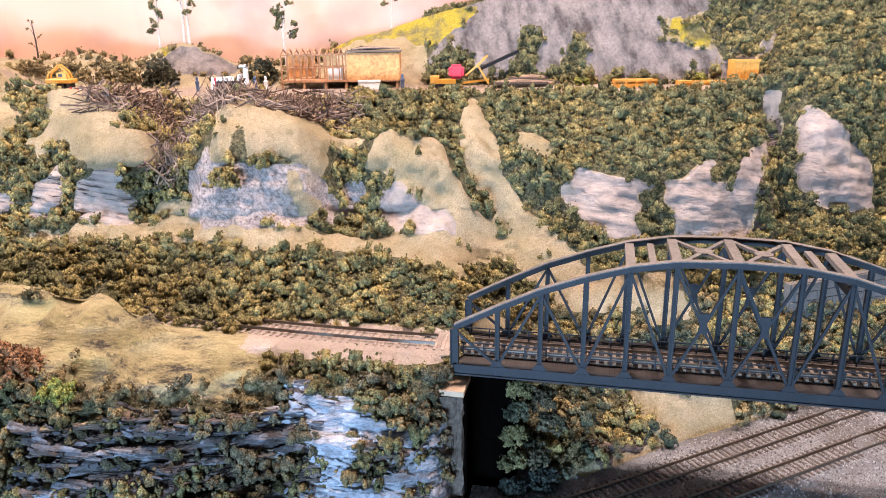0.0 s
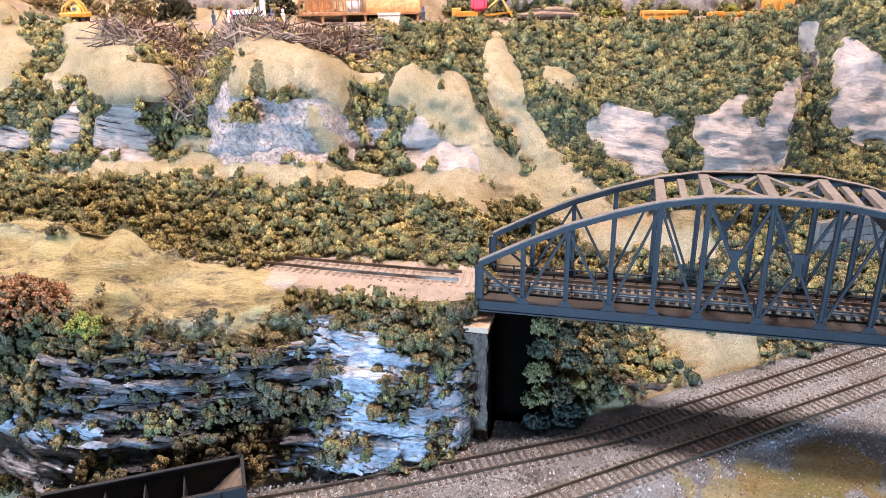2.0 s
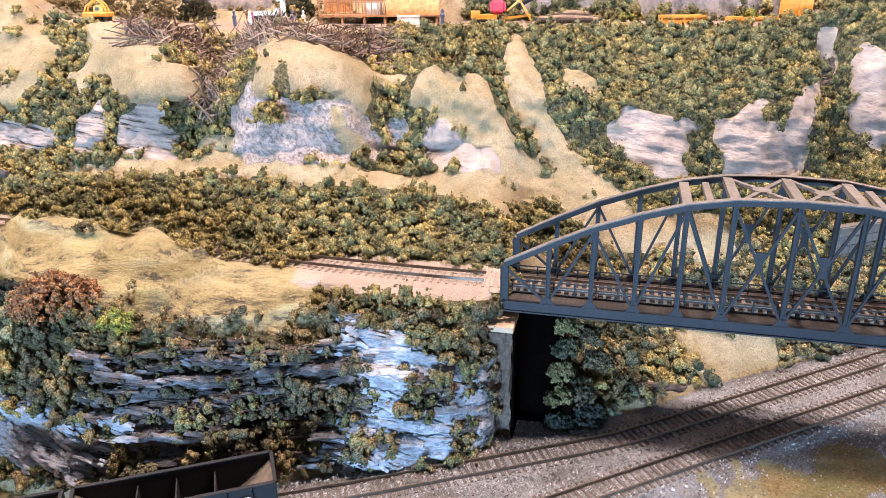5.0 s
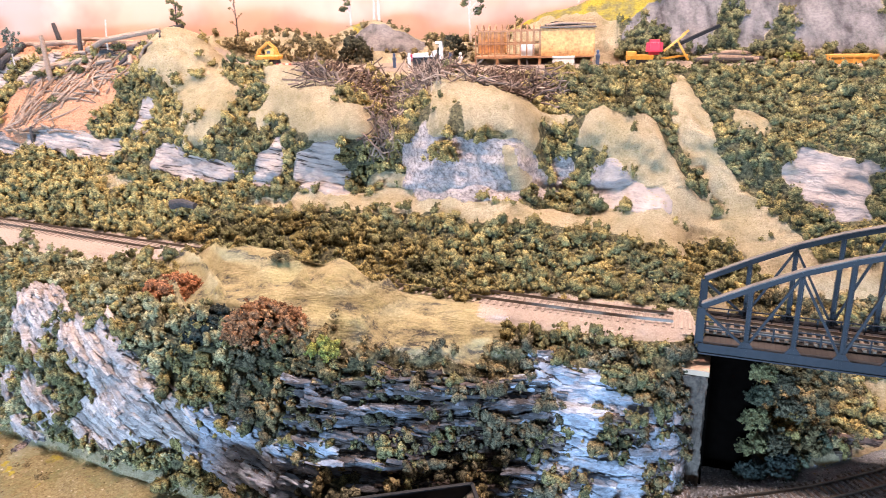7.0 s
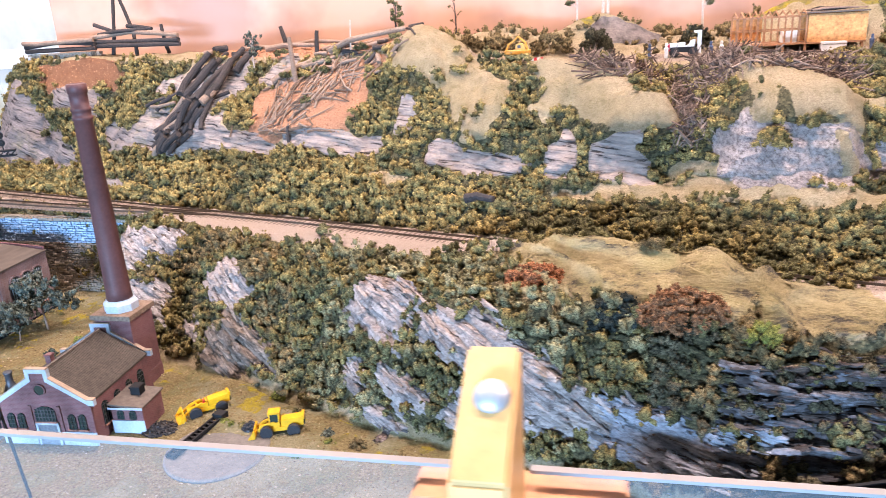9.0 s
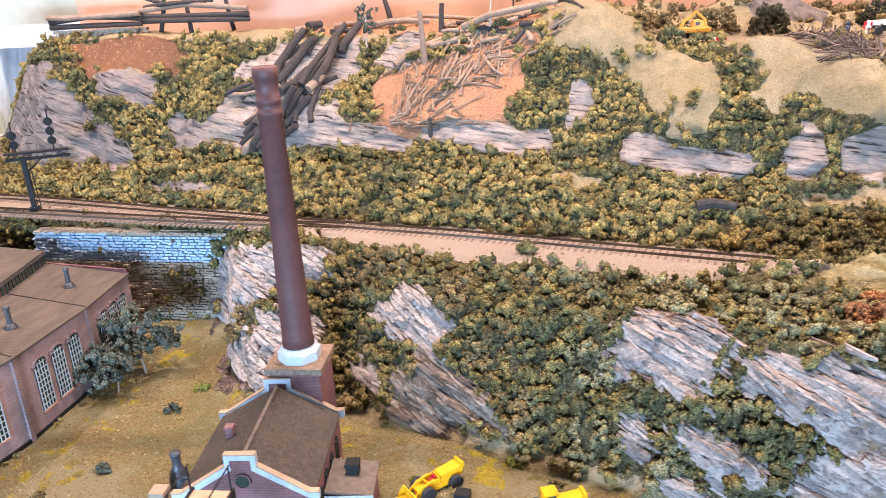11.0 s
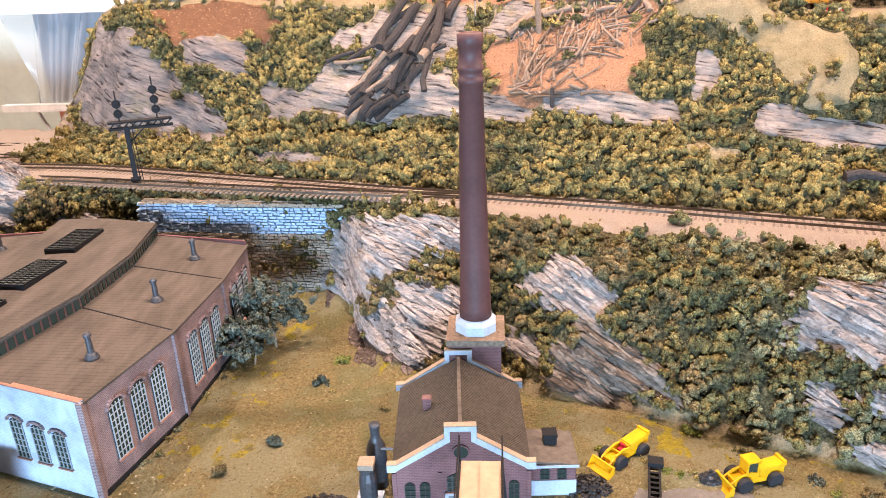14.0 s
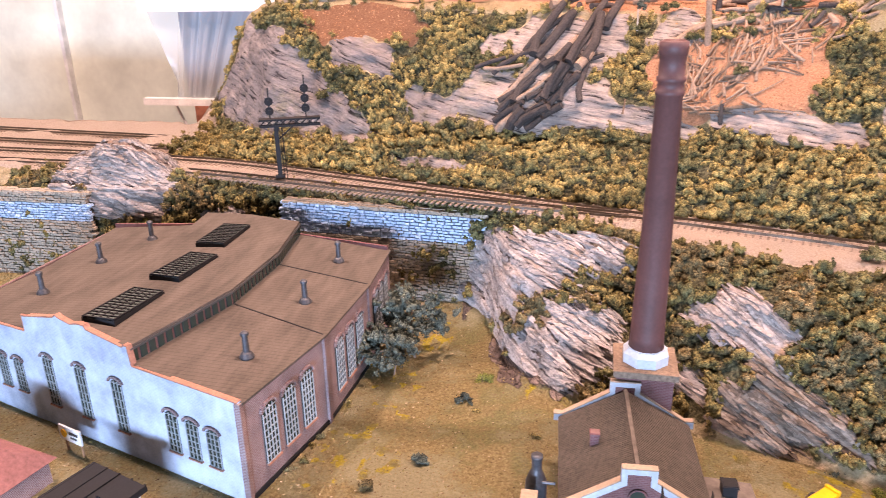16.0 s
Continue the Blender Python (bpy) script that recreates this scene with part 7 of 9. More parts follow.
for x, y in ((-1.229, 0.665), (-1.232, 0.770), (-1.495, 0.640), (-1.490, 0.725), (-1.475, 0.80)):
    copy_thing(SM, pose(x, y, 0.1012))

for x, y, a in ((-1.366, 0.588, 86), (-1.361, 0.681, 86), (-1.366, 0.773, 92)):
    sk = thing("skylight", "black gridded skylight on the raised roof", "skylight", "engine house skylights", at=(x, y, ZM + 0.0045))
    sk.rotation_euler = (0, radians(2), radians(a))
    part("curb", boxes((-0.034, -0.0165, -0.003, 0.034, 0.0165, 0.0028)), M_BLACK, sk)
    part("glazing", boxes((-0.033, -0.0155, 0.0030, 0.033, 0.0155, 0.0036)), M_GLASSPALE, sk)
    for i in range(13):
        x_ = -0.033 + i * 0.0055
        part("bar", boxes((x_ - 0.0007, -0.0160, 0.0034, x_ + 0.0007, 0.0160, 0.0046)), M_BLACK, sk)
    for j in range(5):
        y_ = -0.0155 + j * 0.00775
        part("cross_bar", boxes((-0.0335, y_ - 0.0007, 0.0034, 0.0335, y_ + 0.0007, 0.0044)), M_BLACK, sk)

# ---- stone retaining walls ----
def retaining_wall(x0, y0, x1, y1, seed):
    rw = thing("retaining_wall", "coursed rough stone retaining wall below the track", "wall", "retaining walls")
    d = Vector((x1 - x0, y1 - y0, 0))
    m = Matrix.Translation((x0, y0, 0.008)) @ pose(0, 0, 0, 0, 0, math.degrees(math.atan2(d.y, d.x)))
    part("core", boxes((0, 0.0024, 0, d.length, 0.014, 0.1215, m)), M_MORTAR, rw)
    rg = random.Random(seed)
    rest, n = bmesh.new(), 0
    z = 0.0
    shapes = []
    for k in range(6):
        bm = bmesh.new()
        box(bm, -0.5, -0.5, -0.5, 0.5, 0.5, 0.5)
        for v in bm.verts:
            if v.co.y < 0:
                v.co.x *= rg.uniform(0.72, 0.95)
                v.co.z *= rg.uniform(0.6, 0.92)
                v.co.y += rg.uniform(-0.15, 0.15)
        me = bpy.data.meshes.new("stone")
        bm.to_mesh(me)
        bm.free()
        me.materials.append(M_LITSTONE)
        shapes.append(me)
    while z < 0.121:
        hgt = rg.uniform(0.0030, 0.0044)
        x = rg.uniform(-0.008, 0)
        while x < d.length:
            w = rg.uniform(0.0045, 0.012)
            mm = m @ Matrix.Translation((x + w / 2, rg.uniform(0.0002, 0.0026), min(z + hgt / 2, 0.1205))) @ Matrix.Diagonal((w * 0.95, 0.006, hgt * 0.90, 1))
            # upper courses take the blue stone, which paints in the window light's edge
            if z > 0.080 and n < 300:
                o = new("stone", rg.choice(shapes))
                o.parent = rw
                o.matrix_local = mm
                n += 1
            else:
                box(rest, -0.46, -0.5 - rg.uniform(0, 0.3), -0.42, 0.46, 0.5, 0.42, mm)
            x += w
        z += hgt
    tagged(part("lower_stones", rest, M_STONE, rw), kind="stuff")
    part("top_course", boxes((0, 0.0040, 0.1216, d.length, 0.013, 0.1226, m)), M_STONE, rw)
    return rw


retaining_wall(-1.345, 0.889, -1.085, 0.872, 3)
retaining_wall(-1.95, 0.868, -1.62, 0.880, 4)

# ---- guard rail in front of the model: wooden post and clear sheet ----
gp = thing("guard_post", "varnished pine guard post with a sloped top and a domed bolt", "post", at=(-0.430, 0.0, 0.0))
bm = prism(bmesh.new(), [(0.0845, -0.10), (0.122, -0.10), (0.122, 0.3095), (0.0845, 0.290)], -0.0075, 0.0075)
bm.transform(Matrix(((0, 1, 0, 0), (1, 0, 0, 0), (0, 0, 1, 0), (0, 0, 0, 1))))
bmesh.ops.recalc_face_normals(bm, faces=bm.faces[:])
bmesh.ops.bevel(bm, geom=bm.edges[:], offset=0.0011, segments=3, affect="EDGES")
part("upright", bm, M_WOOD, gp)
bm = boxes((-0.029, 0.1225, 0.238, 0.038, 0.142, 0.2555), (-0.036, 0.1015, 0.225, -0.0078, 0.122, 0.243))
bmesh.ops.bevel(bm, geom=bm.edges[:], offset=0.0012, segments=2, affect="EDGES")
part("crosspiece", bm, M_WOODRED, gp, "reddish wooden crosspiece")
bm = lathe(bmesh.new(), [(0.0052, 0), (0.0049, 0.0014), (0.0038, 0.0027), (0.0021, 0.0035), (0.0006, 0.0038)], 0, 0, 24)
bm.transform(pose(0.001, 0.1068, 0.3014, 27, 0, 0))
part("bolt", bm, M_CHROME, gp, "domed steel bolt head", smooth=True)
for x0, x1 in ((-1.45, -0.447), (-0.422, 0.35)):
    gs = thing("guard_sheet", "clear acrylic guard sheet with a frosted top edge", "guard sheet", "guard sheets")
    s_ = part("sheet", boxes((x0, 0.1325, 0.0, x1, 0.1355, 0.2602)), M_ACRYLIC, gs)
    s_.visible_shadow = False
    part("top_edge", boxes((x0, 0.1325, 0.2604, x1, 0.1355, 0.2616)), M_FROST, gs)

# ---- small helpers for things that lie on the slope ----
def on_ground(x, v):
    """The place and the normal of the slope at x and guide line v."""
    j = int(round((x - GX[0]) / (GX[1] - GX[0])))
    i = int(np.argmin(np.abs(VV - v)))
    return Vector((x, PY[i, j], PZ[i, j])), Vector((0, NY[i, j], NZ[i, j])).normalized()


def height_at(x, y):
    """The height of the slope at x and y."""
    j = int(round((x - GX[0]) / (GX[1] - GX[0])))
    return float(np.interp(y, PY[:, j], PZ[:, j]))


def branch(bm, pts, r0, r1, n=7):
    """A bent, tapered round stick through some points."""
    rings = []
    k = len(pts)
    for i, p in enumerate(pts):
        axis = (pts[min(i + 1, k - 1)] - pts[max(i - 1, 0)]).normalized()
        side = axis.cross(Vector((0.3, 0.2, 0.93))).normalized()
        up = side.cross(axis)
        r = r0 + (r1 - r0) * i / (k - 1)
        rings.append([bm.verts.new(p + r * (side * math.cos(2 * math.pi * q / n) + up * math.sin(2 * math.pi * q / n))) for q in range(n)])
    for a, b in zip(rings, rings[1:]):
        for q in range(n):
            bm.faces.new((a[q], a[(q + 1) % n], b[(q + 1) % n], b[q]))
    bm.faces.new(rings[0][::-1])
    bm.faces.new(rings[-1])
    return bm


def log(a, b, r0, r1, mat, rnd, label, group, name="log"):
    a, b = Vector(a), Vector(b)
    sway = Vector((rnd.uniform(-1, 1), rnd.uniform(-1, 1), rnd.uniform(-0.3, 0.6))) * (b - a).length * 0.10
    pts = [a, a.lerp(b, 0.3) + sway, a.lerp(b, 0.65) + sway * 0.6, b]
    ob = part(name, branch(bmesh.new(), pts, r0, r1, 9), mat, smooth=False)
    return tagged(ob, label, "log", group)


LR = random.Random(11)
# the slide of big dark logs down the rock
for k in range(34):
    f = LR.random()
    va = 7.5 + 1.75 * f + LR.uniform(-0.1, 0.1)
    tx = -1.045 + 0.075 * f + LR.uniform(-0.035, 0.035)
    run = LR.uniform(0.20, 0.58)
    top, n0 = on_ground(tx, va)
    foot, n1 = on_ground(tx - run * LR.gauss(0.060, 0.032), max(7.0, va - run))
    r = LR.uniform(0.0034, 0.0064)
    lift = r * LR.uniform(0.7, 3.0)
    pale = k % 6 == 4
    log(foot + n1 * lift, top + n0 * lift * LR.uniform(0.8, 1.6), r, r * LR.uniform(0.7, 0.95), M_LOGPALE if pale else M_LOGDARK, LR, "peeled brown log in the slide down the rock" if pale else "dark bark log in the slide down the rock", "log slide")
for k in range(9):
    a, n0 = on_ground(-1.125 + 0.012 * k, LR.uniform(7.9, 8.3))
    b, n1 = on_ground(-1.075 + 0.014 * k, LR.uniform(8.25, 8.8))
    r = LR.uniform(0.0026, 0.004)
    log(a + n0 * 0.007, b + n1 * 0.008, r, r * 0.8, M_LOGPALE if k % 4 == 1 else M_LOGDARK, LR, "peeled brown log across the log slide" if k % 4 == 1 else "dark bark log in the slide down the rock", "log slide")
# long pale logs and the branches on the orange soil
for (xa, va), (xb, vb), r in (((-0.885, 8.55), (-0.76, 9.3), 0.0052), ((-0.84, 8.8), (-0.73, 9.3), 0.004), ((-0.80, 9.0), (-0.68, 9.15), 0.0045), ((-0.93, 9.3), (-0.85, 9.6), 0.0045), ((-0.99, 9.55), (-0.90, 9.5), 0.004), ((-0.90, 9.8), (-0.78, 9.9), 0.0035)):
    a, _ = on_ground(xa, va)
    b, _ = on_ground(xb, vb)
    log(a + Vector((0, 0, r + 0.002)), b + Vector((0, 0, r + 0.002)), r, r * 0.8, M_LOGPALE, LR, "long peeled log on the cleared hillside", "cleared logs")
for k in range(42):
    x, v = LR.uniform(-0.84, -0.67), LR.uniform(8.75, 9.75)
    ang = LR.gauss(0.25, 0.7)
    L_ = LR.uniform(0.012, 0.035)
    a, n0 = on_ground(x, v)
    b, n1 = on_ground(x + L_ * math.cos(ang), v + 7 * L_ * math.sin(ang))
    r = LR.uniform(0.0014, 0.0042)
    log(a + n0 * r * LR.uniform(0.6, 2), b + n1 * r * LR.uniform(0.6, 2), r, r * 0.85, M_LOGDARK if k % 3 == 0 else M_LOGPALE, LR, "short dark log in the slash heap" if k % 3 == 0 else "short peeled log in the slash heap", "slash heap")
for k in range(150):
    f = LR.random()
    x, v = -0.875 + 0.125 * f + LR.gauss(0, 0.026), 7.9 + 0.95 * f + LR.gauss(0, 0.18)
    a, nrm = on_ground(x, v)
    L_ = LR.uniform(0.010, 0.042)
    ang = radians(LR.gauss(45, 38))
    b, n1 = on_ground(x + L_ * math.cos(ang), min(9.0, v + L_ * math.sin(ang) * 10))
    log(a + nrm * LR.uniform(0.0005, 0.004), b + n1 * LR.uniform(0.0005, 0.004), LR.uniform(0.0007, 0.0022), LR.uniform(0.0005, 0.0014), M_LOGPALE if k % 2 else M_BRANCH, LR, "broken branch on the orange soil", "felled branches", "branch")
# standing dead trunks
def snag(x, v, h, r, lean, mat, label):
    p, _ = on_ground(x, v)
    ob = part("tree_snag", branch(bmesh.new(), [p - Vector((0, 0, 0.004)), p + Vector((lean * 0.4, 0, h * 0.45)), p + Vector((lean, 0.002, h))], r, r * 0.72, 9), mat)
    return tagged(ob, label, "tree trunk", "standing trunks")


snag(-0.846, 8.62, 0.062, 0.0042, -0.004, M_LOGPALE, "bare pale trunk standing in the orange soil")
snag(-0.83, 9.2, 0.035, 0.004, 0.002, M_LOGDARK, "short dark trunk stump among the logs")
snag(-0.905, 9.7, 0.036, 0.0045, -0.010, M_LOGDARK, "leaning dark trunk on the hilltop")
snag(-0.834, 7.5, 0.022, 0.0028, 0.0, M_LOGDARK, "short brown stump at the rock foot")
snag(-0.765, 9.0, 0.05, 0.0012, 0.003, M_TRUNK, "thin bare sapling on the hillside")

# log crib and poles on the far hilltop
crib_rnd = random.Random(4)
for k in range(3):
    for x0, x1 in ((-1.455, -1.30), (-1.305, -1.13)):
        z = 0.3665 + 0.0075 * k
        log((x0, 1.185 - 0.002 * k, z + (0.004 if x0 > -1.31 else 0)), (x1, 1.175 - 0.002 * k, z + 0.001), 0.0042, 0.0038, M_LOGPALE if k == 2 else M_LOGDARK, crib_rnd, "stacked log of the crib wall on the hilltop", "crib logs")
cs = thing("crib_stones", "grey stone footing under the log crib", "stone footing", at=(-1.45, 1.183, 0.335))
for i in range(18):
    for j in range(5):
        w = 0.0085
        part("stone", boxes((i * w + (j % 2) * 0.004, -0.004, j * 0.0055, i * w + w * 0.92 + (j % 2) * 0.004, 0.006, j * 0.0055 + 0.0050)), M_STONE, cs)
for (a, b) in (((-1.285, 1.20, 0.35), (-1.262, 1.20, 0.47)), ((-1.235, 1.20, 0.35), (-1.262, 1.205, 0.47)), ((-1.30, 1.19, 0.390), (-1.20, 1.19, 0.396)), ((-1.31, 1.195, 0.408), (-1.255, 1.19, 0.390)), ((-1.16, 1.185, 0.352), (-1.168, 1.185, 0.402)), ((-1.24, 1.19, 0.403), (-1.19, 1.19, 0.396))):
    log(a, b, 0.0036, 0.003, M_LOGDARK, crib_rnd, "rough pole of the log loading frame", "loading frame poles")

# heaps of dead brush below the road
def brush(cx, cv, rx, rv, count, seed, slant):
    rg = random.Random(seed)
    bm = bmesh.new()
    for _ in range(count):
        x, v = rg.gauss(cx, rx * 0.5), rg.gauss(cv, rv * 0.5)
        p, nrm = on_ground(min(max(x, cx - rx), cx + rx), min(max(v, cv - rv), cv + rv))
        d = Vector((rg.gauss(0, 1), rg.gauss(0, 0.4) + slant * 0.3, rg.gauss(0, 0.55) + slant)).normalized() * rg.uniform(0.005, 0.020)
        c = p + nrm * rg.uniform(0.001, 0.013)
        branch(bm, [c - d, c + d * 0.2 + Vector((rg.uniform(-1, 1), 0, rg.uniform(-1, 1))) * 0.0015, c + d], rg.uniform(0.0005, 0.0013), 0.0004, 4)
    return tagged(part("brush_pile", bm, M_TWIG), "tangled heap of grey dead brush below the road", "brush pile", "brush piles", kind="stuff")


brush(-0.375, 8.72, 0.050, 0.30, 560, 1, 0.0)
brush(-0.268, 8.66, 0.040, 0.40, 560, 2, 0.8)
brush(-0.160, 8.66, 0.060, 0.34, 760, 3, 0.0)
brush(-0.300, 8.15, 0.020, 0.50, 300, 4, 0.9)

# ---- single bushes and trees ----
def bush_thing(name, at, rx, rz, count, mat, label, seed, size=0.0036):
    rg = np.random.default_rng(seed)
    d = rg.normal(0, 1, (count, 3))
    d /= np.linalg.norm(d, axis=1)[:, None]
    d[:, 2] = np.abs(d[:, 2]) * 1.0 - 0.15
    p = d * (rg.uniform(0.45, 1.0, count) ** 0.6)[:, None] * np.array([rx, rx * 0.8, rz]) + np.array(at)
    me = clump_mesh(name, p, rg.uniform(0.7, 1.25, count) * size, seed)
    me.materials.append(mat)
    return tagged(new(name, me), label, "bush")


def bush_on(x, v, *rest):
    p, nrm = on_ground(x, v)
    return bush_thing("bush", tuple(p + nrm * 0.005), *rest)


bush_on(-0.334, 2.12, 0.036, 0.026, 330, M_RED, "rusty red and olive autumn bush on the cliff edge", 21)
bush_on(-0.458, 2.45, 0.030, 0.018, 200, M_ORANGE, "orange autumn bush beside the dry field", 22)
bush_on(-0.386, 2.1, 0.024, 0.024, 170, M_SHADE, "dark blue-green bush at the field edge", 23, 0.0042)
bush_on(-0.280, 2.03, 0.014, 0.013, 40, M_LIME, "bright lime green bush on the cliff edge", 24)
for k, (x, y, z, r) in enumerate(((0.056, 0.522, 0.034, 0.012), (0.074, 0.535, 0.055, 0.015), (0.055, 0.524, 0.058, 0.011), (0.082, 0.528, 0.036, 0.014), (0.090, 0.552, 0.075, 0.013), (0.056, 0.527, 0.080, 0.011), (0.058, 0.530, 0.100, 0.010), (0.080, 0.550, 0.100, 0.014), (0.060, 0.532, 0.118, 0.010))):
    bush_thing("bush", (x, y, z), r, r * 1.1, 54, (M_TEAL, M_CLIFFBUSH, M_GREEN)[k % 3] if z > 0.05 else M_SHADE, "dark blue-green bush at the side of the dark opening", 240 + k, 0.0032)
bush_on(-0.55, 10.3, 0.030, 0.022, 90, M_BROWN, "low brown scrub behind the shovel", 49)
bush_on(-0.60, 10.0, 0.026, 0.020, 70, M_BROWN, "low brown scrub behind the shovel", 50)
for k, (x, v) in enumerate(((-0.80, 8.75), (-0.865, 8.62), (-0.75, 9.1), (-0.815, 8.3), (-0.70, 9.35), (-0.885, 9.0))):
    bush_on(x, v, 0.007 + 0.002 * (k % 3), 0.007, 16, M_GREEN, "small green tuft among the felled branches", 90 + k)
for k, (x, v) in enumerate(((-0.277, 8.35), (-0.285, 8.05), (-0.272, 7.85), (-0.288, 7.7), (-0.265, 8.2))):
    bush_on(x, v, 0.012, 0.011, 30, M_GOLD, "pale golden bush beside the grassy knoll", 110 + k)
# scrub along the foot of the engine house and of the rocks
scrub = random.Random(77)
for k in range(26):
    f = scrub.random()
    x, y = (-1.205 + 0.03 * f + scrub.uniform(0, 0.02), 0.51 + 0.33 * f) if k % 2 else (-1.08 + 0.42 * f + scrub.gauss(0, 0.008), 0.66 - 0.15 * f + scrub.gauss(0, 0.006) - 0.02)
    r = scrub.uniform(0.003, 0.0065)
    bush_thing("low_bush", (x, y, height_at(x, y)), r, r * 0.6, 7, (M_GOLD, M_OLIVE, M_LIME, M_GREYGREEN)[k % 4], "low tuft of scrub on the yard ground", 130 + k, 0.0022)
for k, (x, v, r) in enumerate(((-1.47, 8.3, 0.014), (-1.44, 8.45, 0.016), (-1.345, 7.0, 0.010), (-1.35, 7.4, 0.008), (-1.50, 6.6, 0.016), (-1.30, 7.7, 0.012))):
    bush_on(x, v, r, r, 40, M_GREEN, "dark green bush clinging to the grey bluff", 170 + k)
bush_on(-0.354, 2.8, 0.007, 0.009, 14, M_BROWN, "small olive bush in the dry field", 25)
bush_on(-0.226, 7.65, 0.018, 0.020, 60, M_GOLD, "golden bush growing on the pale rock", 26)
bush_on(-1.40, 6.3, 0.020, 0.022, 60, M_OLIVE, "rounded olive bush at the cliff foot beside the track", 27)
bush_on(-0.72, 3.25, 0.009, 0.008, 18, M_GREEN, "small round green bush at the ballast edge", 28)
bush_on(-0.405, 10.1, 0.026, 0.040, 150, M_DARKBUSH, "dark olive bush beside the dirt road", 29)
bush_on(-0.470, 10.2, 0.034, 0.030, 130, M_BROWN, "low olive bush beside the dirt road", 30)
bush_on(-0.262, 10.4, 0.024, 0.034, 110, M_DARKBUSH, "dark green bush behind the road", 31)
bush_on(0.186, 9.75, 0.010, 0.009, 20, M_LIME, "small yellow-green bush by the road", 32)
bush_on(0.335, 9.8, 0.010, 0.010, 20, M_LIME, "small yellow-green bush by the road", 33)
for x, y, r, m_, sd in ((-0.765, 0.605, 0.009, M_SAGE, 34), (-0.735, 0.585, 0.008, M_LIME, 35), (-1.075, 0.66, 0.008, M_SAGE, 36), (-1.06, 0.70, 0.010, M_LIME, 37), (-0.70, 0.555, 0.008, M_GREEN, 38), (-0.62, 0.505, 0.009, M_BROWN, 39), (-0.575, 0.49, 0.010, M_BROWN, 40), (-0.545, 0.475, 0.009, M_BROWN, 41), (-0.50, 0.47, 0.010, M_BROWN, 42), (-0.46, 0.445, 0.010, M_BROWN, 43), (-1.095, 0.565, 0.004, M_SAGE, 44), (-1.13, 0.525, 0.004, M_BROWN, 45), (-0.655, 0.52, 0.007, M_SAGE, 46)):
    bush_thing("low_bush", (x, y, 0.013), r, r * 0.8, 14, m_, "low scrubby bush at the foot of the cliff" if x > -1.05 else "small tuft of weeds on the yard ground", sd, 0.0034)


def tree(name, base, h, spread, clusters, mat, trunk, label, seed, size=0.0036, per=9, trunks=1):
    """A tapered trunk with limbs, each limb with its own uneven cluster of leaves."""
    rg = random.Random(seed)
    root = thing(name, label, "tree", at=base)
    for t_ in range(trunks):
        o = Vector((t_ * spread * 0.5, 0, 0))
        bm = branch(bmesh.new(), [o - Vector((0, 0, 0.003)), o + Vector((rg.uniform(-1, 1) * spread * 0.12, 0, h * 0.5)), o + Vector((rg.uniform(-1, 1) * spread * 0.2, 0, h * 0.95))], h * 0.022, h * 0.007, 7)
        part("trunk", bm, trunk, root)
    pts, rad = [], []
    bm = bmesh.new()
    for k in range(clusters):
        f = 0.42 + 0.58 * (k + 0.5) / clusters
        a = rg.uniform(0, 2 * math.pi)
        rr = spread * rg.uniform(0.35, 1.0) * (1.25 - 0.7 * f)
        c = Vector((rr * math.cos(a), rr * math.sin(a) * 0.7, h * f))
        branch(bm, [Vector((0, 0, h * f * 0.78)), c * 0.6 + Vector((0, 0, h * f * 0.36)), c], h * 0.007, h * 0.003, 5)
        for _ in range(per):
            pts.append(tuple(c + Vector((rg.gauss(0, 1), rg.gauss(0, 1), rg.gauss(0, 0.6))) * spread * 0.17))
            rad.append(size * rg.uniform(0.6, 1.25))
    part("branchwork", bm, trunk, root)
    me = clump_mesh("crown", np.array(pts), np.array(rad), seed)
    me.materials.append(mat)
    ob = new("crown", me)
    ob.parent = root
    return root


tree("tree", (-1.142, 0.738, 0.010), 0.075, 0.042, 11, M_SAGE, M_LOGPALE, "grey-green spreading tree with a twisted brown trunk", 51, 0.0052, 12)
tree("tree", (-1.155, 0.700, 0.010), 0.048, 0.044, 12, M_SAGE, M_LOGPALE, "grey-green low tree leaning beside the engine house", 52, 0.0050, 14)
tree("tree", (-0.435, 1.185, 0.355), 0.095, 0.014, 8, M_GREEN, M_TRUNK, "slender tree with dark tufts against the backdrop", 53, 0.0034, 6)
tree("tree", (-0.395, 1.18, 0.37), 0.12, 0.016, 7, M_GREEN, M_TRUNK, "slender pale-trunked trees with high tufts on the mossy hill", 54, 0.0034, 6, 2)
tree("tree", (-0.242, 1.19, 0.345), 0.095, 0.022, 9, M_GREEN, M_TRUNK, "slender tree with dark tufts against the backdrop", 55, 0.0036, 7)
tree("tree", (-0.075, 1.185, 0.40), 0.07, 0.018, 6, M_GREEN, M_TRUNK, "slender tree with dark tufts against the backdrop", 56, 0.0034, 6)
tree("tree", (-0.735, 1.19, 0.345), 0.075, 0.014, 8, M_GREEN, M_LOGDARK, "slender tree with dark tufts behind the log landing", 57, 0.0036, 7)
tree("tree", (-0.635, 1.20, 0.345), 0.075, 0.013, 4, M_BROWN, M_LOGDARK, "almost bare thin tree against the backdrop", 58, 0.0018, 4)
tree("tree", (-0.925, 1.03, 0.325), 0.055, 0.016, 8, M_SAGE, M_TRUNK, "small thin-trunked tree on the sandy slope", 59, 0.0026, 8)

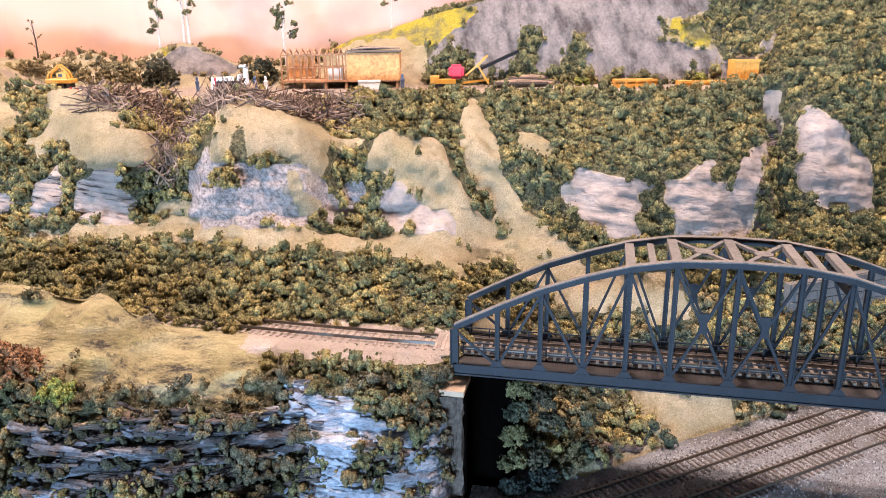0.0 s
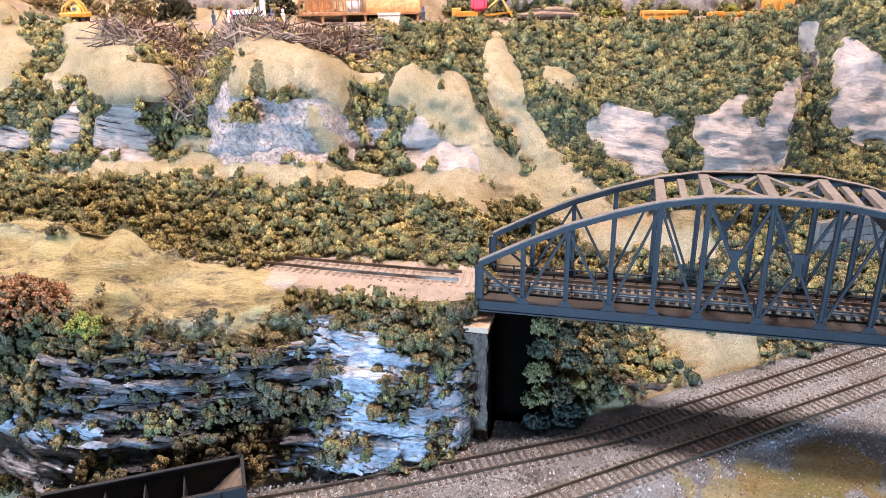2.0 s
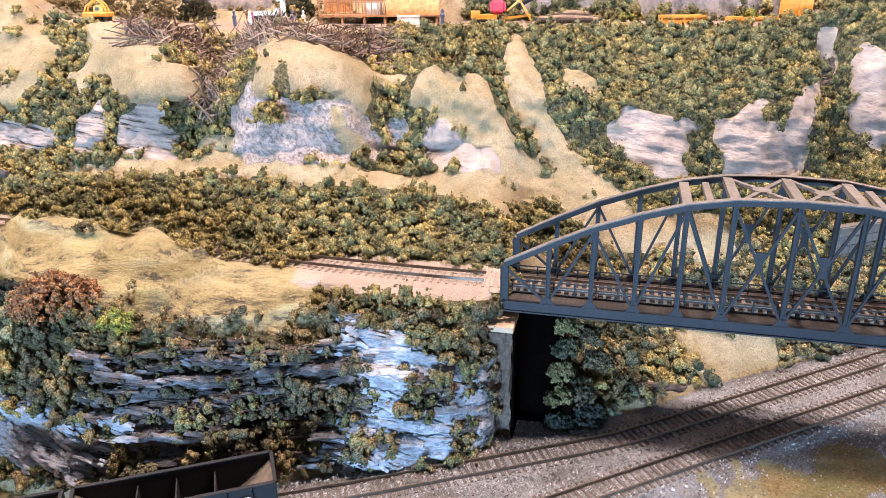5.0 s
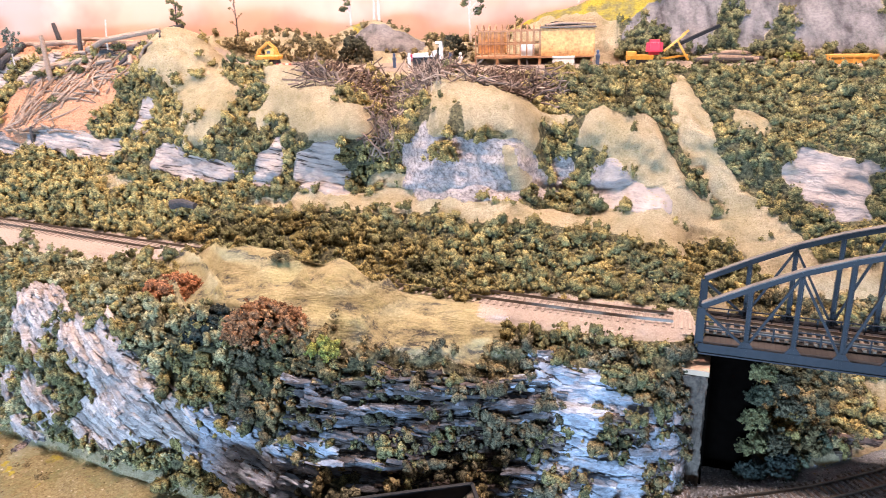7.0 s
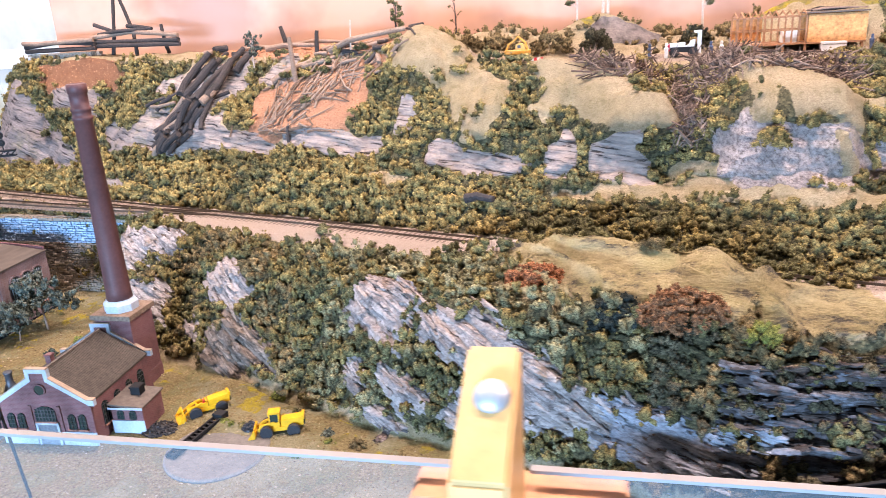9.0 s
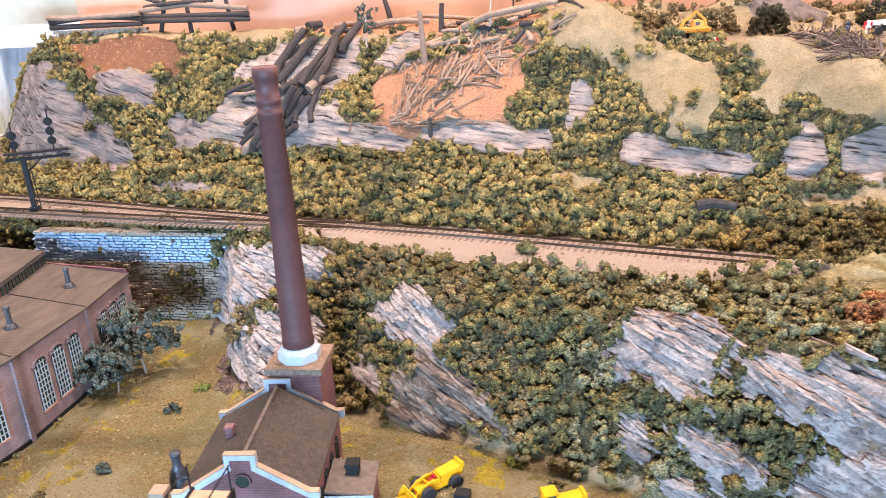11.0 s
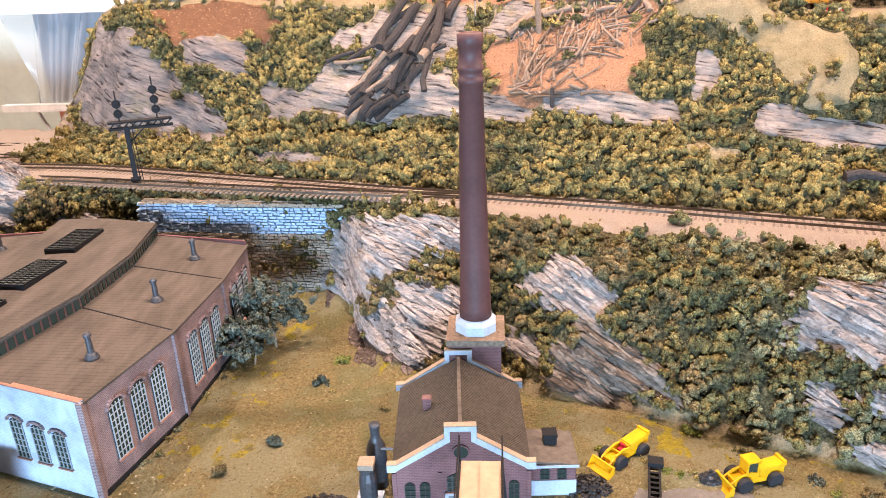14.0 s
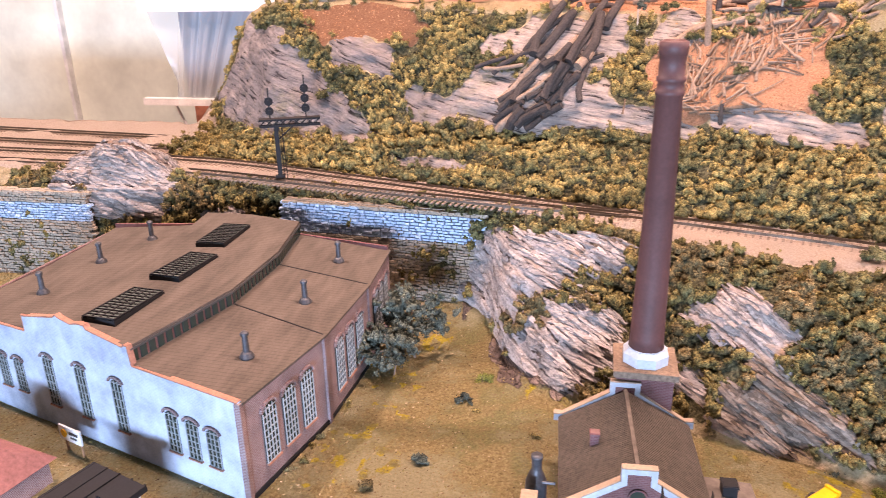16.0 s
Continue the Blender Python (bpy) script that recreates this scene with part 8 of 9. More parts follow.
# ---- signal mast ----
sg = thing("signal_mast", "black cantilever railway signal mast beside the track", "signal", at=(-1.357, 0.915, 0.150))
sg.rotation_euler = (0, 0, radians(24))
part("mast", boxes((-0.0028, -0.0028, 0, 0.0028, 0.0028, 0.070), (-0.006, -0.005, 0, 0.006, 0.005, 0.004)), M_BLACK, sg)
for k in range(2):
    y = -0.0035 + 0.007 * k
    part("bracket", boxes((-0.020, y - 0.0008, 0.0660, 0.055, y + 0.0008, 0.0685), (-0.020, y - 0.0008, 0.0740, 0.055, y + 0.0008, 0.0755)), M_BLACK, sg)
    bm = bmesh.new()
    for i in range(9):
        x = -0.020 + i * 0.0083
        beam(bm, (x, y, 0.067), (x + 0.0083, y, 0.075) if i % 2 else (x + 0.0083, y, 0.067), 0.0008, 0.0008)
        beam(bm, (x, y, 0.067 if i % 2 == 0 else 0.075), (x + 0.0083, y, 0.075 if i % 2 == 0 else 0.067), 0.0008, 0.0008)
    part("lattice", bm, M_BLACK, sg)
part("brace", beam(bmesh.new(), (0.002, 0, 0.050), (0.022, 0, 0.067), 0.0014, 0.0014), M_BLACK, sg)
part("platform", boxes((-0.020, -0.0055, 0.0756, 0.055, 0.0055, 0.0766)), M_DECK, sg)
for x, n_, z0 in ((0.038, 3, 0.088), (-0.006, 2, 0.086)):
    part("head_post", tube(bmesh.new(), (x, 0, 0.076), (x, 0, z0 + 0.012 * n_ + 0.004), 0.0009, 0.0009, 6), M_BLACK, sg)
    for i in range(n_):
        bm = lathe(bmesh.new(), [(0.0052, -0.0008), (0.0052, 0.0008)], 0, 0, 16)
        bm.transform(pose(x, -0.0020, z0 + 0.012 * i, 90, 0, 0))
        hd = part("signal_target", bm, M_BLACK, sg)
        bm = lathe(bmesh.new(), [(0.0020, 0), (0.0024, 0.0040), (0.0014, 0.0042)], 0, 0, 12)
        bm.transform(pose(x, -0.0028, z0 + 0.012 * i, 90, 0, 0))
        part("lens_hood", bm, M_BLACK, hd)
for x in (-0.012, 0.0045):
    for z in (0.087, 0.097):
        part("railing", tube(bmesh.new(), (x, -0.005, z), (x + 0.012, -0.005, z), 0.0004, 0.0004, 5), M_BLACK, sg)
    part("ladder_rail", tube(bmesh.new(), (x * 0.2 + 0.008, -0.004, 0.0), (x * 0.2 + 0.006, -0.004, 0.068), 0.0005, 0.0005, 5), M_BLACK, sg)
for i in range(9):
    part("ladder_rung", tube(bmesh.new(), (0.0055, -0.004, 0.006 + i * 0.007), (0.0090, -0.004, 0.006 + i * 0.007), 0.0004, 0.0004, 5), M_BLACK, sg)


# ---- yellow machines ----
def wheel(root, x, y, z, r, w):
    bm = lathe(bmesh.new(), [(r * 0.62, -w / 2), (r * 0.94, -w / 2), (r, -w * 0.3), (r, w * 0.3), (r * 0.94, w / 2), (r * 0.62, w / 2)], 0, 0, 20)
    bm.transform(pose(x, y, z, 90, 0, 0))
    ob = part("wheel", bm, M_TYRE, root, "black rubber wheel")
    bm = lathe(bmesh.new(), [(r * 0.58, -w * 0.42), (r * 0.58, w * 0.42)], 0, 0, 14)
    bm.transform(pose(x, y, z, 90, 0, 0))
    part("rim", bm, M_GREYSTEEL, ob)


def loader(at, turn, label, seat_red, cab=False):
    root = thing("wheel_loader", label, "loader", "yellow loaders", at=at)
    root.rotation_euler = (0, 0, radians(turn))
    part("chassis", boxes((-0.024, -0.007, 0.006, 0.018, 0.007, 0.011)), M_YELLOW, root)
    bm = prism(bmesh.new(), [(0.001, 0.010), (0.026, 0.010), (0.027, 0.019), (0.024, 0.0205), (0.001, 0.0185)], -0.0062, 0.0062)
    bmesh.ops.bevel(bm, geom=bm.edges[:], offset=0.0006, segments=1, affect="EDGES")
    part("engine_hood", bm, M_YELLOW, root)
    part("hood_rim", boxes((0.0245, -0.0066, 0.018, 0.0275, 0.0066, 0.0222)), M_YELLOW, root)
    part("grille", boxes((0.0262, -0.0048, 0.0105, 0.0276, 0.0048, 0.0170)), M_BLACK, root)
    part("cockpit", boxes((-0.012, -0.0065, 0.0105, 0.000, -0.0050, 0.0165), (-0.012, 0.0050, 0.0105, 0.000, 0.0065, 0.0165), (-0.0015, -0.005, 0.0105, 0.0, 0.005, 0.018), (-0.013, -0.0065, 0.0105, -0.0115, 0.0065, 0.0150)), M_YELLOW, root)
    part("seat", boxes((-0.0075, -0.003, 0.0108, -0.0035, 0.003, 0.0135), (-0.0040, -0.003, 0.0135, -0.0028, 0.003, 0.0180)), M_REDPAINT if seat_red else M_BLACK, root)
    for y in (-0.0055, 0.0055):
        bm = bmesh.new()
        beam(bm, (-0.006, y, 0.0165), (-0.019, y, 0.0135), 0.0016, 0.0028)
        beam(bm, (-0.019, y, 0.0135), (-0.029, y, 0.0060), 0.0016, 0.0026)
        part("lift_arm", bm, M_YELLOW, root)
        part("hydraulic_ram", tube(bmesh.new(), (-0.010, y * 0.6, 0.011), (-0.025, y * 0.6, 0.0075), 0.0008, 0.0008, 8), M_GREYSTEEL, root)
        for x in (-0.0155, 0.0150):
            wheel(root, x, y * 1.75, 0.0072, 0.0074, 0.0052)
    if cab:
        part("cab", boxes((-0.012, -0.0058, 0.0165, -0.0105, 0.0058, 0.0270), (-0.0015, -0.0058, 0.0165, 0.0, 0.0058, 0.0270), (-0.0125, -0.0066, 0.0270, 0.0010, 0.0066, 0.0285)), M_YELLOW, root)
        part("cab_window", boxes((-0.0104, -0.0054, 0.0165, -0.0016, 0.0054, 0.0268)), M_GLASS, root)
    prof = [(-0.0285, 0.0010), (-0.0375, 0.0006), (-0.0375, 0.0014), (-0.0300, 0.0022), (-0.0290, 0.0050), (-0.0300, 0.0105), (-0.0285, 0.0108), (-0.0272, 0.0050)]
    bm = prism(bmesh.new(), prof, -0.0125, 0.0125)
    part("bucket", bm, M_YELLOW, root)
    for y in (-0.0125, 0.0125):
        part("bucket_side", prism(bmesh.new(), [(-0.0285, 0.0008), (-0.0370, 0.0008), (-0.0300, 0.0106), (-0.0280, 0.0106)], y - 0.0006, y + 0.0006), M_YELLOW, root)
    return root


l1 = loader((-0.797, 0.548, 0.0135), 40, "yellow wheel loader with a red seat and lowered bucket", True)
l2 = loader((-0.703, 0.520, 0.0135), 200, "yellow wheel loader with a cab beside a heap of coal", False, True)
l2.rotation_euler = (0, 0, radians(18))
l1.scale = l2.scale = (0.86, 0.86, 0.86)


def heap(name, x, y, r, h, mat, label, cat, seed, n=260):
    rg = random.Random(seed)
    bm = bmesh.new()
    for _ in range(n):
        a, d = rg.uniform(0, 2 * math.pi), r * math.sqrt(rg.random())
        z = h * (1 - d / r) * rg.uniform(0.6, 1.0)
        m = Matrix.Translation((x + d * math.cos(a), y + d * math.sin(a) * 0.75, height_at(x, y) + z)) @ Euler((rg.uniform(0, 6), rg.uniform(0, 6), 0)).to_matrix().to_4x4()
        s = rg.uniform(0.0007, 0.0016)
        box(bm, -s, -s * 0.8, -s * 0.7, s, s * 0.8, s * 0.7, m)
    return tagged(part(name, bm, mat), label, cat, kind="stuff")


heap("coal_heap", -1.035, 0.482, 0.026, 0.004, M_COAL, "low heap of black coal on the yard ground", "coal heap", 1, 420)
heap("coal_heap", -0.832, 0.512, 0.020, 0.004, M_COAL, "low heap of black coal in front of the loader", "coal heap", 2, 300)
heap("coal_heap", -0.735, 0.520, 0.009, 0.008, M_COAL, "heap of shiny black coal in the loader bucket", "coal heap", 3, 160)

# round pad with the inclined loader
pad = part("concrete_pad", lathe(bmesh.new(), [(0.050, 0.006), (0.050, 0.0135), (0.048, 0.0150)], -0.752, 0.483, 40), M_PAD)
tagged(pad, "round grey concrete pad set in the yard", "pad")
cv = thing("incline_conveyor", "black inclined lattice conveyor lying on the pad", "conveyor", at=(-0.781, 0.505, 0.0152))
cv.rotation_euler = (0, 0, radians(-10))
for x in (-0.004, 0.004):
    part("side_rail", boxes((x - 0.0008, -0.045, 0.001, x + 0.0008, 0.030, 0.005)), M_BLACK, cv)
for i in range(13):
    part("rung", boxes((-0.004, -0.043 + i * 0.006, 0.0015, 0.004, -0.041 + i * 0.006, 0.0042)), M_BLACK, cv)
part("motor_box", boxes((-0.005, 0.024, 0.0, 0.007, 0.034, 0.008)), M_BLACK, cv)

# ---- black hoppers at the foot of the cliff ----
def hopper(at, turn, label):
    root = thing("hopper_wagon", label, "railway wagon", "hopper wagons", at=at)
    root.rotation_euler = (0, 0, radians(turn))
    L, W, H = 0.128, 0.034, 0.042
    for y in (-W / 2, W / 2):
        part("side", boxes((-L / 2, y - 0.0006, 0.010, L / 2, y + 0.0006, H)), M_BLACK, root)
        part("top_rim", boxes((-L / 2, y - 0.0014, H, L / 2, y + 0.0014, H + 0.0012)), M_BLACK, root)
        for i in range(9):
            x = -L / 2 + L * i / 8
            part("rib", boxes((x - 0.0007, y - 0.0016 * (1 if y < 0 else -1) - 0.0006, 0.010, x + 0.0007, y + 0.0006, H)), M_BLACK, root)
    for x in (-L / 2, L / 2):
        part("end_rim", boxes((x - 0.0012, -W / 2, H, x + 0.0012, W / 2, H + 0.0012)), M_BLACK, root)
        part("end_sheet", boxes((x - 0.0006, -W / 2, 0.020, x + 0.0006, W / 2, H)), M_BLACK, root)
        s = -1 if x > 0 else 1
        bm = bmesh.new()
        beam(bm, (x, 0, H - 0.004), (x + s * 0.030, 0, 0.014), W - 0.002, 0.0006, (0, 0, 1))
        part("slope_sheet", bm, M_HOPPERIN, root, "dusty brown sloped inside sheet")
    part("floor_sheet", boxes((-L / 2 + 0.030, -W / 2 + 0.001, 0.012, L / 2 - 0.030, W / 2 - 0.001, 0.0135)), M_HOPPERIN, root)
    for x in (-0.025, 0.0, 0.025):
        part("cross_divider", boxes((x - 0.0005, -W / 2 + 0.001, 0.014, x + 0.0005, W / 2 - 0.001, H - 0.006)), M_BLACK, root)
    part("frame", boxes((-L / 2, -0.006, 0.006, L / 2, 0.006, 0.010)), M_BLACK, root)
    for x in (-0.045, 0.045):
        for dx in (-0.009, 0.009):
            for y in (-0.0085, 0.0085):
                bm = lathe(bmesh.new(), [(0.0050, -0.001), (0.0050, 0.001)], 0, 0, 16)
                bm.transform(pose(x + dx, y, 0.0050, 90, 0, 0))
                part("wheel", bm, M_RAIL, root)
    y = -W / 2 - 0.0026
    bm = bmesh.new()
    for a in np.linspace(0, 2 * math.pi, 25)[:-1]:
        beam(bm, (0.044 + 0.0062 * math.cos(a), y, 0.030 + 0.0062 * math.sin(a)), (0.044 + 0.0062 * math.cos(a + 0.27), y, 0.030 + 0.0062 * math.sin(a + 0.27)), 0.0009, 0.0004, (0, -1, 0))
    for a in (0, math.pi / 2, math.pi, 1.5 * math.pi):
        v = [bm.verts.new((0.044 + r * math.cos(a + t), y - 0.0002, 0.030 + r * math.sin(a + t))) for r, t in ((0.0054, 0), (0.0016, 0.8), (0, 0), (0.0016, -0.8))]
        bm.faces.new(v)
    part("emblem", bm, M_WHITE, root, "round white four-pointed emblem")
    bm = bmesh.new()
    for i, w in enumerate((0.0165, 0.0150)):
        x = 0.000 + i * 0.0185
        box(bm, x, y, 0.0325, x + w, y + 0.0004, 0.0348)
    box(bm, 0.012, y, 0.0255, 0.024, y + 0.0004, 0.0275)
    part("lettering_bars", bm, M_WHITE, root, "white lettering bars")
    return root


hopper((-0.216, 0.3905, 0.034), 18.4, "black open hopper wagon with a white emblem, empty")
hopper((-0.344, 0.348, 0.034), 18.4, "black open hopper wagon, empty, coupled behind another")

# ---- shed under construction and machines on the dirt road ----
RZ = 0.318
shed = thing("sawmill_shed", "open timber-framed shed with a rusty walled half", "shed", at=(-0.218, 1.035, RZ + 0.002))
for i in range(11):
    x = i * 0.0088
    for y in (0.0, 0.040):
        part("stud", boxes((x - 0.0009, y - 0.0009, 0.010, x + 0.0009, y + 0.0009, 0.044)), M_FRAMEWOOD, shed)
    bm = bmesh.new()
    beam(bm, (x, -0.003, 0.044), (x, 0.020, 0.052), 0.0012, 0.0016)
    beam(bm, (x, 0.020, 0.052), (x, 0.043, 0.044), 0.0012, 0.0016)
    part("rafter", bm, M_FRAMEWOOD, shed)
for y in (0.0, 0.040):
    for z in (0.010, 0.027, 0.044):
        part("girt", boxes((0, y - 0.0008, z - 0.0008, 0.088, y + 0.0008, z + 0.0008)), M_FRAMEWOOD, shed)
for x in (0.0, 0.03, 0.06, 0.088, 0.12, 0.158):
    part("pier", boxes((x - 0.0016, -0.001, -0.004, x + 0.0016, 0.003, 0.009)), M_FRAMEWOOD, shed)
part("floor", boxes((-0.002, -0.002, 0.008, 0.162, 0.042, 0.0098)), M_FRAMEWOOD, shed)
part("clad_wall", boxes((0.090, -0.0015, 0.010, 0.162, -0.0003, 0.046), (0.161, -0.0003, 0.010, 0.162, 0.040, 0.046), (0.090, 0.038, 0.010, 0.162, 0.040, 0.046)), M_RUST, shed, "rusty orange sheet wall")
part("clad_back", boxes((-0.001, 0.041, 0.012, 0.040, 0.042, 0.042)), M_RUST, shed, "rusty orange sheet wall")
part("flat_roof", prism(bmesh.new(), [(0.088, 0.047), (0.164, 0.047), (0.164, 0.0485), (0.088, 0.0485)], -0.003, 0.043), M_ROOF, shed, "brown board roof")
part("machinery", boxes((0.062, 0.012, 0.010, 0.080, 0.030, 0.026)), M_WHITE, shed, "pale saw machinery inside")
lr = random.Random(8)
for i in range(6):
    log((-0.125 + lr.uniform(0, 0.02), 1.04 + lr.uniform(0, 0.03), RZ + 0.0525), (-0.075 + lr.uniform(0, 0.02), 1.04 + lr.uniform(0, 0.03), RZ + 0.0535), 0.0012, 0.0010, M_LOGPALE if i % 2 else M_LOGDARK, lr, "loose pole lying on the shed roof", "roof poles", "pole")
crate = part("white_panel", boxes((-0.112, 1.020, RZ, -0.083, 1.028, RZ + 0.012), (-0.1125, 1.0195, RZ + 0.010, -0.0825, 1.0285, RZ + 0.0125)), M_WHITE)
tagged(crate, "white panelled bin beside the shed", "bin")
tk = thing("forklift_truck", "white and black log forklift with a tall white mast", "forklift", at=(-0.285, 1.03, RZ + 0.001))
part("body", boxes((-0.020, -0.008, 0.006, 0.014, 0.008, 0.013)), M_BLACK, tk)
part("seat", prism(bmesh.new(), [(0.000, 0.013), (0.012, 0.013), (0.013, 0.022), (0.008, 0.021), (0.006, 0.016)], -0.006, 0.006), M_WHITE, tk)
part("hood", prism(bmesh.new(), [(-0.021, 0.0105), (0.000, 0.0105), (0.000, 0.0185), (-0.020, 0.0175)], -0.0075, 0.0075), M_WHITE, tk)
part("tail", boxes((-0.024, -0.0075, 0.008, -0.020, 0.0075, 0.017)), M_REDPAINT, tk)
part("mast", boxes((0.017, -0.006, 0.004, 0.021, -0.004, 0.034), (0.017, 0.004, 0.004, 0.021, 0.006, 0.034), (0.017, -0.006, 0.030, 0.021, 0.006, 0.034)), M_WHITE, tk)
part("canopy", boxes((0.012, -0.007, 0.031, 0.021, 0.007, 0.0335)), M_WHITE, tk)
for x in (-0.014, 0.011):
    for y in (-0.0085, 0.0085):
        wheel(tk, x, y, 0.0060, 0.0062, 0.004)
sh = thing("power_shovel", "faded orange power shovel on a timber crib with a bent boom", "excavator", at=(-0.513, 1.02, RZ + 0.002))
bm = boxes((-0.019, -0.009, 0.0125, 0.017, 0.009, 0.0185))
bmesh.ops.bevel(bm, geom=bm.edges[:], offset=0.001, segments=1, affect="EDGES")
part("deck", bm, M_MACHINE, sh)
part("house", prism(bmesh.new(), [(-0.004, 0.0185), (0.010, 0.0185), (0.009, 0.025), (0.003, 0.028), (-0.003, 0.026)], -0.006, 0.006), M_MACHINE, sh)
part("window", boxes((-0.001, -0.0064, 0.021, 0.004, -0.0058, 0.025)), M_DARKFRAME, sh)
for pts in (((-0.017, 0.0185), (-0.014, 0.026), (-0.006, 0.031), (0.000, 0.037)), ((0.013, 0.0185), (0.010, 0.028), (0.004, 0.033), (0.000, 0.037))):
    for y in (-0.005, 0.004):
        part("boom", branch(bmesh.new(), [Vector((p, y, q)) for p, q in pts], 0.0012, 0.0010, 6), M_MACHINE, sh)
for x in (-0.014, -0.006, 0.003, 0.011):
    part("crib_post", boxes((x - 0.0022, -0.008, 0.0, x + 0.0022, 0.008, 0.0124)), M_LOGDARK, sh)
for i in range(5):
    part("barrier", boxes((0.014 + i * 0.0045, -0.013, 0.001, 0.0178 + i * 0.0045, -0.012, 0.0075)), M_REDPAINT if i % 2 == 0 else M_WHITE, sh)
rm = thing("log_loader", "red and yellow tracked log loader with a yellow boom", "crane", at=(0.020, 1.025, RZ + 0.001))
part("base", boxes((-0.034, -0.010, 0.003, 0.000, 0.010, 0.0115), (-0.034, -0.009, 0.0115, -0.022, 0.009, 0.016)), M_MACHINE, rm)
bm = boxes((-0.009, -0.008, 0.0115, 0.012, 0.008, 0.031))
bmesh.ops.bevel(bm, geom=bm.edges[:], offset=0.004, segments=3, affect="EDGES")
part("cab", bm, M_REDPAINT, rm)
for (a, b) in (((0.014, 0, 0.016), (0.040, -0.003, 0.038)), ((0.030, 0, 0.030), (0.046, 0, 0.004)), ((0.010, 0.003, 0.006), (0.046, 0.003, 0.010)), ((0.036, 0, 0.036), (0.044, 0, 0.042))):
    part("boom", beam(bmesh.new(), a, b, 0.0026, 0.0026), M_MACHINE, rm)
part("chute", beam(bmesh.new(), (0.030, 0.012, 0.022), (0.088, 0.03, 0.046), 0.006, 0.004), M_BLACK, rm)
for y in (-0.009, 0.009):
    part("track", boxes((-0.034, y - 0.002, 0.0, 0.004, y + 0.002, 0.006)), M_BLACK, rm)
for i in range(6):
    log((0.070 + 0.006 * i, 1.01 + 0.007 * i, RZ + 0.005 + 0.001 * i), (0.145 + 0.008 * i, 1.012 + 0.007 * i, RZ + 0.005), 0.0038, 0.0032, M_LOGPALE if i % 2 else M_LOGDARK, lr, "cut log stacked beside the road", "roadside logs")
def crate_box(x0, x1, y, h, label, lean):
    ob = thing("skip", label, "skip", "orange skips", at=((x0 + x1) / 2, y, RZ))
    w = (x1 - x0) / 2
    part("body", prism(bmesh.new(), [(-w, 0.001), (w, 0.001), (w * (1 + lean), h), (-w, h)], -0.012, 0.012), M_RUSTORANGE, ob)
    part("rim", boxes((-w - 0.001, -0.013, h - 0.002, w * (1 + lean) + 0.001, -0.0115, h + 0.001)), M_RUSTORANGE, ob)
    for k in (-0.5, 0, 0.5):
        part("rib", boxes((w * k - 0.001, -0.0135, 0.002, w * k + 0.001, -0.0118, h - 0.002)), M_RUSTORANGE, ob)


crate_box(0.227, 0.280, 0.985, 0.012, "low orange steel skip beside the road", 0.0)
crate_box(0.308, 0.364, 0.972, 0.010, "low orange steel skip beside the road", 0.0)
crate_box(0.372, 0.402, 0.965, 0.036, "tall orange steel bin beside the road", 0.05)

# miniature dolls are plain pegs
for x, y, z, m_ in ((-0.252, 1.02, RZ, M_BLUE), (-0.238, 1.022, RZ, M_WHITE), (-0.332, 1.025, RZ, M_BLUE), (-0.310, 1.022, RZ, M_WHITE), (-0.052, 1.022, RZ, M_BLUE)):
    ob = part("figurine", lathe(bmesh.new(), [(0.0022, 0), (0.0026, 0.010), (0.0032, 0.013), (0.0012, 0.0155), (0.0019, 0.0165), (0.0019, 0.0190), (0.0008, 0.0202)], x, y, 10), m_)
    ob.location = (0, 0, z)
    tagged(ob, "tiny plain peg figurine standing on the road", "figurine", "road figurines")

# ---- houses in front of the engine house ----
rhm = thing("cottage", "small cottage with a red hipped roof", "house", at=(-1.425, 0.470, 0.008))
rhm.rotation_euler = (0, 0, radians(-12))
part("wall", boxes((-0.035, -0.025, 0, 0.035, 0.025, 0.024)), M_BRICKPINK, rhm)
bm = bmesh.new()
lo = [bm.verts.new(v) for v in ((-0.040, -0.030, 0.023), (0.040, -0.030, 0.023), (0.040, 0.030, 0.023), (-0.040, 0.030, 0.023))]
hi = [bm.verts.new(v) for v in ((-0.016, 0, 0.045), (0.016, 0, 0.045))]
for f in ((lo[0], lo[1], hi[1], hi[0]), (lo[1], lo[2], hi[1]), (lo[2], lo[3], hi[0], hi[1]), (lo[3], lo[0], hi[0]), (lo[3], lo[2], lo[1], lo[0])):
    bm.faces.new(f)
part("roof", bm, M_REDROOF, rhm)
part("wing_roof", prism(bmesh.new(), [(-0.018, 0.022), (0.018, 0.022), (0, 0.036)], -0.052, 0.0), M_REDROOF, rhm)
part("wing_wall", boxes((-0.015, -0.048, 0, 0.015, -0.02, 0.022)), M_BRICKPINK, rhm)
bsd = thing("flat_shed", "low white shed with a black board roof", "shed", at=(-1.318, 0.452, 0.008))
bsd.rotation_euler = (0, 0, radians(-17))
part("wall", boxes((-0.026, -0.020, 0, 0.026, 0.020, 0.026)), M_WHITE, bsd)
part("roof", prism(bmesh.new(), [(-0.030, 0.026), (0.030, 0.024), (0.030, 0.028), (-0.030, 0.030)], -0.025, 0.024), M_BLACK, bsd)
for i in range(5):
    part("batten", boxes((-0.029 + i * 0.0143, -0.025, 0.0292, -0.0275 + i * 0.0143, 0.024, 0.0302)), M_BLACK, bsd)
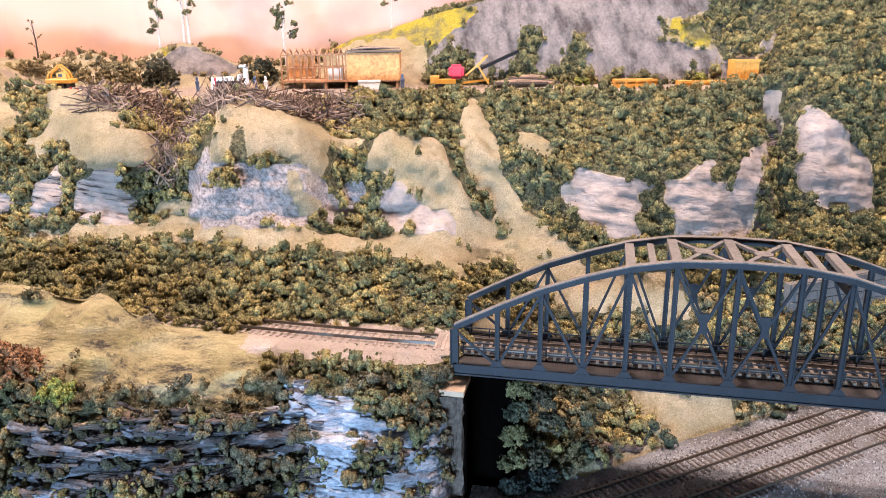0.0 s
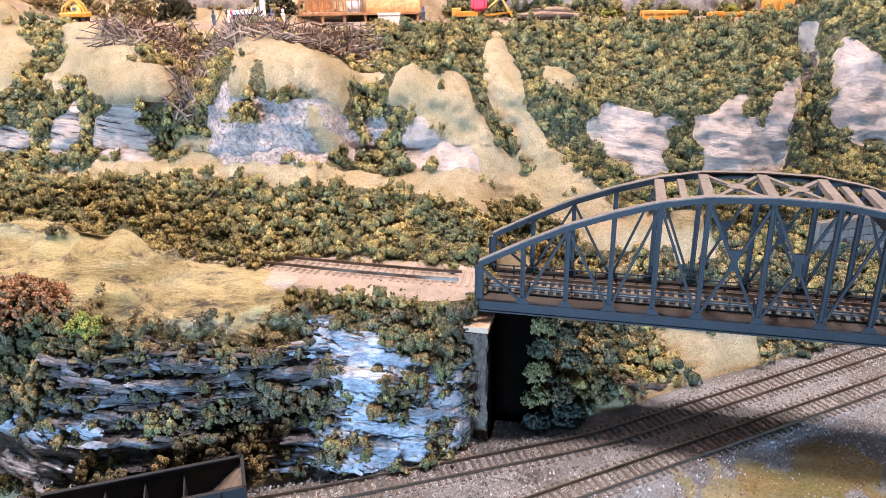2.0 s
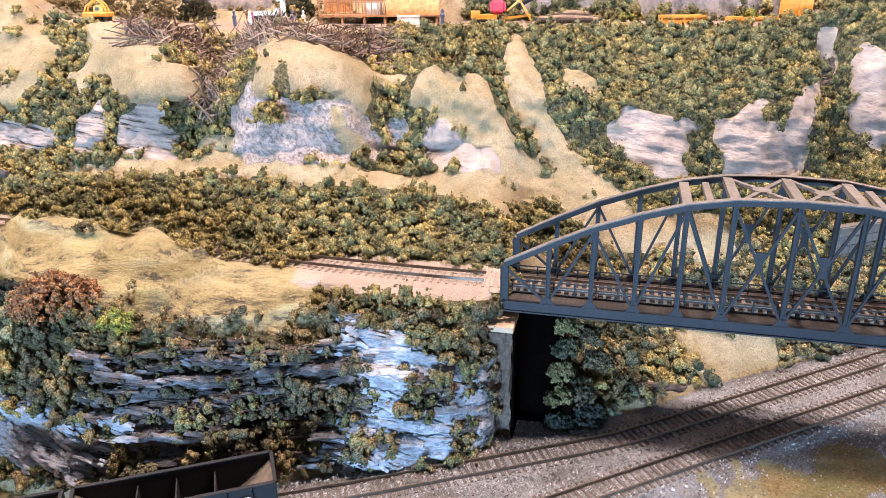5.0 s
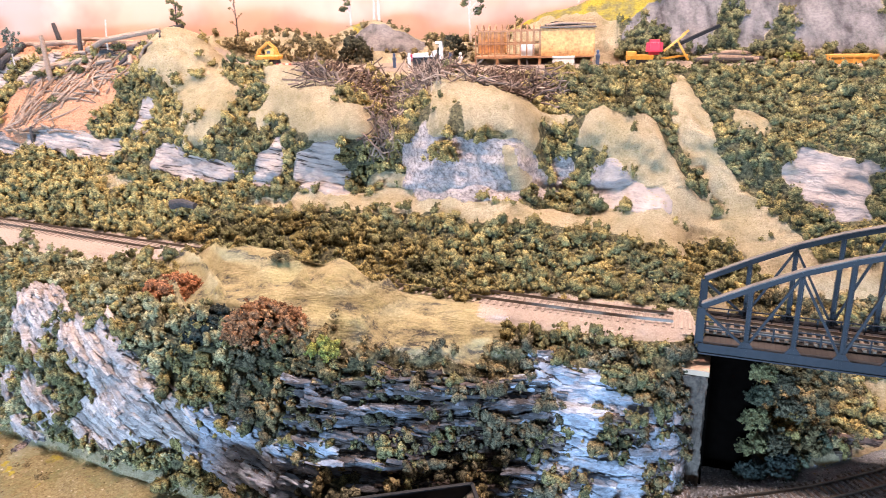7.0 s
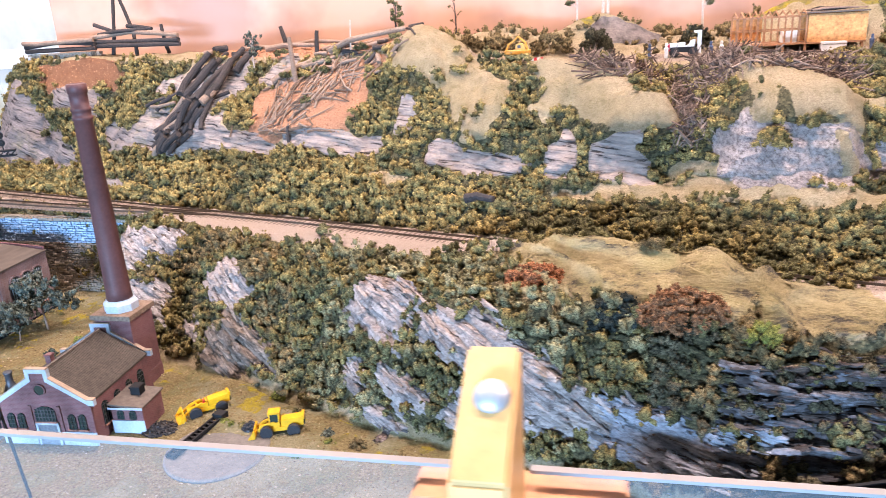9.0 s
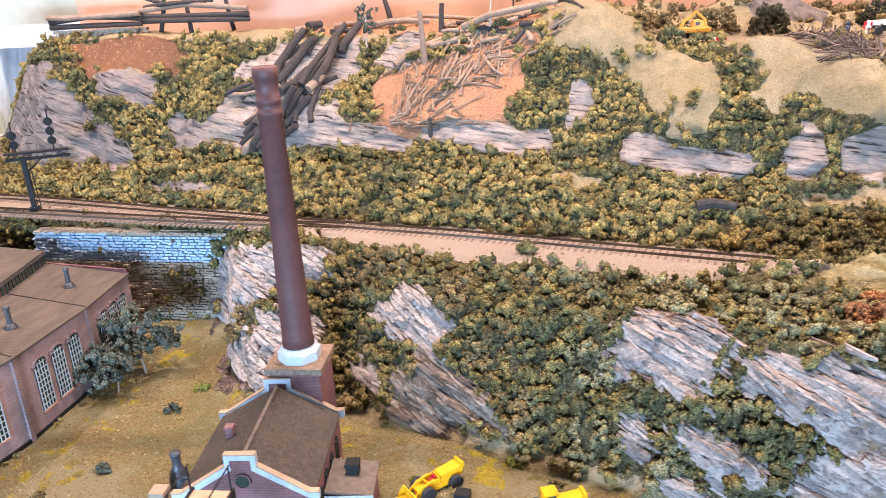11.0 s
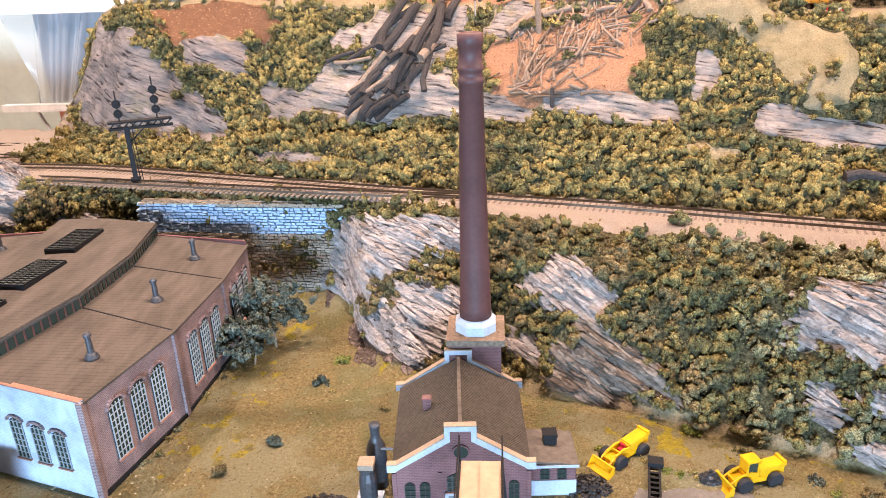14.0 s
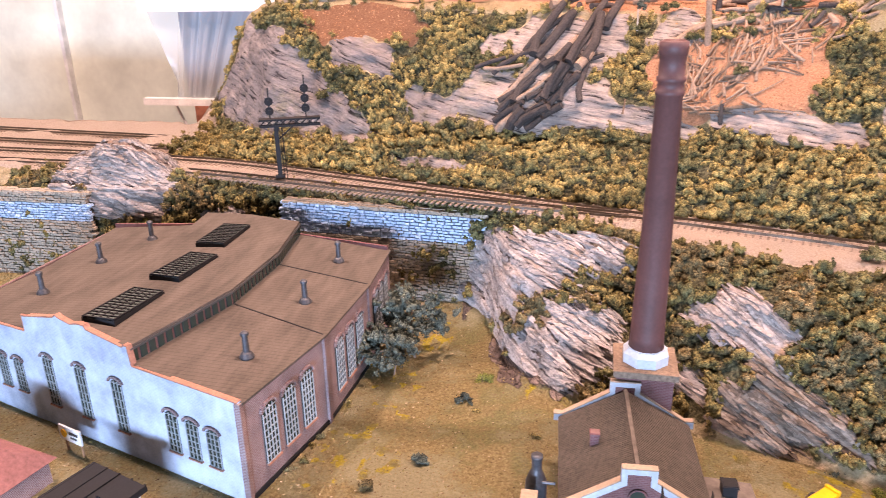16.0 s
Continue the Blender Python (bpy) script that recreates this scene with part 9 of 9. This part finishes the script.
part("rear_roof", prism(bmesh.new(), [(0.010, 0.028), (0.034, 0.028), (0.034, 0.033), (0.010, 0.033)], -0.004, 0.020), M_BLACK, bsd)
sb = thing("sign_board", "white billboard with a yellow disc on two posts", "sign", at=(-1.392, 0.523, 0.008))
sb.rotation_euler = (0, 0, radians(-17))
part("panel", boxes((-0.014, -0.0008, 0.014, 0.014, 0.0008, 0.028)), M_WHITE, sb)
bm = lathe(bmesh.new(), [(0.0038, -0.0006), (0.0038, 0.0006)], 0, 0, 18)
bm.transform(pose(-0.007, -0.0012, 0.0215, 90, 0, 0))
part("disc", bm, M_YELLOW, sb)
part("lettering_bar", boxes((0.000, -0.0014, 0.022, 0.011, -0.0009, 0.0245)), M_GREYSTEEL, sb)
part("lettering_bar", boxes((0.001, -0.0014, 0.018, 0.009, -0.0009, 0.0198)), M_GREYSTEEL, sb)
for x in (-0.010, 0.010):
    part("post", boxes((x - 0.0008, 0.001, 0, x + 0.0008, 0.0025, 0.026)), M_FRAMEWOOD, sb)
lm = thing("lamp_post", "thin dark lamp post beside the engine house", "lamp post", at=(-1.605, 0.69, 0.008))
part("pole", tube(bmesh.new(), (0, 0, 0), (0, 0, 0.095), 0.0012, 0.0008, 8), M_BLACK, lm)
part("arm", boxes((-0.006, -0.0006, 0.090, 0.006, 0.0006, 0.0915)), M_BLACK, lm)
dead = tagged(part("fallen_log", branch(bmesh.new(), [on_ground(-0.555, 5.75)[0] + Vector((0, -0.008, 0.010)), on_ground(-0.54, 5.8)[0] + Vector((0, -0.008, 0.012)), on_ground(-0.520, 5.75)[0] + Vector((0, -0.008, 0.010))], 0.006, 0.004, 9), M_LOGDARK), "hollow grey fallen log in the bushes", "log")
culv = thing("stone_culvert", "pale stone block culvert face with a dark arch", "culvert", at=(0.405, 0.735, 0.03))
culv.rotation_euler = (0, 0, radians(20))
part("face", prism(bmesh.new(), [(-0.05, 0), (-0.022, 0)] + [(-0.022 * math.cos(math.pi * i / 8), 0.035 + 0.022 * math.sin(math.pi * i / 8)) for i in range(9)] + [(0.022, 0), (0.08, 0), (0.08, 0.11), (-0.05, 0.11)], -0.004, 0.004), M_PALESTONE, culv)
# black sheet in place of the shade inside the arch
part("arch_void", boxes((-0.022, 0.005, 0, 0.022, 0.007, 0.057)), M_VOIDSHADE, culv)
crn = random.Random(3)
for j in range(11):
    for i in range(9):
        x = -0.048 + i * 0.0145 + (j % 2) * 0.006
        z = 0.002 + j * 0.0098
        if math.hypot(x + 0.006, max(0, z - 0.03)) > 0.034:
            part("block", boxes((x, -0.0052 - crn.uniform(0, 0.001), z, x + 0.0136, -0.0036, z + 0.0090)), M_PALESTONE, culv)

# ---- railway tracks ----
TIE = boxes((-0.0012, -0.0145, -0.0018, 0.0012, 0.0145, 0.0))
me_tie = bpy.data.meshes.new("tie")
TIE.to_mesh(me_tie)
TIE.free()
me_tie.materials.append(M_TIE)
me_dark = me_tie.copy()
me_dark.materials.clear()
me_dark.materials.append(M_TIEDARK)

M_TIEBROWN = plain("brown_tie", (0.15, 0.11, 0.078), 0.9, 0, 900, 0.4, 0.6)
me_brown = me_tie.copy()
me_brown.materials.clear()
me_brown.materials.append(M_TIEBROWN)


def railway(name, xs, yf, zf, label, spacing=0.0078, tie=me_tie, sunk=0.0):
    root = thing(name, label, "railway track")
    fine = np.linspace(xs[0], xs[1], 600)
    yy = smooth_line(yf(fine), 12)
    pts = [Vector((a, b, zf)) for a, b in zip(fine, yy)]
    for side in (-1, 1):
        bm = bmesh.new()
        prev = None
        for i in range(0, 600, 6):
            d = (pts[min(i + 6, 599)] - pts[max(i - 6, 0)]).normalized()
            nrm = Vector((-d.y, d.x, 0))
            c = pts[i] + nrm * side * 0.00825
            ring = [bm.verts.new(c + nrm * a + Vector((0, 0, b))) for a, b in ((-0.0009, -0.0024), (0.0009, -0.0024), (0.0005, -0.0004), (0.0005, 0), (-0.0005, 0), (-0.0005, -0.0004))]
            if prev:
                for k in range(6):
                    bm.faces.new((prev[k], prev[(k + 1) % 6], ring[(k + 1) % 6], ring[k]))
            prev = ring
        part("rail", bm, M_RAIL, root)
    run = 0.0
    for i in range(1, 600):
        run += (pts[i] - pts[i - 1]).length
        if run >= spacing:
            run -= spacing
            d = pts[i] - pts[i - 1]
            o = new("tie", tie)
            o.parent = root
            o.matrix_local = Matrix.Translation(pts[i] - Vector((0, 0, 0.0024 + sunk))) @ pose(0, 0, 0, 0, 0, math.degrees(math.atan2(d.y, d.x)))
    return root


railway("upper_track", (-1.95, 0.010), track_y, RAILTOP, "single railway track on brown ties along the sandy hillside ledge", 0.0072, me_tie, 0.0016)
railway("bridge_track", (0.012, 0.55), track_y, RAILTOP, "railway track with brown ties on the bridge deck", 0.0066, me_brown)
railway("yard_track", (-0.28, 0.75), yard_line, 0.036, "rusty railway track on grey ballast below the bridge", 0.0062, me_dark)
railway("yard_track", (-0.16, 0.75), second_line, 0.036, "rusty railway track on grey ballast below the bridge", 0.0062, me_dark)
railway("siding", (-1.95, -0.92), lambda x: np.interp(x, [-1.95, -1.6, -1.45, -1.354, -1.213, -1.076, -0.92], [0.955, 0.945, 0.925, 0.905, 0.876, 0.850, 0.829]), RAILTOP, "second railway track joining the line at a turnout", 0.0072, me_tie, 0.0016)
railway("far_siding", (-2.25, -1.58), lambda x: 1.150 - 0.08 * (x + 1.98), RAILTOP, "far railway track on the flat behind the rock bluff")
railway("far_siding", (-2.25, -1.58), lambda x: 1.075 - 0.06 * (x + 1.98), RAILTOP, "far railway track on the flat behind the rock bluff")
